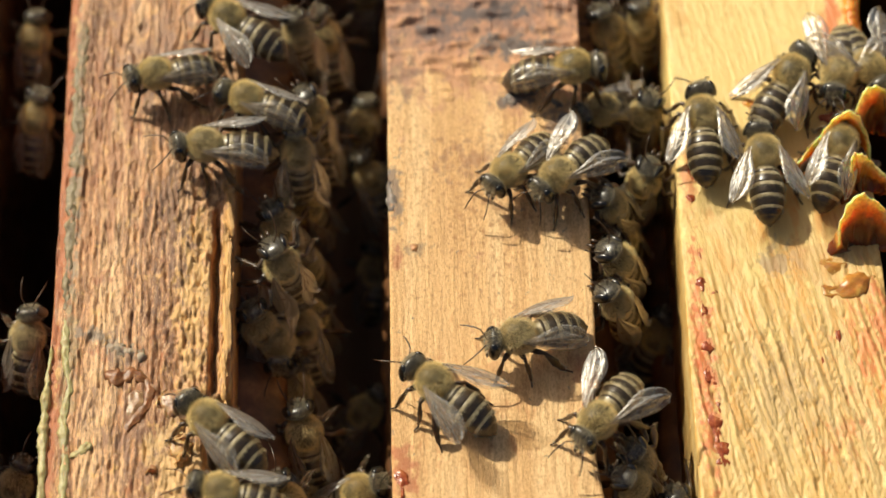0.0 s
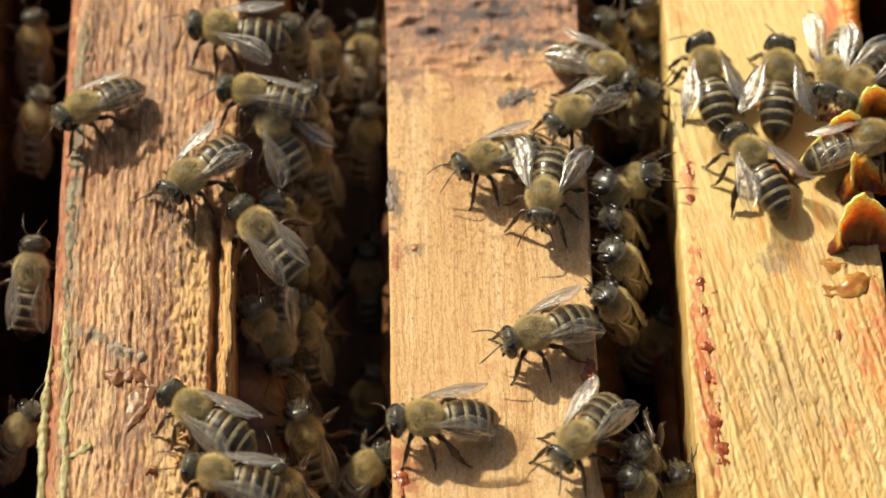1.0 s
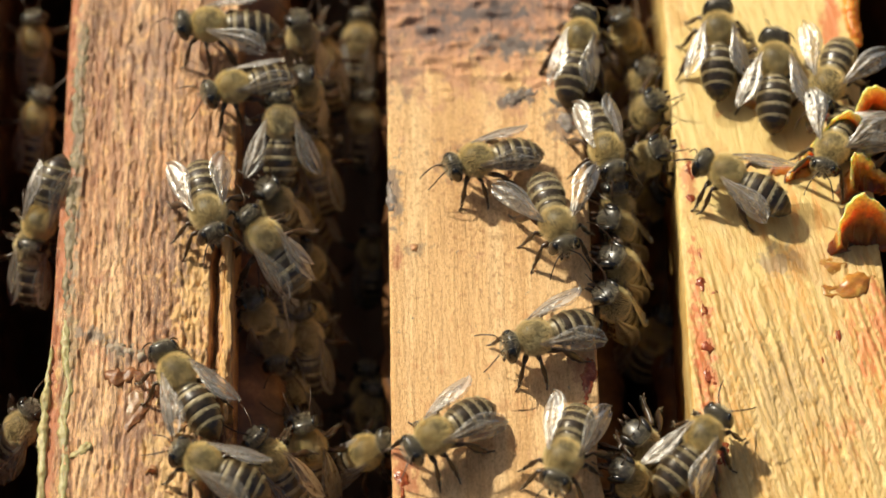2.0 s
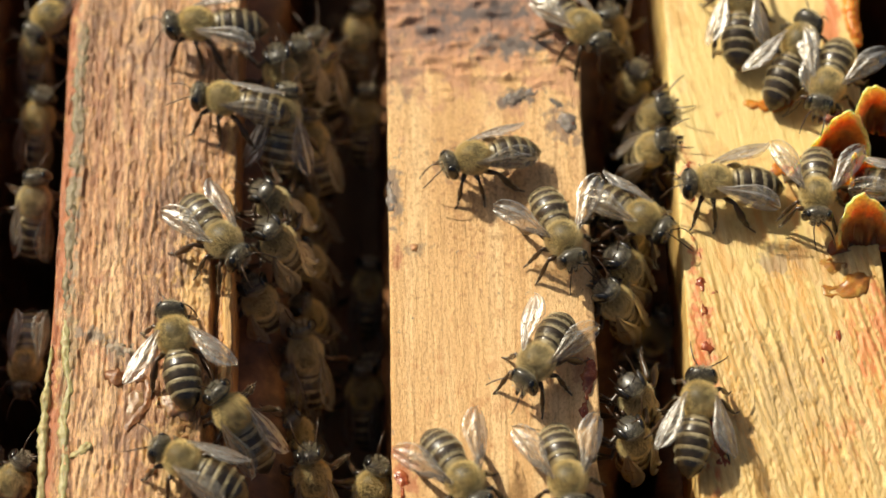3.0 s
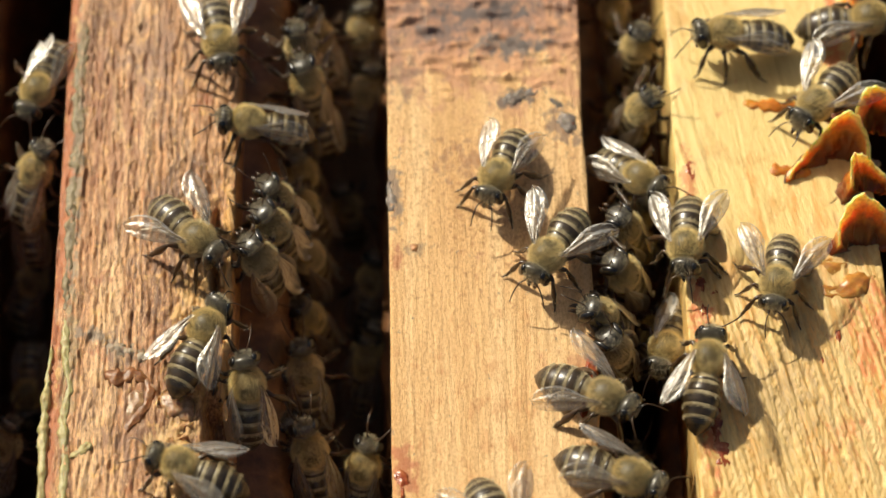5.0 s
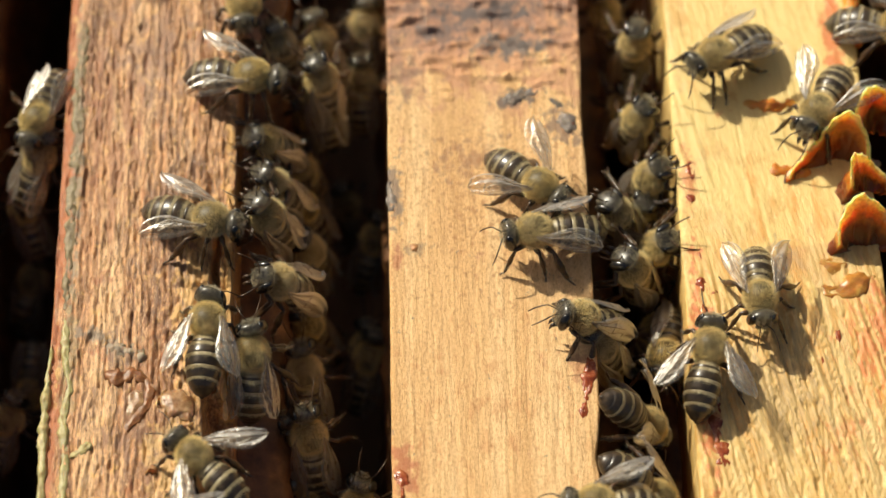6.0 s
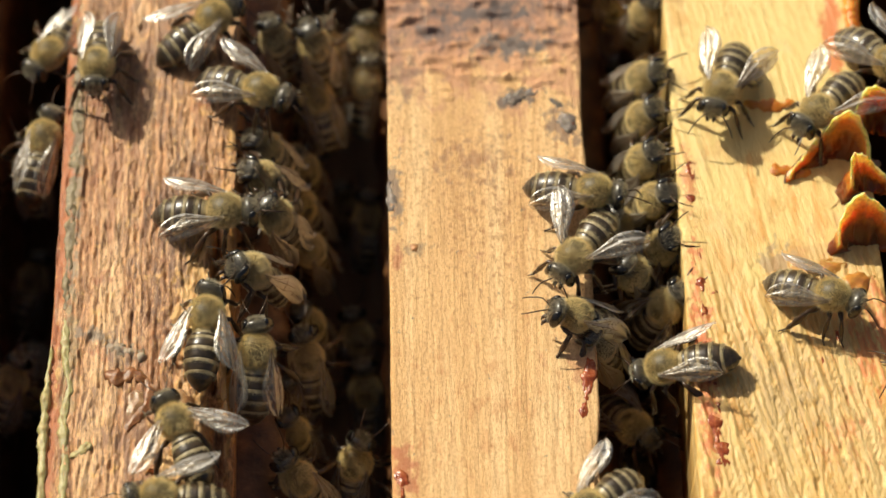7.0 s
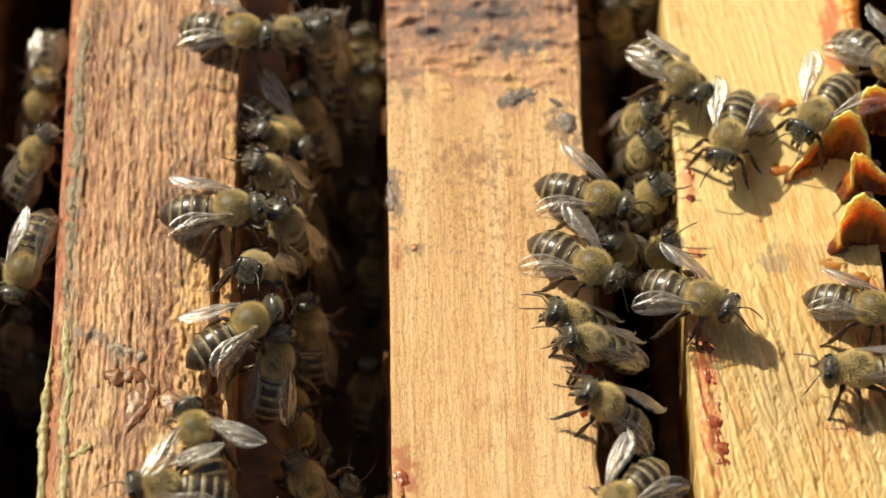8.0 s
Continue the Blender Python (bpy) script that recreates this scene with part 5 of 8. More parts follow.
    walk(bee_l6, [
        (0.00, pose(-0.02090, 0.00988, -0.00659, -18.9, -67.2, 137.6)),
        (1.70, pose(-0.02127, 0.01171, -0.00561, -20.9, -66.1, 145.0)),
        (2.80, pose(-0.02219, 0.01012, -0.00267, -23.8, -62.1, 161.5)),
        (3.50, pose(-0.02215, 0.00891, -0.00262, -23.2, -64.5, 154.7)),
        (4.00, pose(-0.02216, 0.00941, -0.00264, -23.5, -63.8, 157.2)),
        (4.50, pose(-0.02169, 0.01023, -0.00262, -23.0, -64.8, 153.4)),
        (4.70, pose(-0.02150, 0.01023, -0.00261, -22.9, -65.0, 153.0)),
        (5.80, pose(-0.02198, 0.01287, -0.00468, -23.2, -61.7, 160.6)),
        (6.50, pose(-0.02352, 0.01280, -0.00275, -23.6, -56.9, 173.5)),
        (7.00, pose(-0.02386, 0.01174, -0.00281, -22.6, -52.7, -178.4)),
        (7.50, pose(-0.02410, 0.01294, -0.00279, -22.8, -53.4, -179.8)),
        (8.00, pose(-0.02328, 0.01298, -0.00278, -23.2, -55.3, 176.4)),
    ])
    walk(bee_l7, [
        (0.00, pose(-0.02299, -0.00190, -0.00961, -16.2, -67.2, 130.6)),
        (2.80, pose(-0.02298, 0.00056, -0.00860, -16.5, -67.5, 131.1)),
        (4.00, pose(-0.02286, 0.00267, -0.00558, -17.3, -68.4, 132.3)),
        (4.50, pose(-0.02343, 0.00176, -0.00160, -22.7, -66.0, 150.5)),
        (4.70, pose(-0.02317, 0.00328, -0.00153, -18.3, -69.6, 133.3)),
        (5.80, pose(-0.02295, -0.00274, -0.00256, -21.6, -48.7, -165.0)),
        (6.00, pose(-0.02200, -0.00340, -0.00249, -21.6, -48.7, -161.6)),
        (6.50, pose(-0.02454, -0.00542, 0.00049, 0.0, -50.0, -161.0)),
        (7.00, pose(-0.02454, -0.00542, 0.00049, 0.0, -50.0, -158.6)),
        (7.50, pose(-0.02485, -0.00556, 0.00049, 0.0, -50.0, -154.0)),
        (8.00, pose(-0.02249, -0.00690, 0.00049, 0.0, -50.0, -114.0)),
    ])
    walk(bee_l8, [
        (0.00, pose(-0.01938, -0.00606, -0.01358, 0.7, 9.2, -87.1)),
        (1.70, pose(-0.01924, -0.00606, -0.01358, 0.6, 9.2, -87.4)),
        (2.80, pose(-0.02100, -0.00280, -0.01948, 0.3, 10.9, -88.9)),
        (8.00, pose(-0.02122, -0.00295, -0.02344, 0.3, 11.5, -88.9)),
    ])
    walk(bee_l9, [
        (0.00, pose(-0.02620, -0.02314, 0.00000, 0.0, -0.0, 137.6)),
        (0.50, pose(-0.02713, -0.02295, 0.00000, 0.0, -0.0, 140.5)),
        (1.00, pose(-0.02791, -0.02175, 0.00000, 0.0, -0.0, 145.5)),
        (1.50, pose(-0.02936, -0.01982, 0.00000, 0.0, -0.0, 130.5)),
        (1.70, pose(-0.02946, -0.01896, 0.00000, 0.0, -0.0, 128.5)),
        (2.80, pose(-0.03046, -0.01330, 0.00000, 0.0, -0.0, 97.1)),
        (3.00, pose(-0.03007, -0.01272, 0.00000, 0.0, -0.0, 99.8)),
        (3.50, pose(-0.03060, -0.01246, 0.00000, 0.0, -0.0, 92.1)),
        (4.00, pose(-0.03068, -0.01316, 0.00000, 0.0, -0.0, 96.5)),
        (4.50, pose(-0.02720, -0.01189, 0.00000, 0.0, -0.0, 60.0)),
        (4.70, pose(-0.02651, -0.01208, 0.00000, 0.0, -0.0, 56.9)),
        (5.80, pose(-0.02672, -0.01089, 0.00000, 0.0, -0.0, 88.5)),
        (6.00, pose(-0.02646, -0.01105, 0.00000, 0.0, -0.0, 84.2)),
        (6.50, pose(-0.02648, -0.01062, 0.00000, 0.0, -0.0, 86.5)),
        (7.00, pose(-0.02654, -0.01026, 0.00000, 0.0, -0.0, 82.8)),
        (7.50, pose(-0.02474, -0.01070, 0.00000, 0.0, -0.0, 68.5)),
        (8.00, pose(-0.02163, -0.01119, 0.00000, 0.0, -0.0, 29.4)),
    ])
    flap(bee_l9, [(0.00, 13), (0.50, 14), (1.00, 15), (1.50, 16), (1.70, 17), (2.80, 38), (3.00, 40), (3.50, 38), (4.00, 34), (4.50, 22), (4.70, 22), (5.80, 22), (6.00, 22), (6.50, 22), (7.00, 22), (7.50, 22), (8.00, 22)])
    walk(bee_l10, [
        (0.00, pose(-0.02458, -0.03170, 0.00000, 0.0, -0.0, 166.7)),
        (0.50, pose(-0.02478, -0.02970, 0.00000, 0.0, -0.0, 157.8)),
        (1.00, pose(-0.02521, -0.02957, 0.00000, 0.0, -0.0, 166.3)),
        (1.50, pose(-0.02597, -0.02983, 0.00000, 0.0, -0.0, 159.0)),
        (1.70, pose(-0.02602, -0.02901, 0.00000, 0.0, -0.0, 157.8)),
        (2.80, pose(-0.02881, -0.02771, 0.00000, 0.0, -0.0, 150.4)),
        (3.00, pose(-0.02885, -0.02788, 0.00000, 0.0, -0.0, 152.8)),
        (3.50, pose(-0.02869, -0.02979, 0.00000, 0.0, -0.0, 163.7)),
        (4.00, pose(-0.02854, -0.02981, 0.00000, 0.0, -0.0, 164.2)),
        (4.50, pose(-0.02854, -0.02981, 0.00000, 0.0, -0.0, 164.2)),
        (4.70, pose(-0.02915, -0.02888, 0.00000, 0.0, -0.0, 162.4)),
        (5.80, pose(-0.02818, -0.02801, 0.00000, 0.0, -0.0, 145.4)),
        (6.00, pose(-0.02757, -0.02749, 0.00000, 0.0, -0.0, 136.3)),
        (6.50, pose(-0.02825, -0.02706, 0.00000, 0.0, -0.0, 134.7)),
        (7.00, pose(-0.02971, -0.02335, 0.00000, 0.0, -0.0, 114.3)),
        (7.50, pose(-0.02820, -0.02432, 0.00000, 0.0, -0.0, 104.8)),
        (8.00, pose(-0.02750, -0.02435, 0.00000, 0.0, -0.0, 106.5)),
    ])
    flap(bee_l10, [(0.00, 13), (0.50, 13), (1.00, 13), (1.50, 14), (1.70, 14), (2.80, 14), (3.00, 14), (3.50, 14), (4.00, 15), (4.50, 15), (4.70, 15), (5.80, 50), (6.00, 50), (6.50, 50), (7.00, 50), (7.50, 50), (8.00, 50)])
    walk(bee_l11, [
        (0.00, pose(-0.01900, -0.02482, -0.01135, -8.2, -43.1, 120.5)),
        (1.70, pose(-0.02016, -0.02221, -0.00935, -10.4, -42.3, 129.6)),
        (2.80, pose(-0.02400, -0.01952, -0.00211, -9.8, -15.0, 134.1)),
        (3.00, pose(-0.02468, -0.01885, -0.00239, -9.9, -32.6, 131.2)),
        (3.50, pose(-0.02488, -0.01898, -0.00241, -8.3, -32.8, 123.6)),
        (4.00, pose(-0.02418, -0.01735, -0.00231, -7.2, -46.5, 115.6)),
        (4.50, pose(-0.02308, -0.01512, -0.00241, -2.5, -40.2, 99.1)),
        (4.70, pose(-0.02282, -0.01483, -0.00237, -1.9, -43.8, 96.8)),
        (5.80, pose(-0.02115, -0.01318, -0.00194, 0.1, -32.5, 89.5)),
        (6.00, pose(-0.02162, -0.01173, -0.00194, 0.1, -32.4, 89.5)),
        (6.50, pose(-0.02086, -0.01215, -0.00176, 1.3, -18.8, 84.8)),
        (7.00, pose(-0.02104, -0.01182, -0.00190, 0.5, -27.2, 87.8)),
        (7.50, pose(-0.02021, -0.00973, -0.00188, -0.1, -43.4, 90.4)),
        (8.00, pose(-0.01862, -0.01147, -0.00293, 3.6, -37.9, 76.5)),
    ])
    walk(bee_l12, [
        (0.00, pose(-0.01686, -0.01474, -0.01383, -4.8, -45.9, 106.8)),
        (1.70, pose(-0.01654, -0.01546, -0.01383, -4.3, -46.0, 105.0)),
        (2.80, pose(-0.01557, -0.02043, -0.01384, -2.3, -46.1, 98.1)),
        (4.00, pose(-0.01647, -0.02041, -0.01384, -6.9, -45.1, 114.7)),
        (5.80, pose(-0.01592, -0.01477, -0.01383, -2.2, -46.3, 97.7)),
        (7.00, pose(-0.01828, -0.02109, -0.01384, -11.3, -42.2, 133.6)),
        (8.00, pose(-0.01706, -0.02110, -0.01384, -9.2, -43.8, 124.3)),
    ])
    walk(bee_l13, [
        (0.00, pose(-0.03084, -0.04352, 0.00000, 0.0, -0.0, 178.7)),
        (5.80, pose(-0.03101, -0.03771, 0.00000, 0.0, -0.0, 179.0)),
        (6.50, pose(-0.03021, -0.03369, 0.00000, 0.0, 0.0, -179.1)),
        (7.00, pose(-0.03116, -0.03238, 0.00000, 0.0, 0.0, -177.7)),
        (7.50, pose(-0.03082, -0.03158, 0.00000, 0.0, 0.0, -177.6)),
        (8.00, pose(-0.03089, -0.03112, 0.00000, 0.0, 0.0, -178.9)),
    ])
    walk(bee_l14, [
        (0.00, pose(-0.02517, 0.03017, 0.00000, 0.0, -0.0, 144.2)),
        (0.50, pose(-0.02651, 0.02926, 0.00000, 0.0, -0.0, 169.6)),
        (1.00, pose(-0.02594, 0.02850, 0.00000, 0.0, -0.0, 171.6)),
        (1.50, pose(-0.02567, 0.02932, 0.00000, 0.0, -0.0, 169.6)),
        (1.70, pose(-0.02654, 0.02912, 0.00000, 0.0, -0.0, 174.5)),
        (2.80, pose(-0.02816, 0.02892, 0.00000, 0.0, 0.0, -175.6)),
        (3.00, pose(-0.02877, 0.02911, 0.00000, 0.0, 0.0, -177.0)),
        (3.50, pose(-0.02747, 0.02825, 0.00000, 0.0, -0.0, 173.6)),
        (4.00, pose(-0.02645, 0.02961, 0.00000, 0.0, -0.0, 164.9)),
        (4.50, pose(-0.02645, 0.02936, 0.00000, 0.0, 0.0, -153.1)),
        (4.70, pose(-0.02645, 0.02806, 0.00000, 0.0, 0.0, -115.9)),
        (5.25, pose(-0.02516, 0.02495, 0.00000, 0.0, 0.0, -69.6)),
        (5.80, pose(-0.02386, 0.02184, 0.00000, 0.0, 0.0, -23.3)),
        (6.00, pose(-0.02195, 0.02164, 0.00000, 0.0, 0.0, -12.9)),
        (6.50, pose(-0.02194, 0.02094, 0.00000, 0.0, 0.0, -19.9)),
        (7.00, pose(-0.02094, 0.01955, 0.00000, 0.0, 0.0, -24.1)),
        (7.50, pose(-0.01922, 0.02254, -0.00581, 12.0, 3.6, -30.9)),
        (8.00, pose(-0.01850, 0.01990, -0.00862, 10.7, 7.3, -40.4)),
    ])
    walk(bee_l15, [
        (0.00, pose(-0.01709, 0.02387, -0.00357, -18.8, -67.8, 137.0)),
        (0.50, pose(-0.01708, 0.02404, -0.00357, -18.5, -68.1, 135.9)),
        (1.00, pose(-0.01618, 0.02482, -0.00352, -9.5, -71.2, 111.2)),
        (1.70, pose(-0.01582, 0.02644, -0.00352, -8.1, -71.4, 107.8)),
        (2.80, pose(-0.02110, 0.02889, -0.00254, -17.3, -69.7, 131.0)),
        (3.00, pose(-0.01966, 0.02953, -0.00250, -8.8, -71.9, 109.5)),
        (3.50, pose(-0.02135, 0.02825, -0.00152, -16.7, -70.5, 128.4)),
        (4.00, pose(-0.01968, 0.02783, -0.00252, -15.6, -70.3, 126.2)),
        (4.50, pose(-0.01918, 0.02778, -0.00358, -19.7, -67.4, 139.8)),
        (4.70, pose(-0.01840, 0.02869, -0.00354, -15.7, -69.7, 126.9)),
        (5.80, pose(-0.01456, 0.02817, -0.00353, -11.2, -70.8, 115.7)),
        (6.00, pose(-0.01572, 0.02876, -0.00356, -17.1, -68.8, 131.3)),
        (6.50, pose(-0.01537, 0.03288, -0.00356, -16.3, -69.2, 128.9)),
        (7.00, pose(-0.01640, 0.03374, -0.00356, -16.2, -69.3, 128.2)),
        (7.50, pose(-0.01492, 0.03461, -0.00353, -11.5, -70.9, 115.9)),
        (8.00, pose(-0.01493, 0.03461, -0.00353, -11.7, -70.8, 116.5)),
    ])
    walk(bee_l16, [
        (0.00, pose(-0.01833, 0.03544, -0.00354, -16.3, -69.5, 128.4)),
        (1.00, pose(-0.01834, 0.03451, -0.00353, -11.7, -71.0, 116.5)),
        (1.70, pose(-0.01767, 0.03551, -0.00353, -11.5, -71.0, 116.1)),
        (2.80, pose(-0.01685, 0.03204, -0.00351, -7.3, -71.6, 106.0)),
        (3.50, pose(-0.01776, 0.03062, -0.00356, -16.8, -69.1, 130.3)),
        (4.00, pose(-0.01771, 0.03066, -0.00354, -15.2, -69.9, 125.7)),
        (4.70, pose(-0.01768, 0.03383, -0.00353, -12.8, -70.6, 119.2)),
        (5.80, pose(-0.01972, 0.03305, -0.00353, -12.7, -70.8, 118.8)),
        (6.00, pose(-0.02052, 0.03383, -0.00354, -16.8, -69.4, 130.0)),
        (6.50, pose(-0.02053, 0.03466, -0.00354, -16.8, -69.4, 130.1)),
        (7.50, pose(-0.02205, 0.03361, -0.00363, -22.1, -64.4, 151.4)),
        (8.00, pose(-0.01899, 0.03168, -0.00442, -14.0, -11.0, -165.4)),
    ])
    walk(bee_l17, [
        (0.00, pose(-0.02323, 0.06470, -0.00100, 0.0, 0.0, -95.9)),
        (4.70, pose(-0.02299, 0.04542, -0.00100, 0.0, 0.0, -97.6)),
        (5.80, pose(-0.02337, 0.03309, -0.00100, 0.0, 0.0, -104.6)),
        (6.00, pose(-0.02321, 0.03261, -0.00100, 0.0, 0.0, -91.7)),
        (6.50, pose(-0.02564, 0.03099, -0.00100, 0.0, 0.0, -89.4)),
        (6.75, pose(-0.02625, 0.03083, -0.00100, 0.0, 0.0, -25.2)),
        (7.00, pose(-0.02685, 0.03067, -0.00100, 0.0, -0.0, 39.0)),
        (7.50, pose(-0.02507, 0.02873, -0.00100, 0.0, 0.0, -8.4)),
        (8.00, pose(-0.02327, 0.02866, -0.00100, 0.0, 0.0, -14.8)),
    ])
    walk(bee_m1, [
        (0.00, pose(-0.00900, 0.03003, -0.01889, 3.4, -42.3, 77.6)),
        (0.50, pose(-0.00963, 0.03663, -0.01889, 1.8, -42.6, 83.3)),
        (1.00, pose(-0.00932, 0.03872, -0.01868, 2.6, -15.8, 79.2)),
        (1.50, pose(-0.00906, 0.03901, -0.01871, 1.2, -16.7, 85.1)),
        (1.70, pose(-0.00978, 0.03965, -0.01871, 1.2, -16.8, 85.0)),
        (2.80, pose(-0.00962, 0.04429, -0.01889, 2.7, -42.2, 80.3)),
        (3.50, pose(-0.00957, 0.04430, -0.01889, 0.7, -42.7, 87.6)),
        (4.50, pose(-0.00957, 0.04342, -0.01889, 0.7, -42.7, 87.6)),
        (5.80, pose(-0.00890, 0.04603, -0.01889, 3.0, -42.1, 79.0)),
        (6.50, pose(-0.00892, 0.04163, -0.01889, 3.0, -42.2, 79.0)),
        (7.00, pose(-0.00892, 0.04251, -0.01889, 3.0, -42.2, 79.0)),
        (8.00, pose(-0.00953, 0.04080, -0.01889, -1.5, -42.8, 95.6)),
    ])
    walk(bee_m2, [
        (0.00, pose(-0.00943, 0.02253, -0.01989, -8.0, -40.1, 120.3)),
        (0.50, pose(-0.01014, 0.02840, -0.01989, -7.2, -40.6, 117.1)),
        (1.00, pose(-0.00861, 0.02752, -0.01688, 3.9, -43.0, 75.9)),
        (1.70, pose(-0.00928, 0.02985, -0.01788, 2.0, -43.1, 82.7)),
        (2.80, pose(-0.00899, 0.03278, -0.01989, 2.8, -42.1, 79.9)),
        (3.50, pose(-0.00901, 0.03107, -0.01989, 3.0, -42.1, 79.1)),
        (4.00, pose(-0.00842, 0.03229, -0.01990, 6.4, -40.3, 65.9)),
        (4.50, pose(-0.00844, 0.03356, -0.01990, 7.0, -39.8, 63.4)),
        (4.70, pose(-0.00841, 0.03442, -0.01990, 6.5, -40.1, 65.4)),
        (5.80, pose(-0.00905, 0.03704, -0.01990, 5.1, -40.9, 70.9)),
        (6.00, pose(-0.00963, 0.03710, -0.01989, 0.7, -42.4, 87.6)),
        (7.00, pose(-0.00856, 0.03447, -0.01588, 4.6, -42.9, 73.1)),
        (8.00, pose(-0.00888, 0.03322, -0.01587, 3.2, -43.5, 78.3)),
    ])
    walk(bee_m3, [
        (0.00, pose(-0.00841, 0.01580, -0.03090, 0.6, -42.1, 87.8)),
        (0.50, pose(-0.00841, 0.01700, -0.03090, 0.6, -42.1, 87.8)),
        (1.00, pose(-0.00817, 0.01697, -0.03090, 4.1, -41.2, 74.9)),
        (1.70, pose(-0.00840, 0.01837, -0.03090, 0.6, -42.1, 87.8)),
        (2.80, pose(-0.00906, 0.01472, -0.02889, 0.6, -42.8, 87.7)),
        (3.50, pose(-0.00854, 0.00825, -0.03090, 3.2, -41.6, 78.2)),
        (4.00, pose(-0.00825, 0.00668, -0.03090, 4.4, -41.2, 73.6)),
        (4.50, pose(-0.00854, 0.00904, -0.03090, 3.2, -41.6, 78.2)),
        (5.80, pose(-0.00786, 0.02018, -0.03090, 5.6, -40.4, 68.9)),
        (6.50, pose(-0.00807, 0.02022, -0.03090, 1.8, -41.9, 83.5)),
        (7.00, pose(-0.00906, 0.02352, -0.03090, 0.6, -42.0, 87.7)),
        (8.00, pose(-0.00841, 0.01580, -0.03090, 0.6, -42.1, 87.8)),
    ])
    walk(bee_m4, [
        (0.00, pose(-0.00843, -0.00536, -0.02987, 12.0, -34.1, 38.9)),
        (0.50, pose(-0.00880, -0.00459, -0.02989, 10.3, -37.0, 48.6)),
        (1.00, pose(-0.00866, -0.00250, -0.02989, 5.2, -41.2, 70.6)),
        (1.70, pose(-0.00837, -0.00455, -0.02989, 6.1, -40.8, 67.3)),
        (2.80, pose(-0.00925, -0.00224, -0.02989, 2.7, -42.1, 80.0)),
        (3.50, pose(-0.00793, 0.00152, -0.02989, 4.7, -41.5, 72.6)),
        (4.00, pose(-0.00856, 0.00002, -0.02989, 2.9, -42.1, 79.2)),
        (4.50, pose(-0.00861, 0.00268, -0.02989, 4.9, -41.4, 71.8)),
        (5.80, pose(-0.00802, 0.00418, -0.02989, 7.3, -39.9, 62.1)),
        (6.50, pose(-0.00980, -0.00334, -0.02989, -1.8, -42.5, 96.6)),
        (7.00, pose(-0.00979, -0.00145, -0.02989, -2.0, -42.5, 97.2)),
        (8.00, pose(-0.00925, -0.00149, -0.02989, 3.0, -42.1, 79.2)),
    ])
    walk(bee_m5, [
        (0.00, pose(-0.00878, -0.02238, -0.01776, 14.7, -25.6, 13.4)),
        (0.50, pose(-0.00799, -0.02091, -0.01774, 14.8, -24.1, 9.8)),
        (1.00, pose(-0.00770, -0.01877, -0.01785, 13.1, -33.0, 31.9)),
        (1.50, pose(-0.00835, -0.01535, -0.01728, 13.1, -6.9, -24.5)),
        (1.70, pose(-0.00795, -0.01583, -0.01750, 14.3, -13.6, -10.7)),
        (2.80, pose(-0.00807, -0.02089, -0.01788, 7.3, -41.0, 62.5)),
        (3.50, pose(-0.00783, -0.01783, -0.01788, 4.8, -42.4, 72.2)),
        (4.00, pose(-0.00855, -0.01649, -0.01788, 2.7, -43.1, 80.4)),
        (4.50, pose(-0.00862, -0.01505, -0.01788, 5.4, -42.1, 70.1)),
        (5.80, pose(-0.00992, -0.02298, -0.01788, 3.4, -42.8, 77.6)),
        (7.00, pose(-0.00997, -0.01722, -0.01789, 6.0, -41.8, 68.0)),
        (8.00, pose(-0.01123, -0.02296, -0.01788, 3.8, -42.6, 76.0)),
    ])
    walk(bee_m6, [
        (0.00, pose(-0.00953, 0.05850, -0.03091, -1.7, -41.0, 96.4)),
        (1.70, pose(-0.00920, 0.00016, -0.03090, 0.6, -42.2, 87.7)),
        (2.80, pose(-0.00983, -0.00233, -0.02889, 0.7, -42.8, 87.6)),
        (4.70, pose(-0.00926, 0.00168, -0.03090, 3.1, -41.7, 78.7)),
        (6.00, pose(-0.00924, 0.00476, -0.03090, 2.8, -41.8, 79.6)),
        (7.00, pose(-0.01109, 0.00638, -0.03089, -3.7, -41.9, 103.7)),
        (8.00, pose(-0.00968, 0.02559, -0.03090, -1.9, -41.9, 97.0)),
    ])
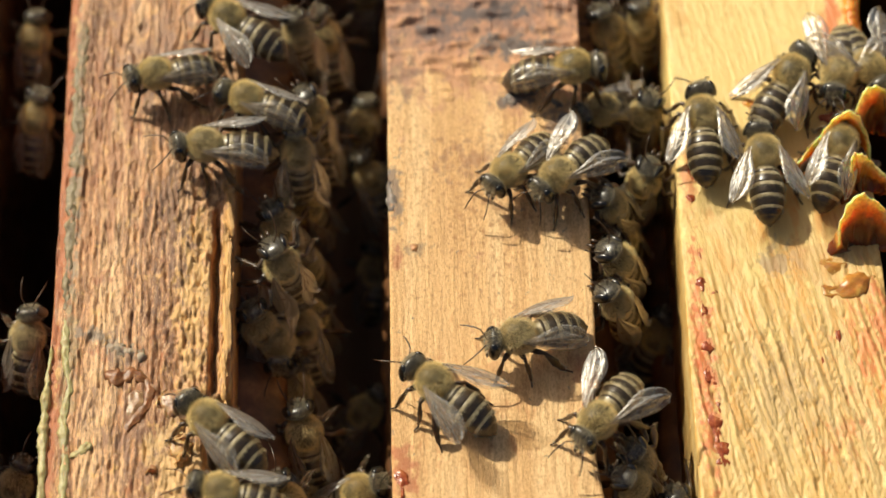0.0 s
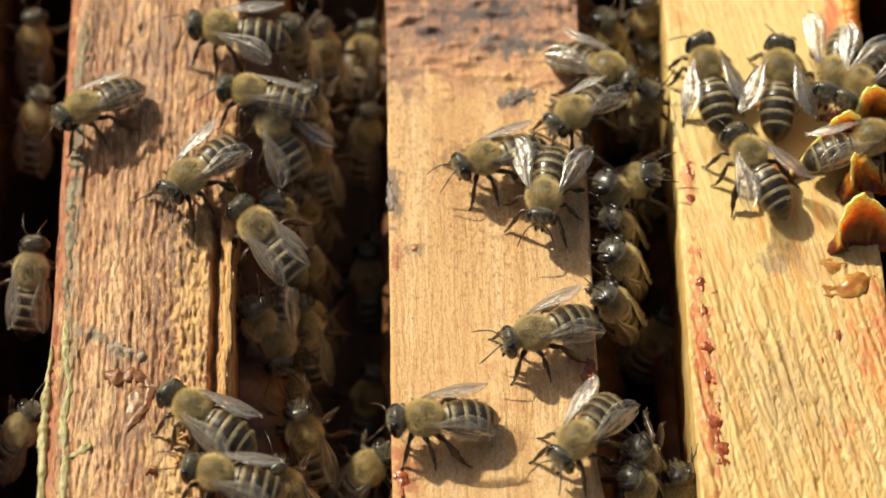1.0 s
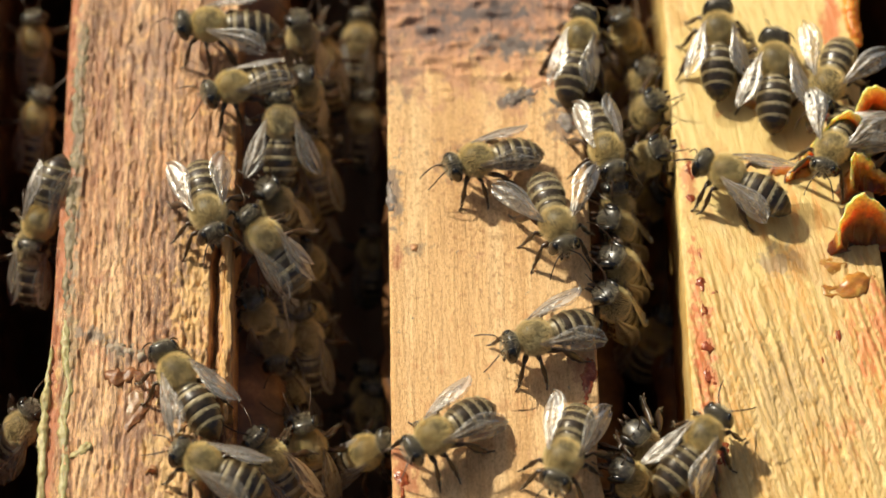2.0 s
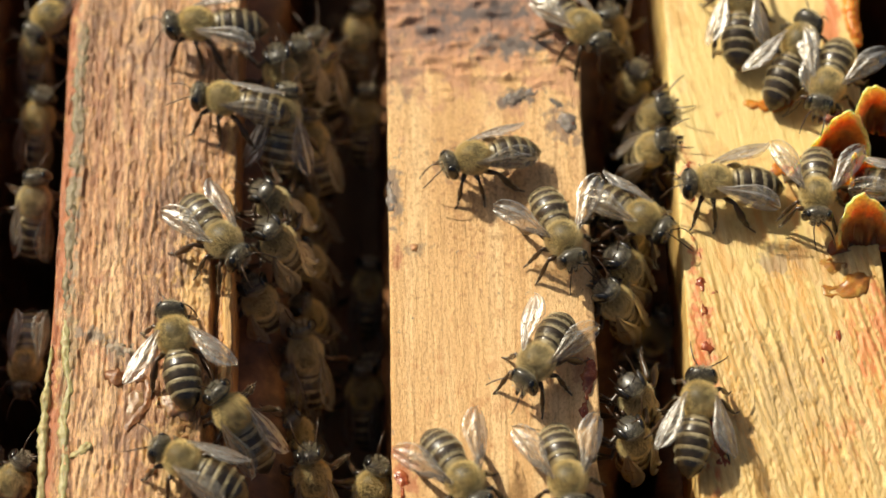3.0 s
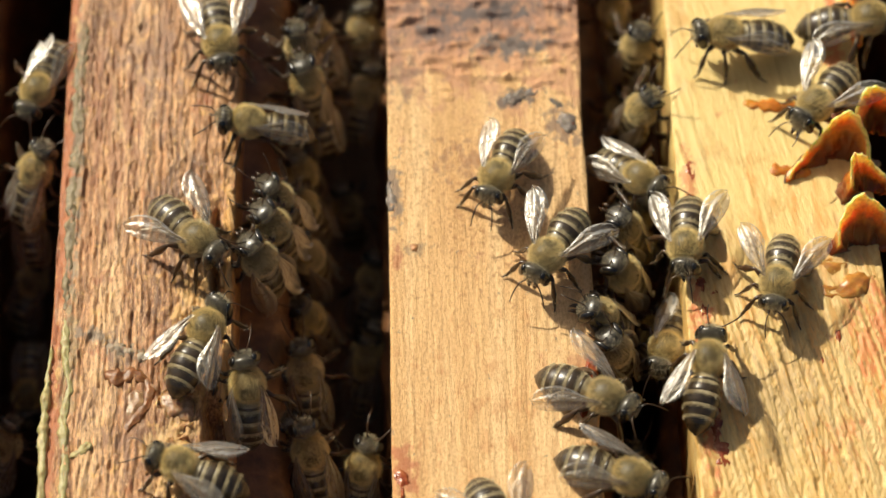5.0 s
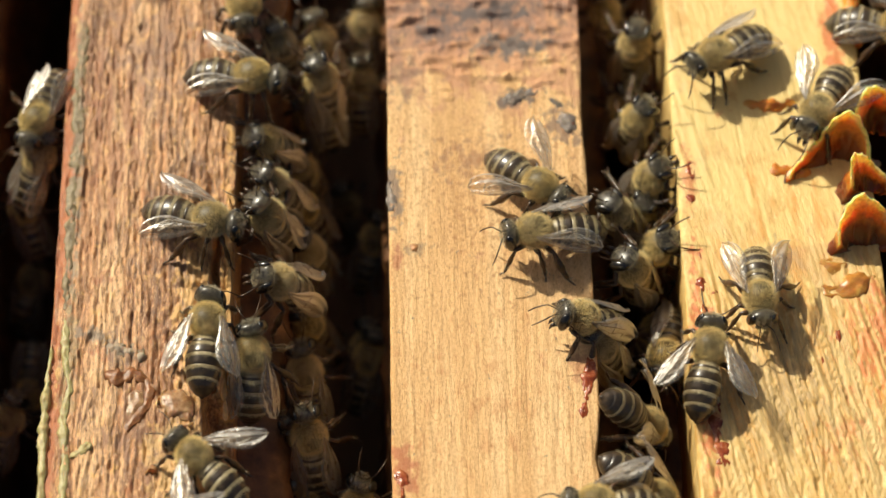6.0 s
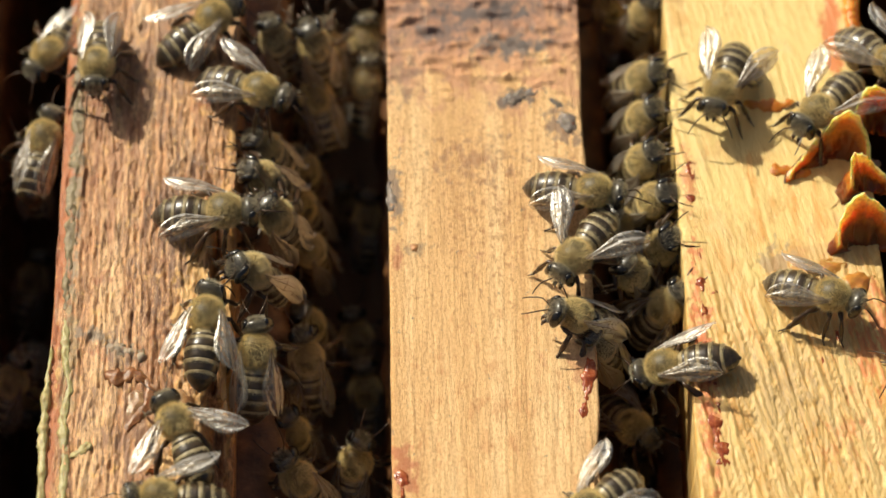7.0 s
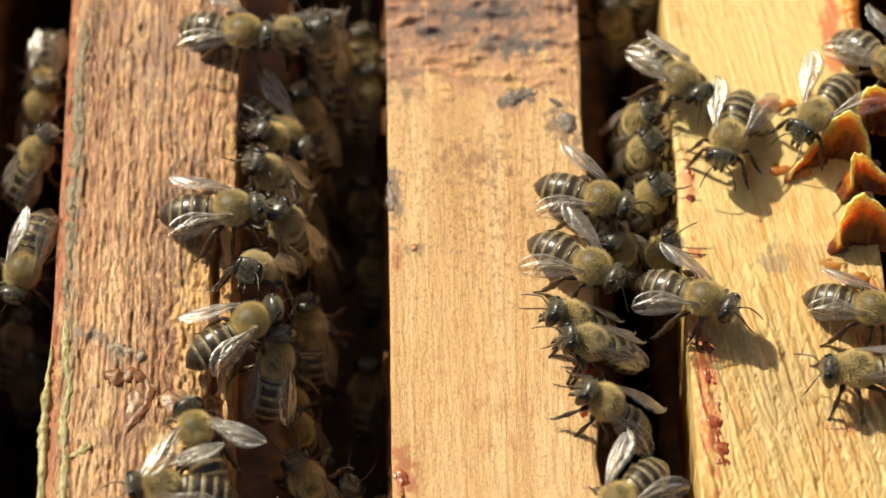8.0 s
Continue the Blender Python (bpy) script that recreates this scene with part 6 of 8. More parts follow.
    walk(bee_c1, [
        (0.00, pose(-0.00140, -0.01919, 0.00000, 0.0, -0.0, 141.5)),
        (0.10, pose(-0.00146, -0.01970, 0.00000, 0.0, -0.0, 157.0)),
        (0.20, pose(-0.00199, -0.02106, 0.00000, 0.0, -0.0, 168.5)),
        (0.30, pose(-0.00266, -0.02196, 0.00000, 0.0, -0.0, 174.3)),
        (0.40, pose(-0.00308, -0.02267, 0.00000, 0.0, -0.0, 178.8)),
        (0.60, pose(-0.00302, -0.02320, 0.00000, 0.0, 0.0, -173.4)),
        (1.00, pose(-0.00257, -0.02356, 0.00000, 0.0, 0.0, -174.0)),
        (1.50, pose(-0.00197, -0.02409, 0.00000, 0.0, 0.0, -168.3)),
        (1.70, pose(-0.00220, -0.02441, 0.00000, 0.0, 0.0, -165.7)),
        (2.25, pose(-0.00010, -0.02773, 0.00000, 0.0, 0.0, -114.4)),
        (2.80, pose(0.00200, -0.03105, 0.00000, 0.0, 0.0, -63.2)),
        (3.00, pose(0.00180, -0.03128, 0.00000, 0.0, 0.0, -62.1)),
        (3.50, pose(0.00479, -0.03198, 0.00000, 0.0, 0.0, -30.3)),
        (4.00, pose(0.00557, -0.03390, 0.00000, 0.0, 0.0, -55.0)),
        (4.50, pose(0.00586, -0.03501, 0.00000, 0.0, 0.0, -63.0)),
        (4.70, pose(0.00573, -0.03589, 0.00000, 0.0, 0.0, -67.6)),
        (5.80, pose(0.00573, -0.04225, 0.00000, 0.0, 0.0, -72.4)),
        (8.00, pose(0.00564, -0.04478, 0.00000, 0.0, 0.0, -72.3)),
    ])
    flap(bee_c1, [(0.00, 24), (0.10, 22), (0.20, 20), (0.30, 18), (0.40, 16), (0.60, 14), (1.00, 14), (1.50, 14), (1.70, 14), (2.25, 22), (2.80, 30), (3.00, 30), (3.50, 30), (4.00, 30), (4.50, 30), (4.70, 30), (5.80, 30), (8.00, 30)])
    walk(bee_c2, [
        (0.00, pose(0.00809, -0.01369, 0.00000, 0.0, 0.0, -163.6)),
        (0.50, pose(0.00942, -0.01333, 0.00000, 0.0, 0.0, -158.5)),
        (1.00, pose(0.00973, -0.01328, 0.00000, 0.0, 0.0, -157.0)),
        (1.50, pose(0.00977, -0.01354, 0.00000, 0.0, 0.0, -157.8)),
        (1.70, pose(0.00982, -0.01358, 0.00000, 0.0, 0.0, -158.6)),
        (2.80, pose(0.00982, -0.01625, 0.00000, 0.0, 0.0, -133.8)),
        (3.00, pose(0.00996, -0.01694, 0.00000, 0.0, 0.0, -120.6)),
        (3.50, pose(0.00940, -0.01813, 0.00000, 0.0, 0.0, -114.4)),
        (4.00, pose(0.00950, -0.01977, 0.00000, 0.0, 0.0, -106.0)),
        (4.50, pose(0.01446, -0.01921, 0.00000, 0.0, 0.0, -38.6)),
        (4.70, pose(0.01602, -0.02077, 0.00000, 0.0, 0.0, -31.6)),
        (5.80, pose(0.01833, -0.02036, -0.00504, -0.0, 53.8, -19.6)),
        (6.00, pose(0.01892, -0.02038, -0.00583, 0.0, 69.6, -7.0)),
        (6.25, pose(0.02083, -0.01812, -0.01227, -3.0, 24.1, -29.0)),
        (6.50, pose(0.02273, -0.01586, -0.01871, 10.7, -19.4, -48.1)),
        (8.00, pose(0.02280, -0.01238, -0.02866, 10.4, -17.3, -48.7)),
    ])
    flap(bee_c2, [(0.00, 12), (0.50, 13), (1.00, 15), (1.50, 16), (1.70, 17), (2.80, 20), (3.00, 21), (3.50, 22), (4.00, 28), (4.50, 32), (4.70, 31), (5.80, 28), (6.00, 27), (6.25, 26), (6.50, 25), (8.00, 20)])
    walk(bee_c3, [
        (0.00, pose(0.01635, -0.02429, 0.00000, 0.0, 0.0, -126.9)),
        (0.50, pose(0.01464, -0.02646, 0.00000, 0.0, 0.0, -128.4)),
        (1.00, pose(0.01392, -0.02660, 0.00000, 0.0, 0.0, -128.5)),
        (1.50, pose(0.01234, -0.02691, 0.00000, 0.0, 0.0, -135.7)),
        (1.70, pose(0.01233, -0.02745, 0.00000, 0.0, 0.0, -126.3)),
        (2.80, pose(0.01286, -0.03155, 0.00000, 0.0, 0.0, -83.5)),
        (3.00, pose(0.01282, -0.03144, 0.00000, 0.0, 0.0, -81.0)),
        (3.50, pose(0.01286, -0.03025, 0.00000, 0.0, 0.0, -77.6)),
        (4.00, pose(0.01394, -0.02969, 0.00000, 0.0, 0.0, -63.1)),
        (4.50, pose(0.01754, -0.02970, 0.00000, 0.0, 0.0, -27.8)),
        (4.70, pose(0.01831, -0.03081, 0.00000, 0.0, 0.0, -24.7)),
        (5.80, pose(0.02007, -0.02914, -0.00508, -0.0, 54.5, -16.4)),
        (6.00, pose(0.02000, -0.02921, -0.00522, 0.0, 56.6, -22.4)),
        (6.50, pose(0.02018, -0.02199, -0.00559, 0.0, 63.4, 35.1)),
        (6.75, pose(0.02167, -0.01975, -0.01114, -12.6, 20.1, -13.3)),
        (7.00, pose(0.02315, -0.01751, -0.01669, 9.8, -18.2, -52.3)),
        (8.00, pose(0.02328, -0.01413, -0.02667, 10.4, -17.8, -49.0)),
    ])
    flap(bee_c3, [(0.00, 28), (0.50, 18), (1.00, 13), (1.70, 13), (2.80, 24), (3.50, 30), (4.00, 22), (4.70, 16), (8.00, 16)])
    walk(bee_c4, [
        (0.00, pose(0.00769, 0.00792, 0.00000, 0.0, 0.0, -133.6)),
        (0.50, pose(0.00620, 0.00927, 0.00000, 0.0, 0.0, -146.7)),
        (1.00, pose(0.00489, 0.00969, 0.00000, 0.0, 0.0, -157.2)),
        (1.50, pose(0.00426, 0.00947, 0.00000, 0.0, 0.0, -159.1)),
        (1.70, pose(0.00407, 0.00941, 0.00000, 0.0, 0.0, -160.2)),
        (2.80, pose(0.00396, 0.00972, 0.00000, 0.0, 0.0, -163.9)),
        (3.00, pose(0.00363, 0.00976, 0.00000, 0.0, 0.0, -161.9)),
        (3.50, pose(0.00392, 0.00949, 0.00000, 0.0, 0.0, -158.3)),
        (4.00, pose(0.00490, 0.00839, 0.00000, 0.0, 0.0, -141.8)),
        (4.50, pose(0.00517, 0.00871, 0.00000, 0.0, 0.0, -147.9)),
        (4.70, pose(0.00574, 0.00766, 0.00000, 0.0, 0.0, -132.8)),
        (5.80, pose(0.00909, 0.00660, 0.00000, 0.0, 0.0, -64.7)),
        (6.00, pose(0.01129, 0.00591, 0.00000, 0.0, 0.0, -40.3)),
        (6.50, pose(0.01524, 0.00571, 0.00000, 0.0, 0.0, -18.9)),
        (7.00, pose(0.01742, 0.00506, 0.00000, 0.0, 0.0, -11.0)),
        (7.50, pose(0.01781, 0.00405, 0.00000, 0.0, 0.0, -16.6)),
        (8.00, pose(0.01829, 0.00402, 0.00000, 0.0, 0.0, -21.4)),
    ])
    flap(bee_c4, [(0.00, 10), (0.50, 10), (1.00, 10), (1.50, 10), (1.70, 10), (2.80, 10), (3.00, 10), (3.50, 10), (4.00, 10), (4.50, 10), (4.70, 10), (5.80, 45), (6.00, 40), (6.50, 40), (7.00, 16), (7.50, 16), (8.00, 30)])
    walk(bee_c5, [
        (0.00, pose(0.01331, 0.00718, 0.00000, 0.0, 0.0, -135.9)),
        (0.50, pose(0.01094, 0.00583, 0.00000, 0.0, 0.0, -145.8)),
        (1.00, pose(0.01162, 0.00427, 0.00000, 0.0, 0.0, -100.8)),
        (1.50, pose(0.01361, 0.00212, 0.00000, 0.0, 0.0, -84.5)),
        (1.70, pose(0.01276, 0.00108, 0.00000, 0.0, 0.0, -83.0)),
        (2.80, pose(0.01431, -0.00015, 0.00000, 0.0, 0.0, -60.8)),
        (3.00, pose(0.01365, -0.00132, 0.00000, 0.0, 0.0, -72.7)),
        (3.50, pose(0.01260, -0.00180, 0.00000, 0.0, 0.0, -87.8)),
        (4.00, pose(0.01395, -0.00191, 0.00000, 0.0, 0.0, -82.5)),
        (4.50, pose(0.01183, -0.00423, 0.00000, 0.0, 0.0, -101.7)),
        (4.70, pose(0.01185, -0.00423, 0.00000, 0.0, 0.0, -106.4)),
        (5.25, pose(0.01144, -0.00202, 0.00000, 0.0, 0.0, -144.9)),
        (5.80, pose(0.01104, 0.00019, 0.00000, 0.0, -0.0, 176.6)),
        (6.00, pose(0.01037, -0.00023, 0.00000, 0.0, 0.0, -172.2)),
        (6.50, pose(0.01306, -0.00149, 0.00000, 0.0, 0.0, -151.9)),
        (7.00, pose(0.01471, -0.00368, 0.00000, 0.0, 0.0, -125.9)),
        (7.50, pose(0.01656, -0.00329, 0.00000, 0.0, 0.0, -85.6)),
        (8.00, pose(0.01675, -0.00496, 0.00000, 0.0, 0.0, -33.7)),
    ])
    flap(bee_c5, [(0.00, 25), (0.50, 25), (1.00, 25), (1.50, 30), (1.70, 35), (2.80, 42), (3.00, 42), (3.50, 42), (4.00, 42), (4.50, 38), (4.70, 38), (5.25, 27), (5.80, 16), (6.00, 16), (6.50, 16), (7.00, 40), (7.50, 35), (8.00, 30)])
    walk(bee_q, [
        (0.00, pose(0.01780, 0.02011, -0.00559, -13.2, -16.1, -150.6)),
        (0.50, pose(0.01415, 0.01730, -0.00100, 0.0, 0.0, -176.4)),
        (1.00, pose(0.01550, 0.01571, 0.00000, 0.0, 0.0, -141.2)),
        (1.50, pose(0.01876, 0.01139, 0.00000, 0.0, 0.0, -96.3)),
        (1.70, pose(0.01899, 0.01125, 0.00000, 0.0, 0.0, -87.5)),
        (2.80, pose(0.02170, 0.00438, -0.00100, 0.0, 0.0, -46.6)),
        (3.00, pose(0.02302, 0.00255, -0.00200, 0.0, 0.0, -38.9)),
        (3.50, pose(0.02434, -0.00022, -0.00200, 0.0, 0.0, -80.7)),
        (4.00, pose(0.02518, -0.00617, -0.00200, 0.0, 0.0, -70.0)),
        (4.50, pose(0.02574, -0.00947, -0.00842, 2.4, -7.8, -80.7)),
        (4.70, pose(0.02513, -0.01101, -0.00934, -5.7, -6.3, -112.6)),
        (5.80, pose(0.02461, -0.01056, -0.00821, -5.1, -3.0, -110.8)),
        (6.00, pose(0.02492, -0.01139, -0.01033, -4.3, -5.9, -106.8)),
        (6.50, pose(0.02578, -0.00807, -0.02029, -5.4, -5.0, -111.8)),
        (8.00, pose(0.02728, -0.00163, -0.03419, -5.9, -2.8, -113.9)),
    ])
    walk(bee_p, [
        (0.00, pose(0.01577, 0.02211, 0.00000, 0.0, 0.0, -0.6)),
        (0.50, pose(0.01723, 0.02259, 0.00000, 0.0, 0.0, -0.9)),
        (1.00, pose(0.01979, 0.02160, 0.00000, 0.0, 0.0, -34.7)),
        (1.50, pose(0.02204, 0.02637, -0.00828, 6.7, -5.0, -62.7)),
        (1.70, pose(0.02275, 0.02871, -0.01333, 7.9, -6.5, -57.6)),
        (2.80, pose(0.02459, 0.04274, -0.03414, 7.9, -2.1, -56.6)),
        (8.00, pose(0.02545, 0.04939, -0.04405, 8.1, -0.2, -55.5)),
    ])
    walk(bee_r, [
        (0.00, pose(0.01906, 0.03613, -0.00647, -15.9, -57.4, 140.0)),
        (0.50, pose(0.01901, 0.03523, -0.00649, -16.3, -56.3, 143.0)),
        (1.00, pose(0.01999, 0.03568, -0.00630, -8.8, -63.4, 113.8)),
        (1.50, pose(0.01931, 0.03584, -0.00631, -8.8, -63.0, 114.1)),
        (1.70, pose(0.01733, 0.02663, -0.00100, 0.0, -0.0, 122.4)),
        (2.07, pose(0.01683, 0.02685, -0.00067, 0.0, -0.0, 65.0)),
        (2.43, pose(0.01633, 0.02708, -0.00033, 0.0, -0.0, 7.6)),
        (2.80, pose(0.01583, 0.02730, 0.00000, 0.0, 0.0, -49.9)),
        (3.00, pose(0.01723, 0.02771, 0.00000, 0.0, 0.0, -51.1)),
        (3.50, pose(0.01871, 0.02548, -0.00100, 0.0, 0.0, -49.4)),
        (3.75, pose(0.01927, 0.02903, -0.00514, 25.7, -29.1, 3.8)),
        (4.00, pose(0.01982, 0.03258, -0.00927, 3.6, -64.5, 80.6)),
        (4.50, pose(0.02097, 0.04033, -0.02440, 3.3, -61.3, 80.7)),
        (8.00, pose(0.02221, 0.05015, -0.03952, 3.2, -58.1, 80.7)),
    ])
    walk(bee_r0, [
        (0.00, pose(0.02431, 0.03812, -0.00731, -9.2, -63.0, 115.3)),
        (1.00, pose(0.02504, 0.03895, -0.00731, -9.4, -63.0, 115.6)),
        (1.70, pose(0.02261, 0.03615, -0.00745, -14.8, -58.2, 135.6)),
        (2.80, pose(0.02082, 0.03736, -0.00731, -8.7, -63.3, 113.7)),
        (4.00, pose(0.01923, 0.03717, -0.00740, -13.7, -60.0, 130.3)),
        (4.50, pose(0.02239, 0.04436, -0.01229, -3.6, -64.0, 99.7)),
        (6.00, pose(0.01986, 0.04327, -0.01241, -12.4, -60.0, 126.5)),
        (7.00, pose(0.02067, 0.04420, -0.01237, -10.8, -61.2, 120.7)),
        (8.00, pose(0.02111, 0.04066, -0.01035, -10.1, -62.0, 118.2)),
    ])
    walk(bee_g1, [
        (0.00, pose(0.01664, 0.00786, -0.00318, -26.8, -59.3, -175.4)),
        (0.50, pose(0.01741, 0.00931, -0.00310, -28.6, -62.8, 179.6)),
        (1.00, pose(0.01700, 0.01007, -0.00312, -28.6, -62.5, -179.5)),
        (1.50, pose(0.01977, 0.01030, -0.00548, -30.8, -68.1, 169.9)),
        (2.15, pose(0.02008, 0.01040, -0.00545, -0.0, -54.3, 85.1)),
        (2.80, pose(0.02040, 0.01091, -0.00288, 37.3, -69.5, -6.2)),
        (2.90, pose(0.01886, 0.00980, -0.00544, 1.1, -54.7, 82.8)),
        (3.00, pose(0.01738, 0.00912, -0.00544, -31.5, -69.6, 167.9)),
        (3.50, pose(0.01732, 0.00372, -0.00309, -29.1, -63.7, 178.2)),
        (4.00, pose(0.01736, 0.00465, -0.00307, -29.3, -64.3, 177.4)),
        (4.50, pose(0.01711, 0.00488, -0.00315, -27.5, -60.9, -177.7)),
        (4.70, pose(0.01869, 0.00577, -0.00296, -31.3, -68.5, 170.4)),
        (5.80, pose(0.01741, 0.00606, -0.00304, -29.9, -65.1, 176.3)),
        (6.00, pose(0.01748, 0.00791, -0.00297, -31.5, -68.2, 171.6)),
        (6.50, pose(0.01893, 0.00957, -0.00852, -29.6, -66.5, 170.7)),
        (8.00, pose(0.01328, 0.00582, -0.00465, -27.5, -60.6, -176.8)),
    ])
    walk(bee_g2, [
        (0.00, pose(0.01819, 0.00703, -0.00862, -27.7, -62.1, 177.5)),
        (0.50, pose(0.01749, 0.00529, -0.00413, -28.1, -62.0, -180.0)),
        (1.00, pose(0.01748, 0.00600, -0.00407, -29.2, -64.1, 177.1)),
        (1.50, pose(0.01782, 0.00581, -0.00409, -28.9, -63.6, 177.9)),
        (1.70, pose(0.01740, 0.00537, -0.00420, -26.2, -58.4, -174.9)),
        (2.80, pose(0.01827, 0.00604, -0.00562, -28.0, -62.5, 178.5)),
        (3.50, pose(0.02026, 0.00780, -0.00953, -29.0, -66.3, 169.8)),
        (8.00, pose(0.02220, 0.01496, -0.02152, -26.7, -68.1, 157.8)),
    ])
    walk(bee_g3, [
        (0.00, pose(0.01693, 0.00100, -0.00311, -28.0, -62.8, 176.8)),
        (0.50, pose(0.01693, 0.00100, -0.00311, -28.0, -62.8, 176.8)),
        (1.00, pose(0.01719, 0.00102, -0.00308, -29.0, -63.9, 177.8)),
        (1.50, pose(0.01749, 0.00072, -0.00308, -29.1, -64.0, 177.5)),
        (1.70, pose(0.01715, -0.00011, -0.00312, -28.2, -62.2, -179.8)),
        (2.80, pose(0.01749, 0.00094, -0.00304, -29.8, -65.3, 175.5)),
        (3.00, pose(0.01779, 0.00031, -0.00306, -29.4, -64.8, 176.2)),
        (3.50, pose(0.01746, -0.00027, -0.00309, -28.8, -63.4, 178.3)),
        (4.00, pose(0.01708, -0.00059, -0.00296, -31.3, -68.5, 170.2)),
        (4.50, pose(0.01710, -0.00044, -0.00307, -29.4, -64.5, 176.8)),
        (4.70, pose(0.01710, -0.00061, -0.00307, -29.2, -64.1, 177.4)),
        (5.80, pose(0.01875, -0.00000, -0.00306, -29.5, -64.9, 175.7)),
        (6.50, pose(0.01811, 0.00030, -0.00306, -29.4, -64.8, 176.1)),
        (7.00, pose(0.01841, -0.00050, -0.00309, -28.9, -63.6, 177.7)),
        (7.50, pose(0.01912, 0.00094, -0.00303, -29.8, -65.9, 174.0)),
        (8.00, pose(0.01706, 0.00252, -0.00309, -29.2, -63.8, 178.1)),
    ])
    walk(bee_g4, [
        (0.00, pose(0.01680, -0.00432, -0.00314, -26.2, -62.5, 170.1)),
        (0.50, pose(0.01655, -0.00467, -0.00311, -27.8, -63.3, 174.2)),
        (1.00, pose(0.01636, -0.00466, -0.00311, -27.8, -63.3, 174.2)),
        (1.70, pose(0.01636, -0.00466, -0.00311, -27.8, -63.3, 174.2)),
        (2.80, pose(0.01689, -0.00421, -0.00317, -25.1, -61.5, 168.2)),
        (3.50, pose(0.01645, -0.00547, -0.00317, -25.8, -61.0, 172.6)),
        (4.00, pose(0.01654, -0.00863, -0.00323, -25.5, -56.8, -171.8)),
        (4.50, pose(0.01486, -0.00766, -0.00331, -23.0, -51.6, -163.6)),
        (4.70, pose(0.01500, -0.00713, -0.00322, -25.9, -57.4, -172.1)),
        (5.80, pose(0.01296, -0.01094, -0.00098, 0.0, -34.0, -168.8)),
        (6.00, pose(0.01322, -0.01097, -0.00098, 0.0, -34.0, -167.1)),
        (6.50, pose(0.01504, -0.00971, -0.00098, 0.0, -34.0, 168.1)),
        (7.00, pose(0.01237, -0.01057, -0.00098, 0.0, -34.0, -171.1)),
        (7.50, pose(0.01167, -0.01070, -0.00098, 0.0, -34.0, -174.8)),
        (8.00, pose(0.01211, -0.01058, -0.00098, 0.0, -34.0, 179.9)),
    ])
    walk(bee_g5, [
        (0.00, pose(0.01858, -0.02323, -0.00341, -30.1, -71.2, 159.7)),
        (0.50, pose(0.02018, -0.02246, -0.00465, -11.9, -52.1, 130.2)),
        (1.00, pose(0.01928, -0.02280, -0.00336, -29.9, -72.8, 155.4)),
        (1.70, pose(0.01927, -0.02218, -0.00340, -30.1, -71.6, 158.8)),
        (2.80, pose(0.01902, -0.01631, -0.00333, -30.5, -74.1, 153.7)),
        (3.00, pose(0.01907, -0.01504, -0.00333, -30.7, -73.9, 154.5)),
        (3.50, pose(0.01813, -0.01298, -0.00342, -30.8, -70.2, 164.5)),
        (4.00, pose(0.01691, -0.01161, -0.00356, -29.3, -64.8, 175.1)),
        (4.50, pose(0.01793, -0.01076, -0.00465, -12.9, -52.1, 134.0)),
        (4.70, pose(0.01735, -0.01012, -0.00337, -31.4, -72.2, 160.7)),
        (5.80, pose(0.01593, -0.00837, -0.00367, -22.1, -62.6, 154.4)),
        (6.00, pose(0.01533, -0.00890, -0.00369, -21.0, -62.0, 151.8)),
        (6.50, pose(0.01589, -0.00910, -0.00367, -22.0, -62.7, 154.2)),
        (7.00, pose(0.01476, -0.00921, -0.00364, -24.9, -63.0, 163.6)),
        (7.50, pose(0.01591, -0.01431, -0.00104, 0.0, -26.0, -172.6)),
        (8.00, pose(0.01426, -0.01393, -0.00104, 0.0, -26.0, -177.9)),
    ])
    walk(bee_g7, [
        (0.00, pose(0.01727, -0.02732, -0.00362, -28.1, -62.7, 177.9)),
        (0.50, pose(0.01708, -0.02747, -0.00362, -27.9, -62.3, 178.6)),
        (1.00, pose(0.01801, -0.02727, -0.00359, -28.4, -63.7, 175.6)),
        (1.70, pose(0.01708, -0.02730, -0.00361, -28.3, -63.0, 177.3)),
        (2.80, pose(0.01841, -0.02073, -0.00340, -27.5, -72.3, 150.9)),
        (3.00, pose(0.01897, -0.02034, -0.00339, -25.2, -73.1, 144.0)),
        (3.50, pose(0.01885, -0.02121, -0.00335, -27.3, -73.9, 147.3)),
        (4.00, pose(0.02162, -0.02144, -0.00756, -0.7, -57.2, 92.2)),
        (4.50, pose(0.02199, -0.01872, -0.01663, -3.4, -54.7, 100.6)),
        (8.00, pose(0.02357, -0.00976, -0.03339, -6.6, -75.1, 103.4)),
    ])
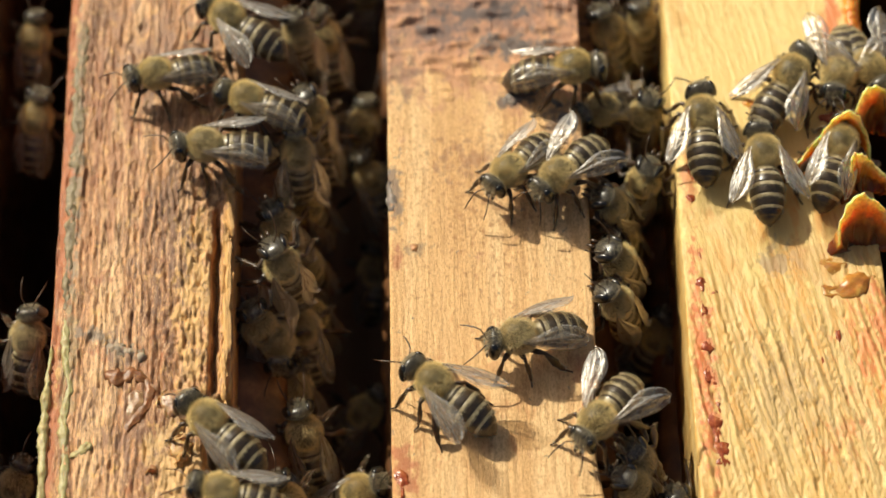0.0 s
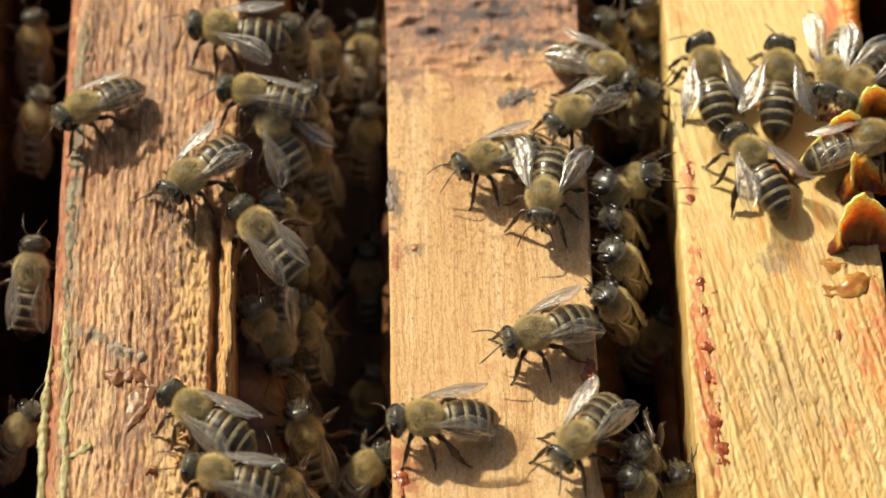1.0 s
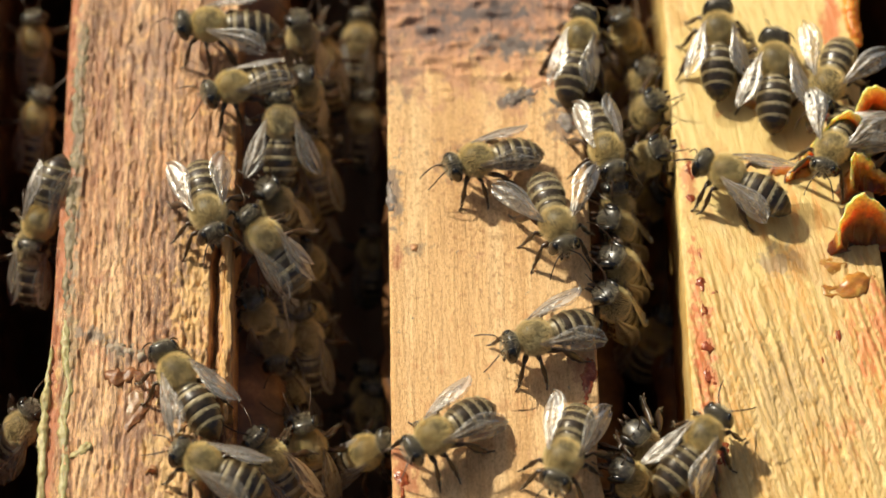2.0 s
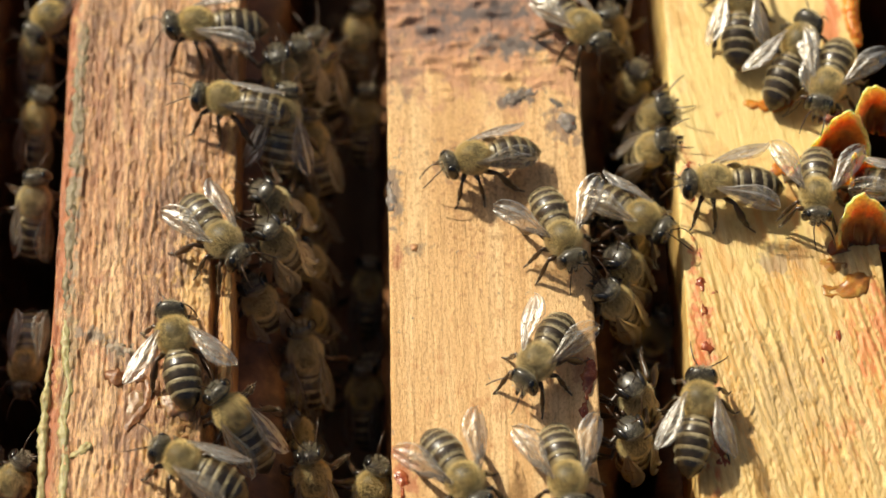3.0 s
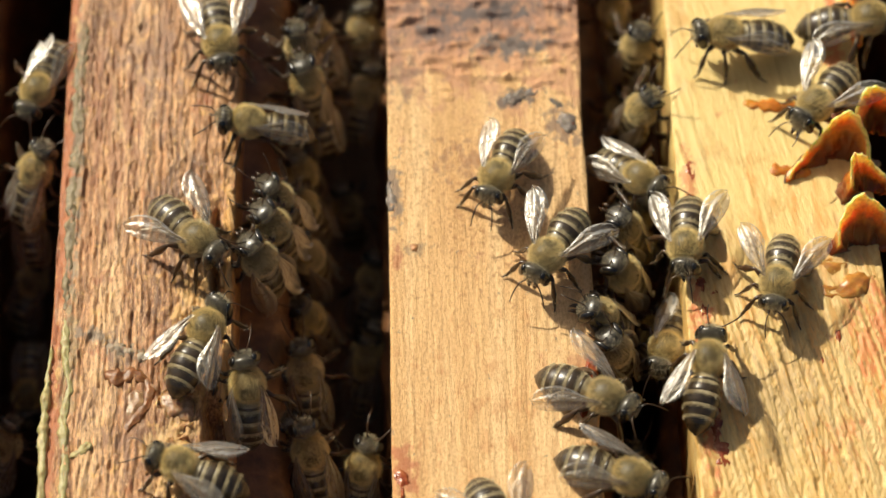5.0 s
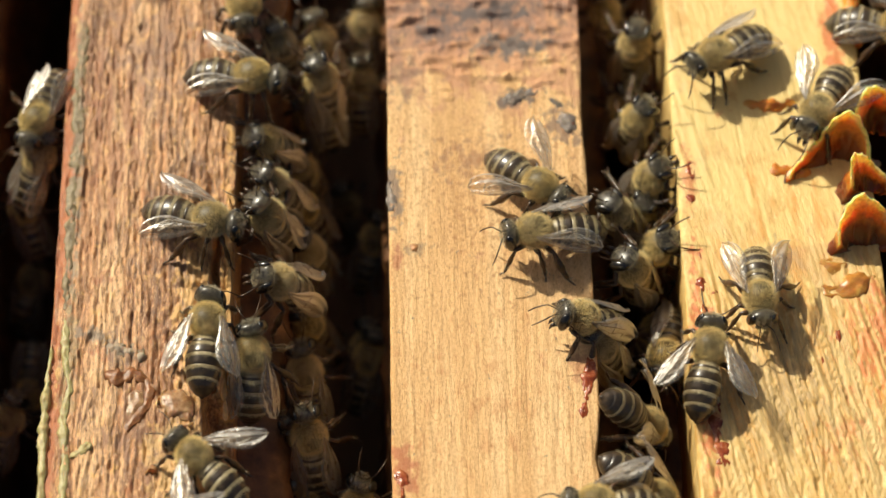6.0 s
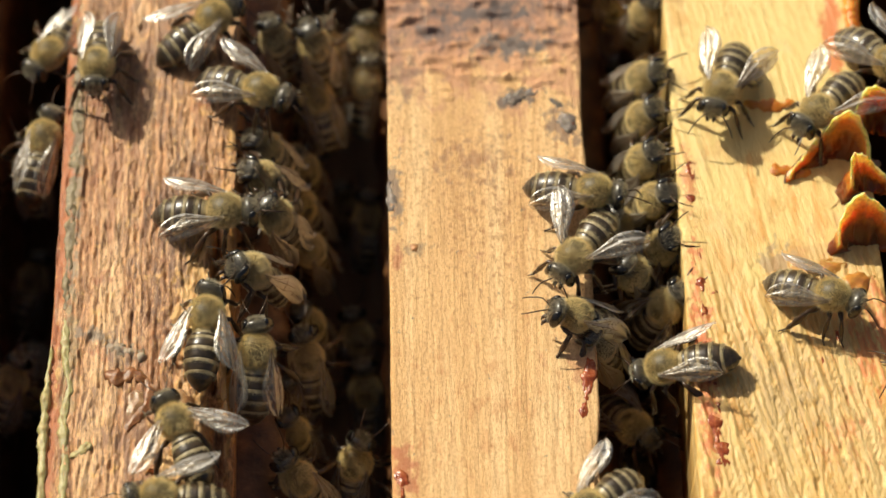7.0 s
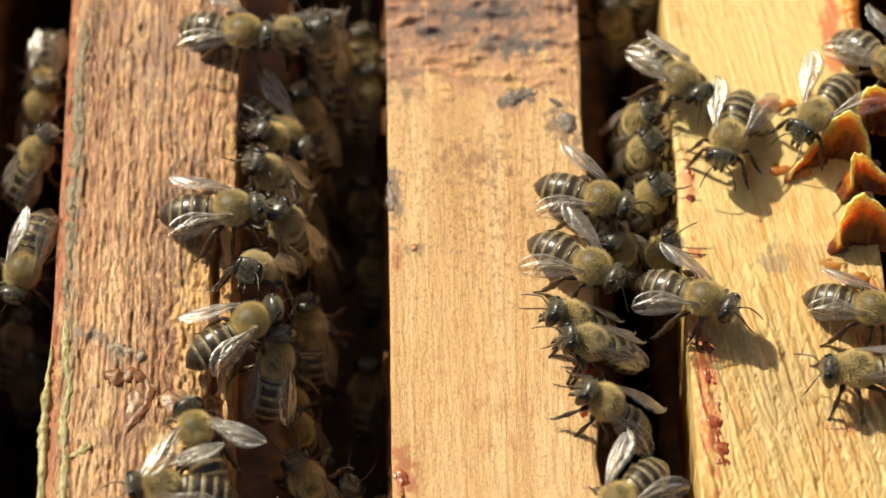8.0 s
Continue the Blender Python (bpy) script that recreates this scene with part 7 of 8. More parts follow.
    walk(bee_g8, [
        (0.00, pose(0.02480, -0.02831, -0.00764, -8.8, -53.4, 118.5)),
        (0.50, pose(0.02484, -0.02462, -0.00763, -8.2, -54.1, 116.3)),
        (1.00, pose(0.02531, -0.02568, -0.00761, -6.4, -55.0, 110.0)),
        (1.50, pose(0.02677, -0.03000, -0.00200, 6.0, -25.0, 55.0)),
        (1.70, pose(0.02729, -0.02846, 0.00000, 0.0, -0.0, 52.1)),
        (2.80, pose(0.02845, -0.02324, 0.00000, 0.0, -0.0, 71.9)),
        (3.00, pose(0.02767, -0.02196, 0.00000, 0.0, -0.0, 82.0)),
        (3.50, pose(0.02903, -0.02118, 0.00000, 0.0, -0.0, 65.9)),
        (4.00, pose(0.03002, -0.02073, 0.00000, 0.0, -0.0, 57.0)),
        (4.50, pose(0.02985, -0.01929, 0.00000, 0.0, -0.0, 65.9)),
        (4.70, pose(0.02928, -0.01823, 0.00000, 0.0, -0.0, 80.3)),
        (5.80, pose(0.02889, -0.01524, 0.00000, 0.0, -0.0, 81.1)),
        (6.00, pose(0.02920, -0.01536, 0.00000, 0.0, -0.0, 81.0)),
        (6.50, pose(0.02631, -0.01426, 0.00000, 0.0, -0.0, 134.8)),
        (7.00, pose(0.02650, -0.01572, -0.00314, -0.0, 32.4, -177.1)),
        (7.50, pose(0.02430, -0.01618, -0.00318, 0.0, 32.8, -173.6)),
        (8.00, pose(0.01540, -0.02059, -0.00085, 0.0, -32.0, 160.9)),
    ])
    flap(bee_g8, [(0.00, 10), (1.50, 14), (2.80, 22), (3.50, 24), (4.70, 24), (5.80, 34), (6.00, 34), (6.50, 22), (7.00, 14), (8.00, 14)])
    walk(bee_k1, [
        (0.00, pose(0.02603, 0.02330, -0.00334, 26.3, -77.0, 40.8)),
        (0.50, pose(0.02555, 0.02419, -0.00332, 20.6, -78.3, 53.3)),
        (1.00, pose(0.02603, 0.02454, -0.00333, 24.3, -77.6, 45.4)),
        (1.50, pose(0.02785, 0.02324, -0.00349, 32.4, -70.8, 13.1)),
        (1.70, pose(0.02751, 0.02279, -0.00352, 32.3, -69.9, 10.9)),
        (2.80, pose(0.02837, 0.02043, -0.00385, 26.3, -57.4, -12.2)),
        (3.00, pose(0.02879, 0.02059, -0.00376, 28.3, -61.0, -6.9)),
        (3.50, pose(0.02914, 0.02094, -0.00378, 27.9, -60.0, -8.4)),
        (4.00, pose(0.02891, 0.02223, -0.00374, 28.8, -61.5, -5.9)),
        (4.50, pose(0.02757, 0.02256, -0.00362, 31.1, -66.4, 3.4)),
        (4.70, pose(0.02722, 0.02265, -0.00358, 31.6, -67.6, 5.8)),
        (5.80, pose(0.02675, 0.02251, -0.00347, 32.2, -71.4, 15.4)),
        (6.00, pose(0.02599, 0.02178, -0.00345, 31.8, -72.2, 18.6)),
        (6.50, pose(0.02727, 0.02289, -0.00365, 30.6, -65.2, 1.0)),
        (7.00, pose(0.02741, 0.02022, -0.00376, 28.2, -60.8, -6.7)),
        (7.50, pose(0.02699, 0.01899, -0.00378, 27.7, -59.9, -7.8)),
        (8.00, pose(0.02704, 0.01980, -0.00377, 27.9, -60.4, -7.2)),
    ])
    walk(bee_k2, [
        (0.00, pose(0.02552, 0.01376, -0.00337, 26.8, -75.9, 37.6)),
        (0.50, pose(0.02667, 0.01386, -0.00379, 27.7, -59.8, -8.2)),
        (1.00, pose(0.02635, 0.01069, -0.00390, 24.8, -54.8, -15.8)),
        (1.50, pose(0.02693, 0.01234, -0.00377, 28.2, -60.6, -7.0)),
        (1.70, pose(0.02736, 0.01361, -0.00372, 29.2, -62.5, -3.9)),
        (2.80, pose(0.02816, 0.01558, -0.00371, 29.6, -63.1, -3.1)),
        (3.00, pose(0.02837, 0.01525, -0.00385, 26.1, -56.9, -13.0)),
        (3.50, pose(0.02813, 0.01646, -0.00384, 26.4, -57.5, -12.2)),
        (4.00, pose(0.02783, 0.01568, -0.00367, 30.2, -64.6, -0.3)),
        (4.50, pose(0.02442, 0.01067, -0.00445, 10.1, -10.3, -47.2)),
        (4.70, pose(0.02401, 0.00927, -0.00432, 8.2, -6.2, -55.7)),
        (5.25, pose(0.02512, 0.01033, -0.00449, 20.9, -25.8, -20.2)),
        (5.80, pose(0.02687, 0.01157, -0.00360, 31.1, -67.0, 5.2)),
        (6.00, pose(0.02763, 0.01264, -0.00363, 30.9, -65.8, 2.4)),
        (6.50, pose(0.02665, 0.01448, -0.00353, 31.8, -69.7, 11.7)),
        (7.00, pose(0.02707, 0.01438, -0.00373, 28.9, -62.1, -4.3)),
        (7.50, pose(0.02522, 0.01467, -0.00347, 31.4, -71.9, 19.0)),
        (8.00, pose(0.02679, 0.01685, -0.00352, 32.0, -69.9, 12.0)),
    ])
    walk(bee_r3, [
        (0.00, pose(0.03719, 0.00979, 0.00000, 0.0, -0.0, 94.9)),
        (0.50, pose(0.03743, 0.01028, 0.00000, 0.0, -0.0, 94.2)),
        (1.00, pose(0.03549, 0.00971, 0.00000, 0.0, -0.0, 121.4)),
        (1.50, pose(0.03380, 0.00867, 0.00000, 0.0, -0.0, 137.9)),
        (1.70, pose(0.03355, 0.00811, 0.00000, 0.0, -0.0, 143.0)),
        (2.80, pose(0.03051, 0.00561, 0.00000, 0.0, 0.0, -176.9)),
        (3.00, pose(0.03120, 0.00597, 0.00000, 0.0, 0.0, -174.2)),
        (3.50, pose(0.03087, 0.00501, 0.00000, 0.0, 0.0, -153.9)),
        (4.00, pose(0.03249, -0.00006, 0.00000, 0.0, 0.0, -102.4)),
        (4.50, pose(0.03101, -0.00198, 0.00000, 0.0, 0.0, -111.1)),
        (4.70, pose(0.02889, -0.00324, 0.00000, 0.0, 0.0, -121.2)),
        (5.25, pose(0.02810, -0.00040, -0.00280, 26.5, -18.5, -60.5)),
        (5.80, pose(0.02794, 0.00246, -0.00452, 36.3, -67.9, -10.2)),
        (6.00, pose(0.02845, 0.00307, -0.00457, 34.8, -66.3, -12.9)),
        (6.50, pose(0.02834, 0.00405, -0.00434, 41.3, -73.5, 0.4)),
        (7.00, pose(0.02878, 0.00374, -0.00445, 38.3, -70.0, -6.9)),
        (7.50, pose(0.02883, 0.00449, -0.00445, 38.3, -70.0, -7.1)),
        (8.00, pose(0.02906, 0.00228, -0.00458, 34.7, -66.1, -13.7)),
    ])
    walk(bee_k4, [
        (0.00, pose(0.02881, 0.01895, -0.01766, 27.7, -66.1, 14.2)),
        (2.80, pose(0.02874, 0.01719, -0.01771, 27.5, -63.7, 8.2)),
        (5.80, pose(0.02563, 0.01296, -0.00947, 27.0, -72.9, 31.5)),
        (6.50, pose(0.02692, 0.00649, -0.00483, 26.6, -58.0, -10.8)),
        (7.00, pose(0.02833, 0.00867, -0.00487, 25.5, -56.0, -14.5)),
        (7.50, pose(0.02894, 0.01123, -0.00465, 30.4, -64.9, 0.5)),
        (8.00, pose(0.02768, 0.01105, -0.00458, 31.3, -67.7, 7.3)),
    ])
    walk(bee_k5, [
        (0.00, pose(0.02708, 0.00101, -0.02066, 10.2, -52.5, 56.1)),
        (6.00, pose(0.02674, -0.00033, -0.01663, 10.5, -53.4, 55.7)),
        (6.50, pose(0.02698, -0.00209, -0.01061, 13.6, -53.0, 44.1)),
        (7.00, pose(0.02770, -0.00332, -0.00664, 16.9, -50.1, 27.5)),
        (7.50, pose(0.02892, -0.00271, -0.00467, 18.1, -47.7, 17.8)),
        (8.00, pose(0.02908, -0.00932, 0.00000, 0.0, 0.0, -26.4)),
    ])
    walk(bee_k6, [
        (0.00, pose(0.02708, 0.04044, -0.01339, 14.9, -76.8, 61.9)),
        (2.80, pose(0.02587, 0.03087, -0.00941, 25.1, -75.4, 40.1)),
        (3.50, pose(0.02464, 0.03340, -0.00941, 25.4, -75.2, 39.2)),
        (4.50, pose(0.02536, 0.02998, -0.00539, 29.3, -75.1, 31.1)),
        (4.70, pose(0.02581, 0.03336, -0.00536, 27.7, -76.2, 36.3)),
        (5.80, pose(0.02477, 0.03520, -0.00531, 13.6, -79.1, 66.4)),
        (6.00, pose(0.02477, 0.03503, -0.00531, 13.9, -79.1, 66.0)),
        (6.50, pose(0.02485, 0.03670, -0.00532, -1.9, -79.2, 93.4)),
        (7.00, pose(0.02766, 0.03895, -0.00538, 30.5, -75.2, 28.6)),
        (7.50, pose(0.02670, 0.03827, -0.00533, 26.2, -77.3, 41.2)),
        (8.00, pose(0.02772, 0.04336, -0.00532, 26.9, -77.4, 40.3)),
    ])
    walk(bee_k7, [
        (0.00, pose(0.02495, 0.03329, -0.01948, 14.8, -74.5, 60.0)),
        (6.00, pose(0.02413, 0.03112, -0.01343, 16.5, -76.1, 58.0)),
        (6.50, pose(0.02458, 0.02749, -0.00740, 26.7, -75.2, 36.5)),
        (7.00, pose(0.02793, 0.02470, -0.00393, 23.7, -53.0, -17.7)),
        (7.50, pose(0.02707, 0.02074, 0.00000, 0.0, 0.0, -44.9)),
        (8.00, pose(0.02840, 0.01999, 0.00000, 0.0, 0.0, -46.7)),
    ])
    walk(bee_r1, [
        (0.00, pose(0.03047, 0.01520, 0.00000, 0.0, -0.0, 89.2)),
        (0.50, pose(0.03095, 0.01817, 0.00000, 0.0, -0.0, 90.5)),
        (1.00, pose(0.03141, 0.02207, 0.00000, 0.0, -0.0, 99.0)),
        (1.50, pose(0.03186, 0.02319, 0.00000, 0.0, -0.0, 102.6)),
        (1.70, pose(0.03228, 0.02433, 0.00000, 0.0, -0.0, 91.3)),
        (2.80, pose(0.03574, 0.03262, 0.00000, 0.0, -0.0, 81.9)),
        (3.00, pose(0.03618, 0.03142, 0.00000, 0.0, -0.0, 82.9)),
        (3.50, pose(0.03746, 0.03002, 0.00000, 0.0, -0.0, 52.1)),
        (4.00, pose(0.03793, 0.03017, 0.00000, 0.0, -0.0, 94.3)),
        (4.50, pose(0.03405, 0.02897, 0.00000, 0.0, -0.0, 148.9)),
        (4.70, pose(0.03422, 0.02757, 0.00000, 0.0, -0.0, 166.5)),
        (5.80, pose(0.03273, 0.02515, 0.00000, 0.0, 0.0, -161.1)),
        (6.00, pose(0.03261, 0.02346, 0.00000, 0.0, 0.0, -150.1)),
        (6.50, pose(0.03164, 0.02083, 0.00000, 0.0, 0.0, -144.0)),
        (7.00, pose(0.03297, 0.01856, 0.00000, 0.0, 0.0, -113.7)),
        (7.50, pose(0.03170, 0.01468, 0.00000, 0.0, 0.0, -115.8)),
        (8.00, pose(0.03330, 0.01171, 0.00000, 0.0, 0.0, -111.7)),
    ])
    flap(bee_r1, [(0.00, 22), (0.50, 21), (1.00, 20), (1.50, 19), (1.70, 18), (2.80, 16), (3.00, 16), (3.50, 15), (4.00, 13), (4.50, 12), (4.70, 12), (5.80, 12), (6.00, 12), (6.50, 20), (7.00, 24), (7.50, 22), (8.00, 20)])
    walk(bee_r2, [
        (0.00, pose(0.04137, 0.02070, 0.00000, 0.0, -0.0, 56.6)),
        (0.50, pose(0.04102, 0.02118, 0.00000, 0.0, -0.0, 59.5)),
        (1.00, pose(0.03999, 0.02142, 0.00000, 0.0, -0.0, 83.5)),
        (1.50, pose(0.03991, 0.02138, 0.00000, 0.0, -0.0, 82.3)),
        (1.70, pose(0.03944, 0.02159, 0.00000, 0.0, -0.0, 85.6)),
        (2.80, pose(0.04160, 0.02489, 0.00000, 0.0, -0.0, 76.5)),
        (3.00, pose(0.04270, 0.02503, 0.00000, 0.0, -0.0, 63.1)),
        (3.50, pose(0.04542, 0.02707, 0.00000, 0.0, -0.0, 50.0)),
        (4.00, pose(0.04707, 0.02905, 0.00000, 0.0, -0.0, 25.2)),
        (4.50, pose(0.05127, 0.02875, 0.00000, 0.0, -0.0, 22.9)),
        (4.70, pose(0.05123, 0.02876, 0.00000, 0.0, -0.0, 13.7)),
        (5.80, pose(0.05371, 0.02640, 0.00000, 0.0, 0.0, -20.1)),
        (6.00, pose(0.05464, 0.02705, 0.00000, 0.0, 0.0, -17.9)),
        (6.50, pose(0.05312, 0.02349, 0.00000, 0.0, 0.0, -55.2)),
        (7.00, pose(0.05336, 0.02169, 0.00000, 0.0, 0.0, -48.6)),
        (7.50, pose(0.05362, 0.02339, 0.00000, 0.0, 0.0, -40.2)),
        (8.00, pose(0.05326, 0.02160, 0.00000, 0.0, 0.0, -46.0)),
    ])
    walk(bee_r4, [
        (0.00, pose(0.04626, 0.01103, 0.00000, 0.0, -0.0, 72.2)),
        (0.50, pose(0.04733, 0.01176, 0.00000, 0.0, -0.0, 58.7)),
        (1.00, pose(0.04978, 0.01098, 0.00100, 0.0, -0.0, 15.4)),
        (1.50, pose(0.05410, 0.01160, 0.00100, 0.0, 0.0, -3.5)),
        (1.70, pose(0.05408, 0.01229, 0.00100, 0.0, 0.0, -1.1)),
        (2.80, pose(0.05397, 0.00460, 0.00100, 0.0, 0.0, -30.8)),
        (3.00, pose(0.05411, 0.00436, 0.00000, 0.0, 0.0, -18.9)),
        (3.50, pose(0.05347, 0.00497, 0.00000, 0.0, 0.0, -19.0)),
        (4.00, pose(0.05473, 0.00460, 0.00000, 0.0, 0.0, -19.7)),
        (4.50, pose(0.05804, 0.00499, 0.00000, 0.0, 0.0, -21.5)),
        (8.00, pose(0.06330, 0.00508, 0.00000, 0.0, 0.0, -25.8)),
    ])
    walk(bee_r5, [
        (0.00, pose(0.05045, 0.02076, 0.00100, 0.0, 0.0, -65.8)),
        (0.50, pose(0.04926, 0.01944, 0.00100, 0.0, 0.0, -116.6)),
        (1.00, pose(0.04884, 0.01864, 0.00100, 0.0, 0.0, -123.5)),
        (1.50, pose(0.04741, 0.01514, 0.00100, 0.0, 0.0, -121.6)),
        (1.70, pose(0.04553, 0.01234, 0.00100, 0.0, 0.0, -120.7)),
        (2.80, pose(0.04426, 0.00518, 0.00200, 0.0, 0.0, -94.7)),
        (3.00, pose(0.04275, 0.00341, 0.00100, 0.0, 0.0, -94.7)),
        (3.50, pose(0.04335, 0.00167, 0.00100, 0.0, 0.0, -83.3)),
        (4.00, pose(0.03933, -0.00197, 0.00000, 0.0, 0.0, -100.2)),
        (4.50, pose(0.03795, -0.00442, 0.00000, 0.0, 0.0, -106.4)),
        (4.70, pose(0.03843, -0.00626, 0.00000, 0.0, 0.0, -99.2)),
        (5.80, pose(0.03261, -0.00853, 0.00000, 0.0, 0.0, -119.5)),
        (6.00, pose(0.03535, -0.00924, 0.00000, 0.0, 0.0, -89.5)),
        (6.50, pose(0.04280, -0.00964, 0.00000, 0.0, 0.0, -32.5)),
        (7.00, pose(0.04345, -0.00909, 0.00000, 0.0, 0.0, -22.6)),
        (7.50, pose(0.04409, -0.00823, 0.00000, 0.0, 0.0, -15.7)),
        (8.00, pose(0.04787, -0.01083, 0.00000, 0.0, 0.0, -20.3)),
    ])
    flap(bee_r5, [(0.00, 30), (0.50, 30), (1.00, 30), (1.50, 30), (1.70, 30), (2.80, 34), (3.00, 34), (3.50, 34), (4.00, 34), (4.50, 34), (4.70, 34), (5.80, 22), (6.00, 20), (6.50, 14), (7.00, 14), (7.50, 14), (8.00, 14)])
    walk(bee_r6, [
        (0.00, pose(0.04681, 0.02002, 0.00050, 0.0, 0.0, -106.7)),
        (0.50, pose(0.04657, 0.02024, 0.00050, 0.0, 0.0, -108.7)),
        (1.00, pose(0.04618, 0.02003, 0.00050, 0.0, 0.0, -112.1)),
        (1.50, pose(0.04574, 0.01984, 0.00050, 0.0, 0.0, -114.3)),
        (1.70, pose(0.04537, 0.01856, 0.00050, 0.0, 0.0, -114.4)),
        (2.80, pose(0.04530, 0.01849, 0.00050, 0.0, 0.0, -109.7)),
        (3.00, pose(0.04528, 0.01835, 0.00050, 0.0, 0.0, -111.3)),
        (3.50, pose(0.04465, 0.01860, 0.00050, 0.0, 0.0, -111.0)),
        (4.00, pose(0.04450, 0.01899, 0.00050, 0.0, 0.0, -106.1)),
        (4.50, pose(0.04388, 0.01632, 0.00050, 0.0, 0.0, -131.9)),
        (4.70, pose(0.04368, 0.01627, 0.00050, 0.0, 0.0, -131.1)),
        (5.80, pose(0.04367, 0.01439, 0.00050, 0.0, 0.0, -133.0)),
        (6.00, pose(0.04382, 0.01498, 0.00050, 0.0, 0.0, -121.8)),
        (6.50, pose(0.04401, 0.01475, 0.00050, 0.0, 0.0, -130.8)),
        (7.00, pose(0.04383, 0.01490, 0.00050, 0.0, 0.0, -135.0)),
        (7.50, pose(0.04423, 0.01396, 0.00050, 0.0, 0.0, -127.1)),
        (8.00, pose(0.04349, 0.01431, 0.00050, 0.0, 0.0, -130.3)),
    ])
    walk(bee_r8, [
        (0.00, pose(0.07212, -0.02187, 0.00000, 0.0, 0.0, -173.9)),
        (6.00, pose(0.06360, -0.02031, 0.00000, 0.0, 0.0, -173.8)),
        (7.00, pose(0.05314, -0.01856, 0.00000, 0.0, 0.0, -176.9)),
        (7.50, pose(0.04847, -0.01751, 0.00000, 0.0, 0.0, -178.5)),
        (8.00, pose(0.04514, -0.01861, 0.00000, 0.0, 0.0, -176.8)),
    ])
    walk(bee_n2, [
        (0.00, pose(-0.01697, -0.00061, -0.01488, -3.7, -43.0, 103.6)),
        (1.70, pose(-0.01666, -0.00137, -0.01488, -2.8, -43.1, 100.3)),
        (3.50, pose(-0.01663, -0.00508, -0.01488, -2.8, -43.1, 100.2)),
        (6.00, pose(-0.01663, -0.00655, -0.01488, -2.5, -43.2, 99.1)),
        (8.00, pose(-0.01603, -0.00064, -0.01488, -1.9, -43.2, 97.0)),
    ])
    walk(bee_n4, [
        (0.00, pose(-0.01535, 0.02483, -0.01187, -3.5, -44.0, 102.5)),
        (1.70, pose(-0.01599, 0.02084, -0.01187, -4.5, -43.8, 106.1)),
        (4.00, pose(-0.01602, 0.02727, -0.01187, -4.5, -43.7, 106.3)),
        (6.50, pose(-0.01536, 0.03052, -0.01187, -4.6, -43.6, 106.5)),
        (8.00, pose(-0.01668, 0.02729, -0.01187, -5.5, -43.4, 109.9)),
    ])
    walk(bee_n6, [
        (0.00, pose(-0.01472, 0.03949, -0.01288, -5.1, -42.8, 108.6)),
        (2.80, pose(-0.01506, 0.03614, -0.01288, -5.1, -42.9, 108.4)),
        (5.00, pose(-0.01574, 0.03951, -0.01288, -6.1, -42.4, 112.5)),
        (8.00, pose(-0.01272, 0.03608, -0.01288, -1.6, -43.6, 95.9)),
    ])
    walk(bee_d1, [
        (0.00, pose(-0.01981, -0.03330, -0.01609, -8.0, -56.9, 131.7)),
        (2.10, pose(-0.01981, -0.03282, -0.01605, -8.0, -56.9, 123.9)),
        (5.09, pose(-0.01981, -0.03322, -0.01652, -8.0, -56.9, 115.0)),
        (6.80, pose(-0.01981, -0.03374, -0.01613, -8.0, -56.9, 127.0)),
        (8.00, pose(-0.01981, -0.03319, -0.01650, -8.0, -56.9, 135.4)),
    ])
    walk(bee_d2, [
        (0.00, pose(-0.01911, -0.02680, -0.01727, -8.0, -65.4, 151.1)),
        (2.26, pose(-0.01911, -0.02754, -0.01683, -8.0, -65.4, 163.2)),
        (4.05, pose(-0.01911, -0.02745, -0.01634, -8.0, -65.4, 157.6)),
        (6.47, pose(-0.01911, -0.02732, -0.01592, -8.0, -65.4, 168.3)),
        (8.00, pose(-0.01911, -0.02731, -0.01580, -8.0, -65.4, 165.9)),
    ])
    walk(bee_d3, [
        (0.00, pose(-0.01986, -0.02030, -0.01942, -8.0, -59.9, 151.9)),
        (2.30, pose(-0.01986, -0.01940, -0.01953, -8.0, -59.9, 143.4)),
        (4.46, pose(-0.01986, -0.01994, -0.01980, -8.0, -59.9, 147.1)),
        (6.34, pose(-0.01986, -0.02020, -0.02001, -8.0, -59.9, 154.0)),
        (8.00, pose(-0.01986, -0.02009, -0.02049, -8.0, -59.9, 165.4)),
    ])
    walk(bee_d4, [
        (0.00, pose(-0.01969, -0.01330, -0.01834, -8.0, -62.4, 132.6)),
        (1.56, pose(-0.01969, -0.01248, -0.01779, -8.0, -62.4, 139.2)),
        (4.78, pose(-0.01969, -0.01335, -0.01723, -8.0, -62.4, 133.3)),
        (6.90, pose(-0.01969, -0.01285, -0.01670, -8.0, -62.4, 130.8)),
        (8.00, pose(-0.01969, -0.01264, -0.01695, -8.0, -62.4, 139.7)),
    ])
    walk(bee_d5, [
        (0.00, pose(-0.01903, -0.00630, -0.01834, -8.0, -56.6, 125.4)),
        (1.75, pose(-0.01903, -0.00668, -0.01776, -8.0, -56.6, 115.0)),
        (4.90, pose(-0.01903, -0.00681, -0.01829, -8.0, -56.6, 115.0)),
        (6.36, pose(-0.01903, -0.00761, -0.01808, -8.0, -56.6, 115.0)),
        (8.00, pose(-0.01903, -0.00825, -0.01809, -8.0, -56.6, 115.0)),
    ])
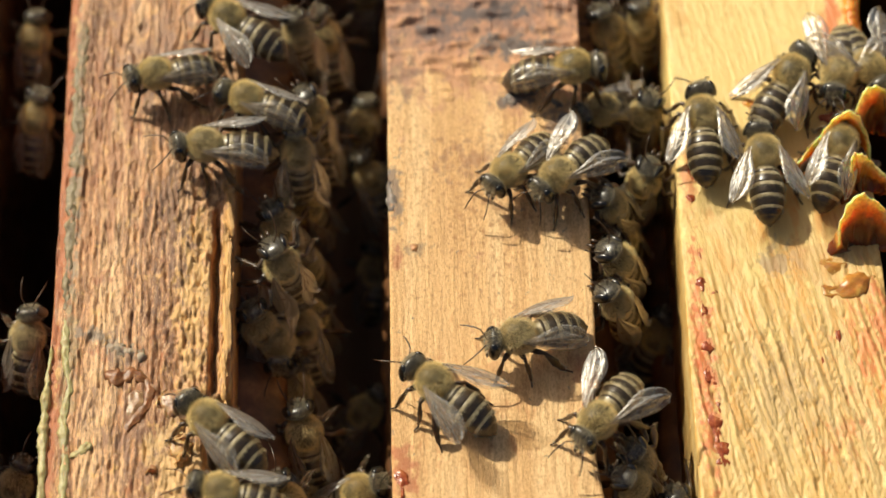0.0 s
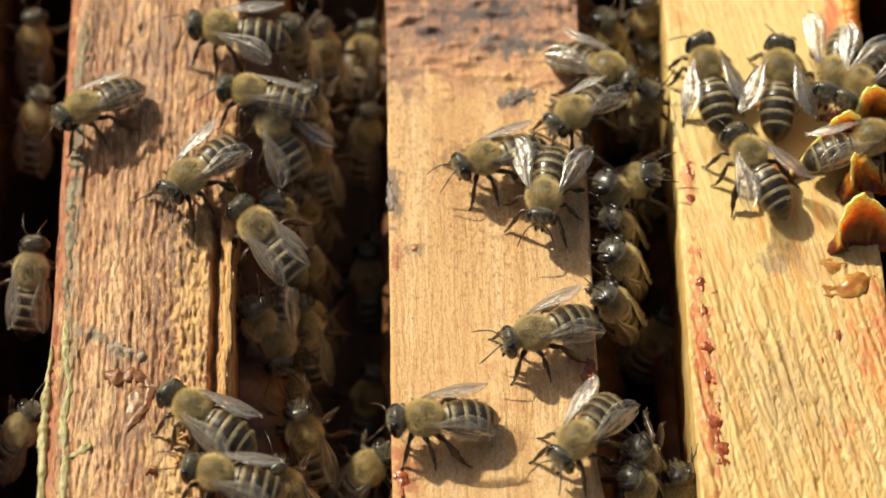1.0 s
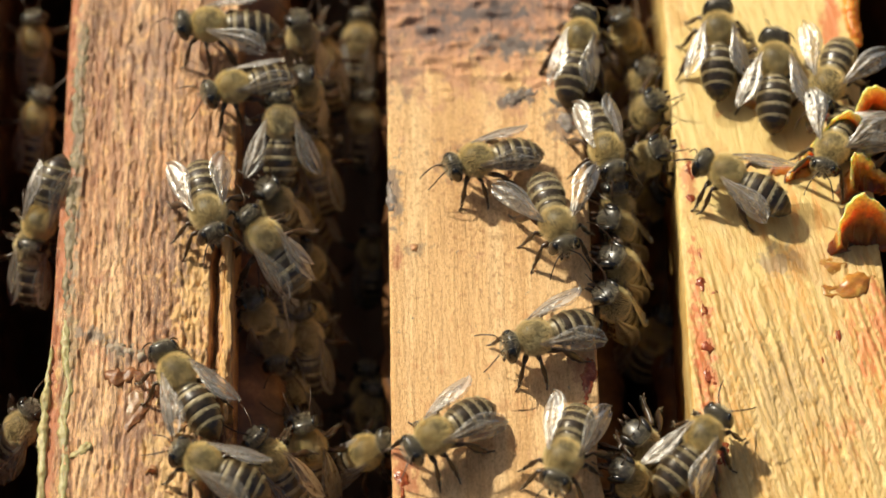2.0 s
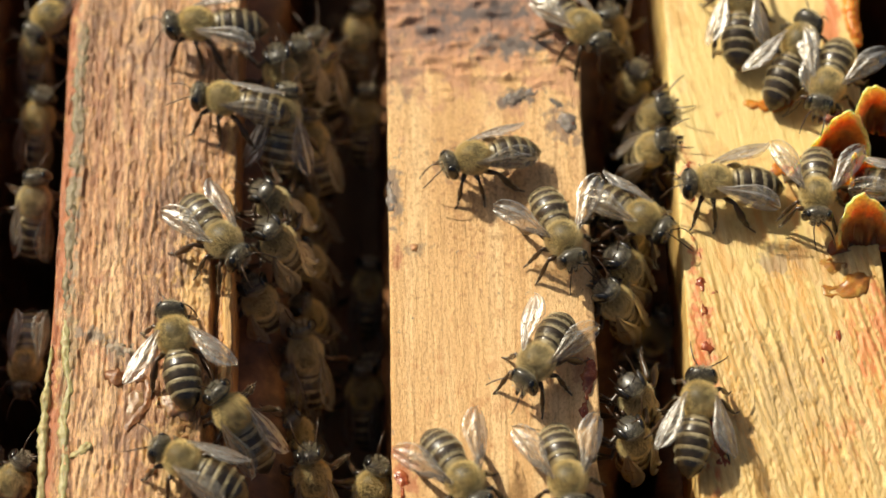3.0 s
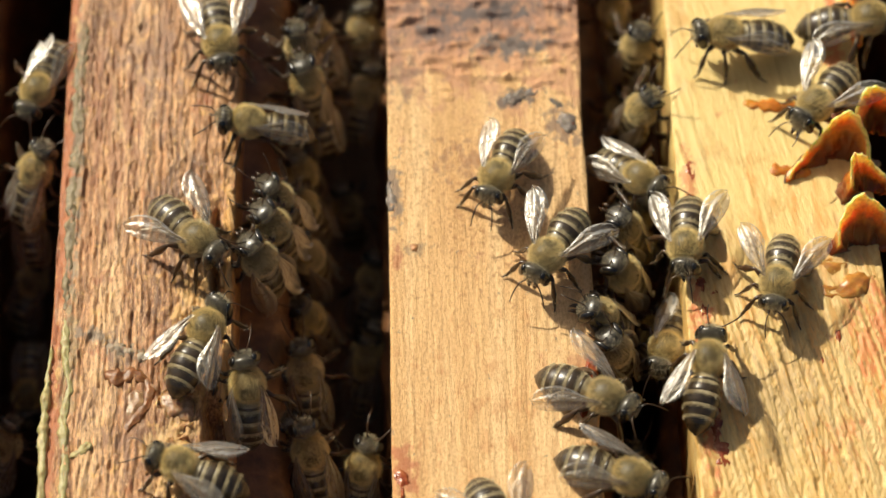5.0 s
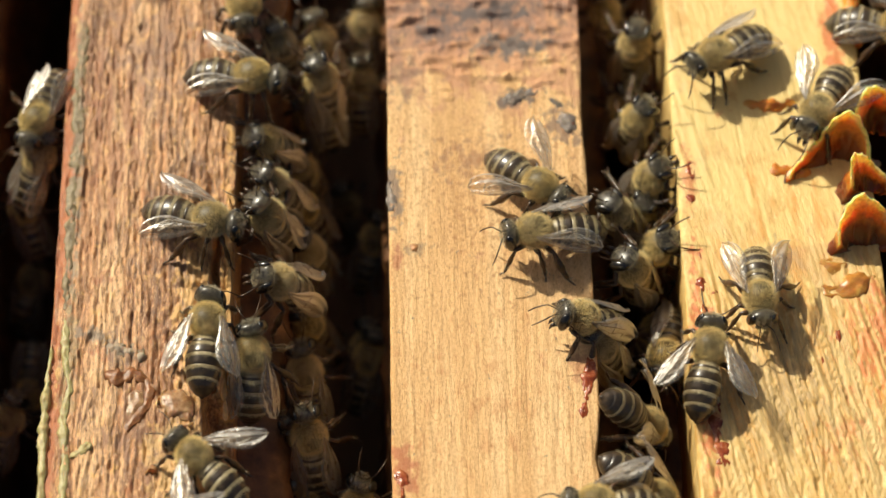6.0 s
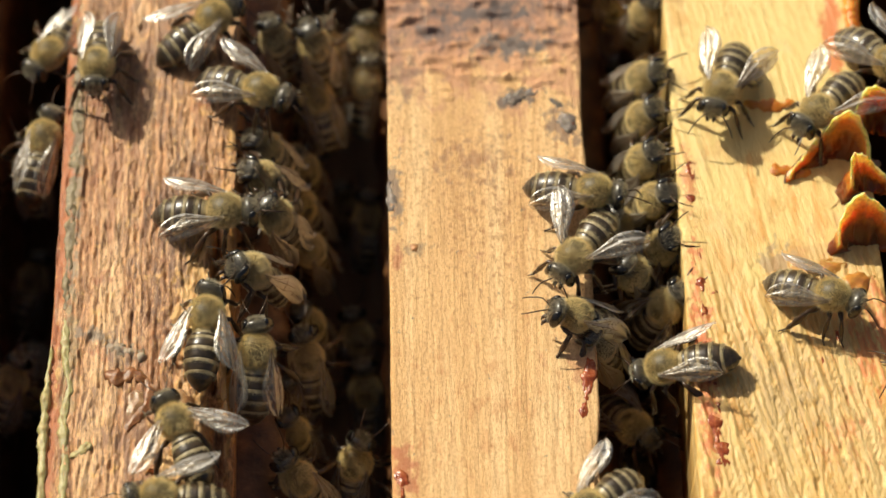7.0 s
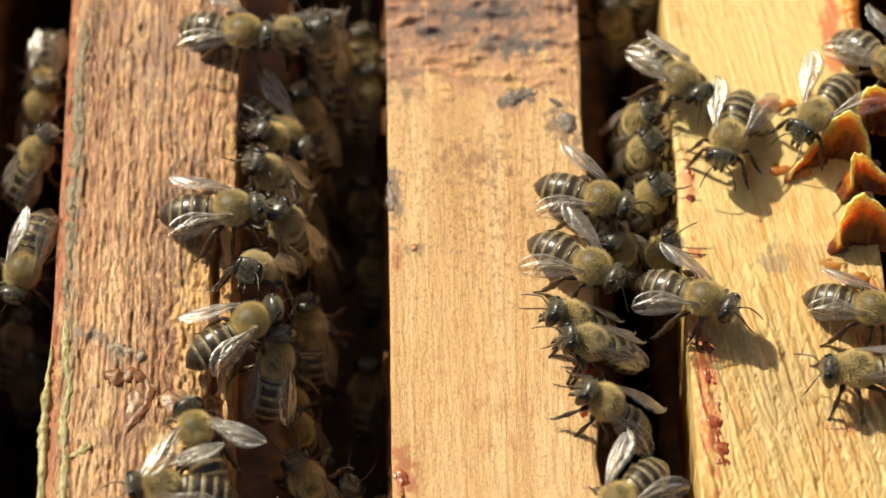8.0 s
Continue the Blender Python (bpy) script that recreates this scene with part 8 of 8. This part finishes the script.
    walk(bee_d6, [
        (0.00, pose(-0.01920, 0.00170, -0.01804, -8.0, -62.7, 167.5)),
        (1.86, pose(-0.01920, 0.00156, -0.01758, -8.0, -62.7, 160.4)),
        (4.37, pose(-0.01920, 0.00215, -0.01814, -8.0, -62.7, 160.4)),
        (6.04, pose(-0.01920, 0.00171, -0.01849, -8.0, -62.7, 153.2)),
        (8.00, pose(-0.01920, 0.00123, -0.01892, -8.0, -62.7, 163.5)),
    ])
    walk(bee_d7, [
        (0.00, pose(-0.01954, 0.00870, -0.01618, -8.0, -67.1, 153.1)),
        (2.62, pose(-0.01954, 0.00818, -0.01570, -8.0, -67.1, 163.6)),
        (4.49, pose(-0.01954, 0.00894, -0.01551, -8.0, -67.1, 159.0)),
        (6.09, pose(-0.01954, 0.00948, -0.01513, -8.0, -67.1, 163.0)),
        (8.00, pose(-0.01954, 0.00953, -0.01491, -8.0, -67.1, 167.3)),
    ])
    walk(bee_d8, [
        (0.00, pose(-0.01903, 0.01620, -0.01595, -8.0, -56.6, 153.7)),
        (2.85, pose(-0.01903, 0.01650, -0.01634, -8.0, -56.6, 141.4)),
        (3.98, pose(-0.01903, 0.01674, -0.01605, -8.0, -56.6, 143.4)),
        (6.97, pose(-0.01903, 0.01751, -0.01664, -8.0, -56.6, 135.5)),
        (8.00, pose(-0.01903, 0.01827, -0.01619, -8.0, -56.6, 121.9)),
    ])
    walk(bee_d9, [
        (0.00, pose(-0.01940, 0.02370, -0.01626, -8.0, -65.4, 133.7)),
        (2.00, pose(-0.01940, 0.02365, -0.01683, -8.0, -65.4, 134.4)),
        (5.05, pose(-0.01940, 0.02281, -0.01684, -8.0, -65.4, 137.1)),
        (6.77, pose(-0.01940, 0.02347, -0.01728, -8.0, -65.4, 140.1)),
        (8.00, pose(-0.01940, 0.02322, -0.01725, -8.0, -65.4, 147.6)),
    ])
    walk(bee_d10, [
        (0.00, pose(-0.01941, 0.03120, -0.01815, -8.0, -60.4, 158.9)),
        (1.85, pose(-0.01941, 0.03047, -0.01801, -8.0, -60.4, 148.1)),
        (4.48, pose(-0.01941, 0.03116, -0.01809, -8.0, -60.4, 148.4)),
        (6.97, pose(-0.01941, 0.03181, -0.01861, -8.0, -60.4, 156.2)),
        (8.00, pose(-0.01941, 0.03250, -0.01884, -8.0, -60.4, 147.6)),
    ])
    walk(bee_c6, [
        (0.00, pose(0.01452, -0.05042, 0.00000, 0.0, 0.0, -174.9)),
        (5.00, pose(0.01476, -0.04601, 0.00000, 0.0, 0.0, -174.7)),
        (5.80, pose(0.01551, -0.03716, 0.00000, 0.0, 0.0, -177.4)),
        (6.00, pose(0.01573, -0.03396, 0.00000, 0.0, 0.0, -179.0)),
        (6.50, pose(0.01487, -0.03225, 0.00000, 0.0, 0.0, -175.6)),
        (7.00, pose(0.01473, -0.03459, 0.00000, 0.0, 0.0, -142.8)),
        (7.50, pose(0.01661, -0.03463, 0.00000, 0.0, 0.0, -142.3)),
        (8.00, pose(0.01797, -0.03380, 0.00000, 0.0, 0.0, -136.8)),
    ])
    gait(bee_l1, [(0.00, 3.50)])
    gait(bee_w4, [(5.80, 8.00)])
    gait(bee_l2, [(0.00, 2.80), (4.00, 5.80), (6.00, 7.00)])
    gait(bee_l3, [(1.00, 1.70), (2.80, 3.50), (4.00, 4.50), (4.70, 5.80), (6.00, 6.50)])
    gait(bee_l9, [(1.00, 3.00), (4.00, 5.80), (7.00, 8.00)])
    gait(bee_l10, [(0.00, 0.50), (1.50, 1.70), (3.00, 3.50), (4.50, 4.70), (5.80, 6.00), (6.50, 7.50)])
    gait(bee_l14, [(0.00, 0.50), (1.50, 1.70), (2.80, 6.00), (6.50, 8.00)])
    gait(bee_c1, [(0.00, 0.60), (1.70, 2.80), (3.00, 4.00), (4.50, 5.80)])
    gait(bee_c2, [(1.70, 3.00), (3.50, 8.00)])
    gait(bee_c3, [(0.00, 0.50), (1.00, 2.80), (3.50, 8.00)])
    gait(bee_c4, [(0.00, 0.50), (3.50, 4.00), (4.50, 7.00)])
    gait(bee_c5, [(0.00, 1.70), (2.80, 3.50), (4.00, 8.00)])
    gait(bee_q, [(0.00, 4.70), (5.80, 8.00)])
    gait(bee_g4, [(3.50, 5.80), (6.00, 7.00)])
    gait(bee_g8, [(0.00, 0.50), (1.00, 3.50), (4.50, 4.70), (6.00, 8.00)])
    gait(bee_r3, [(0.50, 6.50), (7.50, 8.00)])
    gait(bee_k5, [(6.00, 8.00)])
    gait(bee_k7, [(6.00, 8.00)])
    gait(bee_r1, [(0.00, 1.00), (1.50, 8.00)])
    gait(bee_r2, [(0.50, 1.00), (1.70, 8.00)])
    gait(bee_r4, [(0.00, 3.00), (4.00, 4.50)])
    gait(bee_r5, [(0.00, 0.50), (1.00, 6.50), (7.50, 8.00)])
    gait(bee_r6, [(1.50, 1.70), (4.00, 4.50), (5.80, 6.00)])
    gait(bee_r8, [(6.00, 8.00)])


motions()
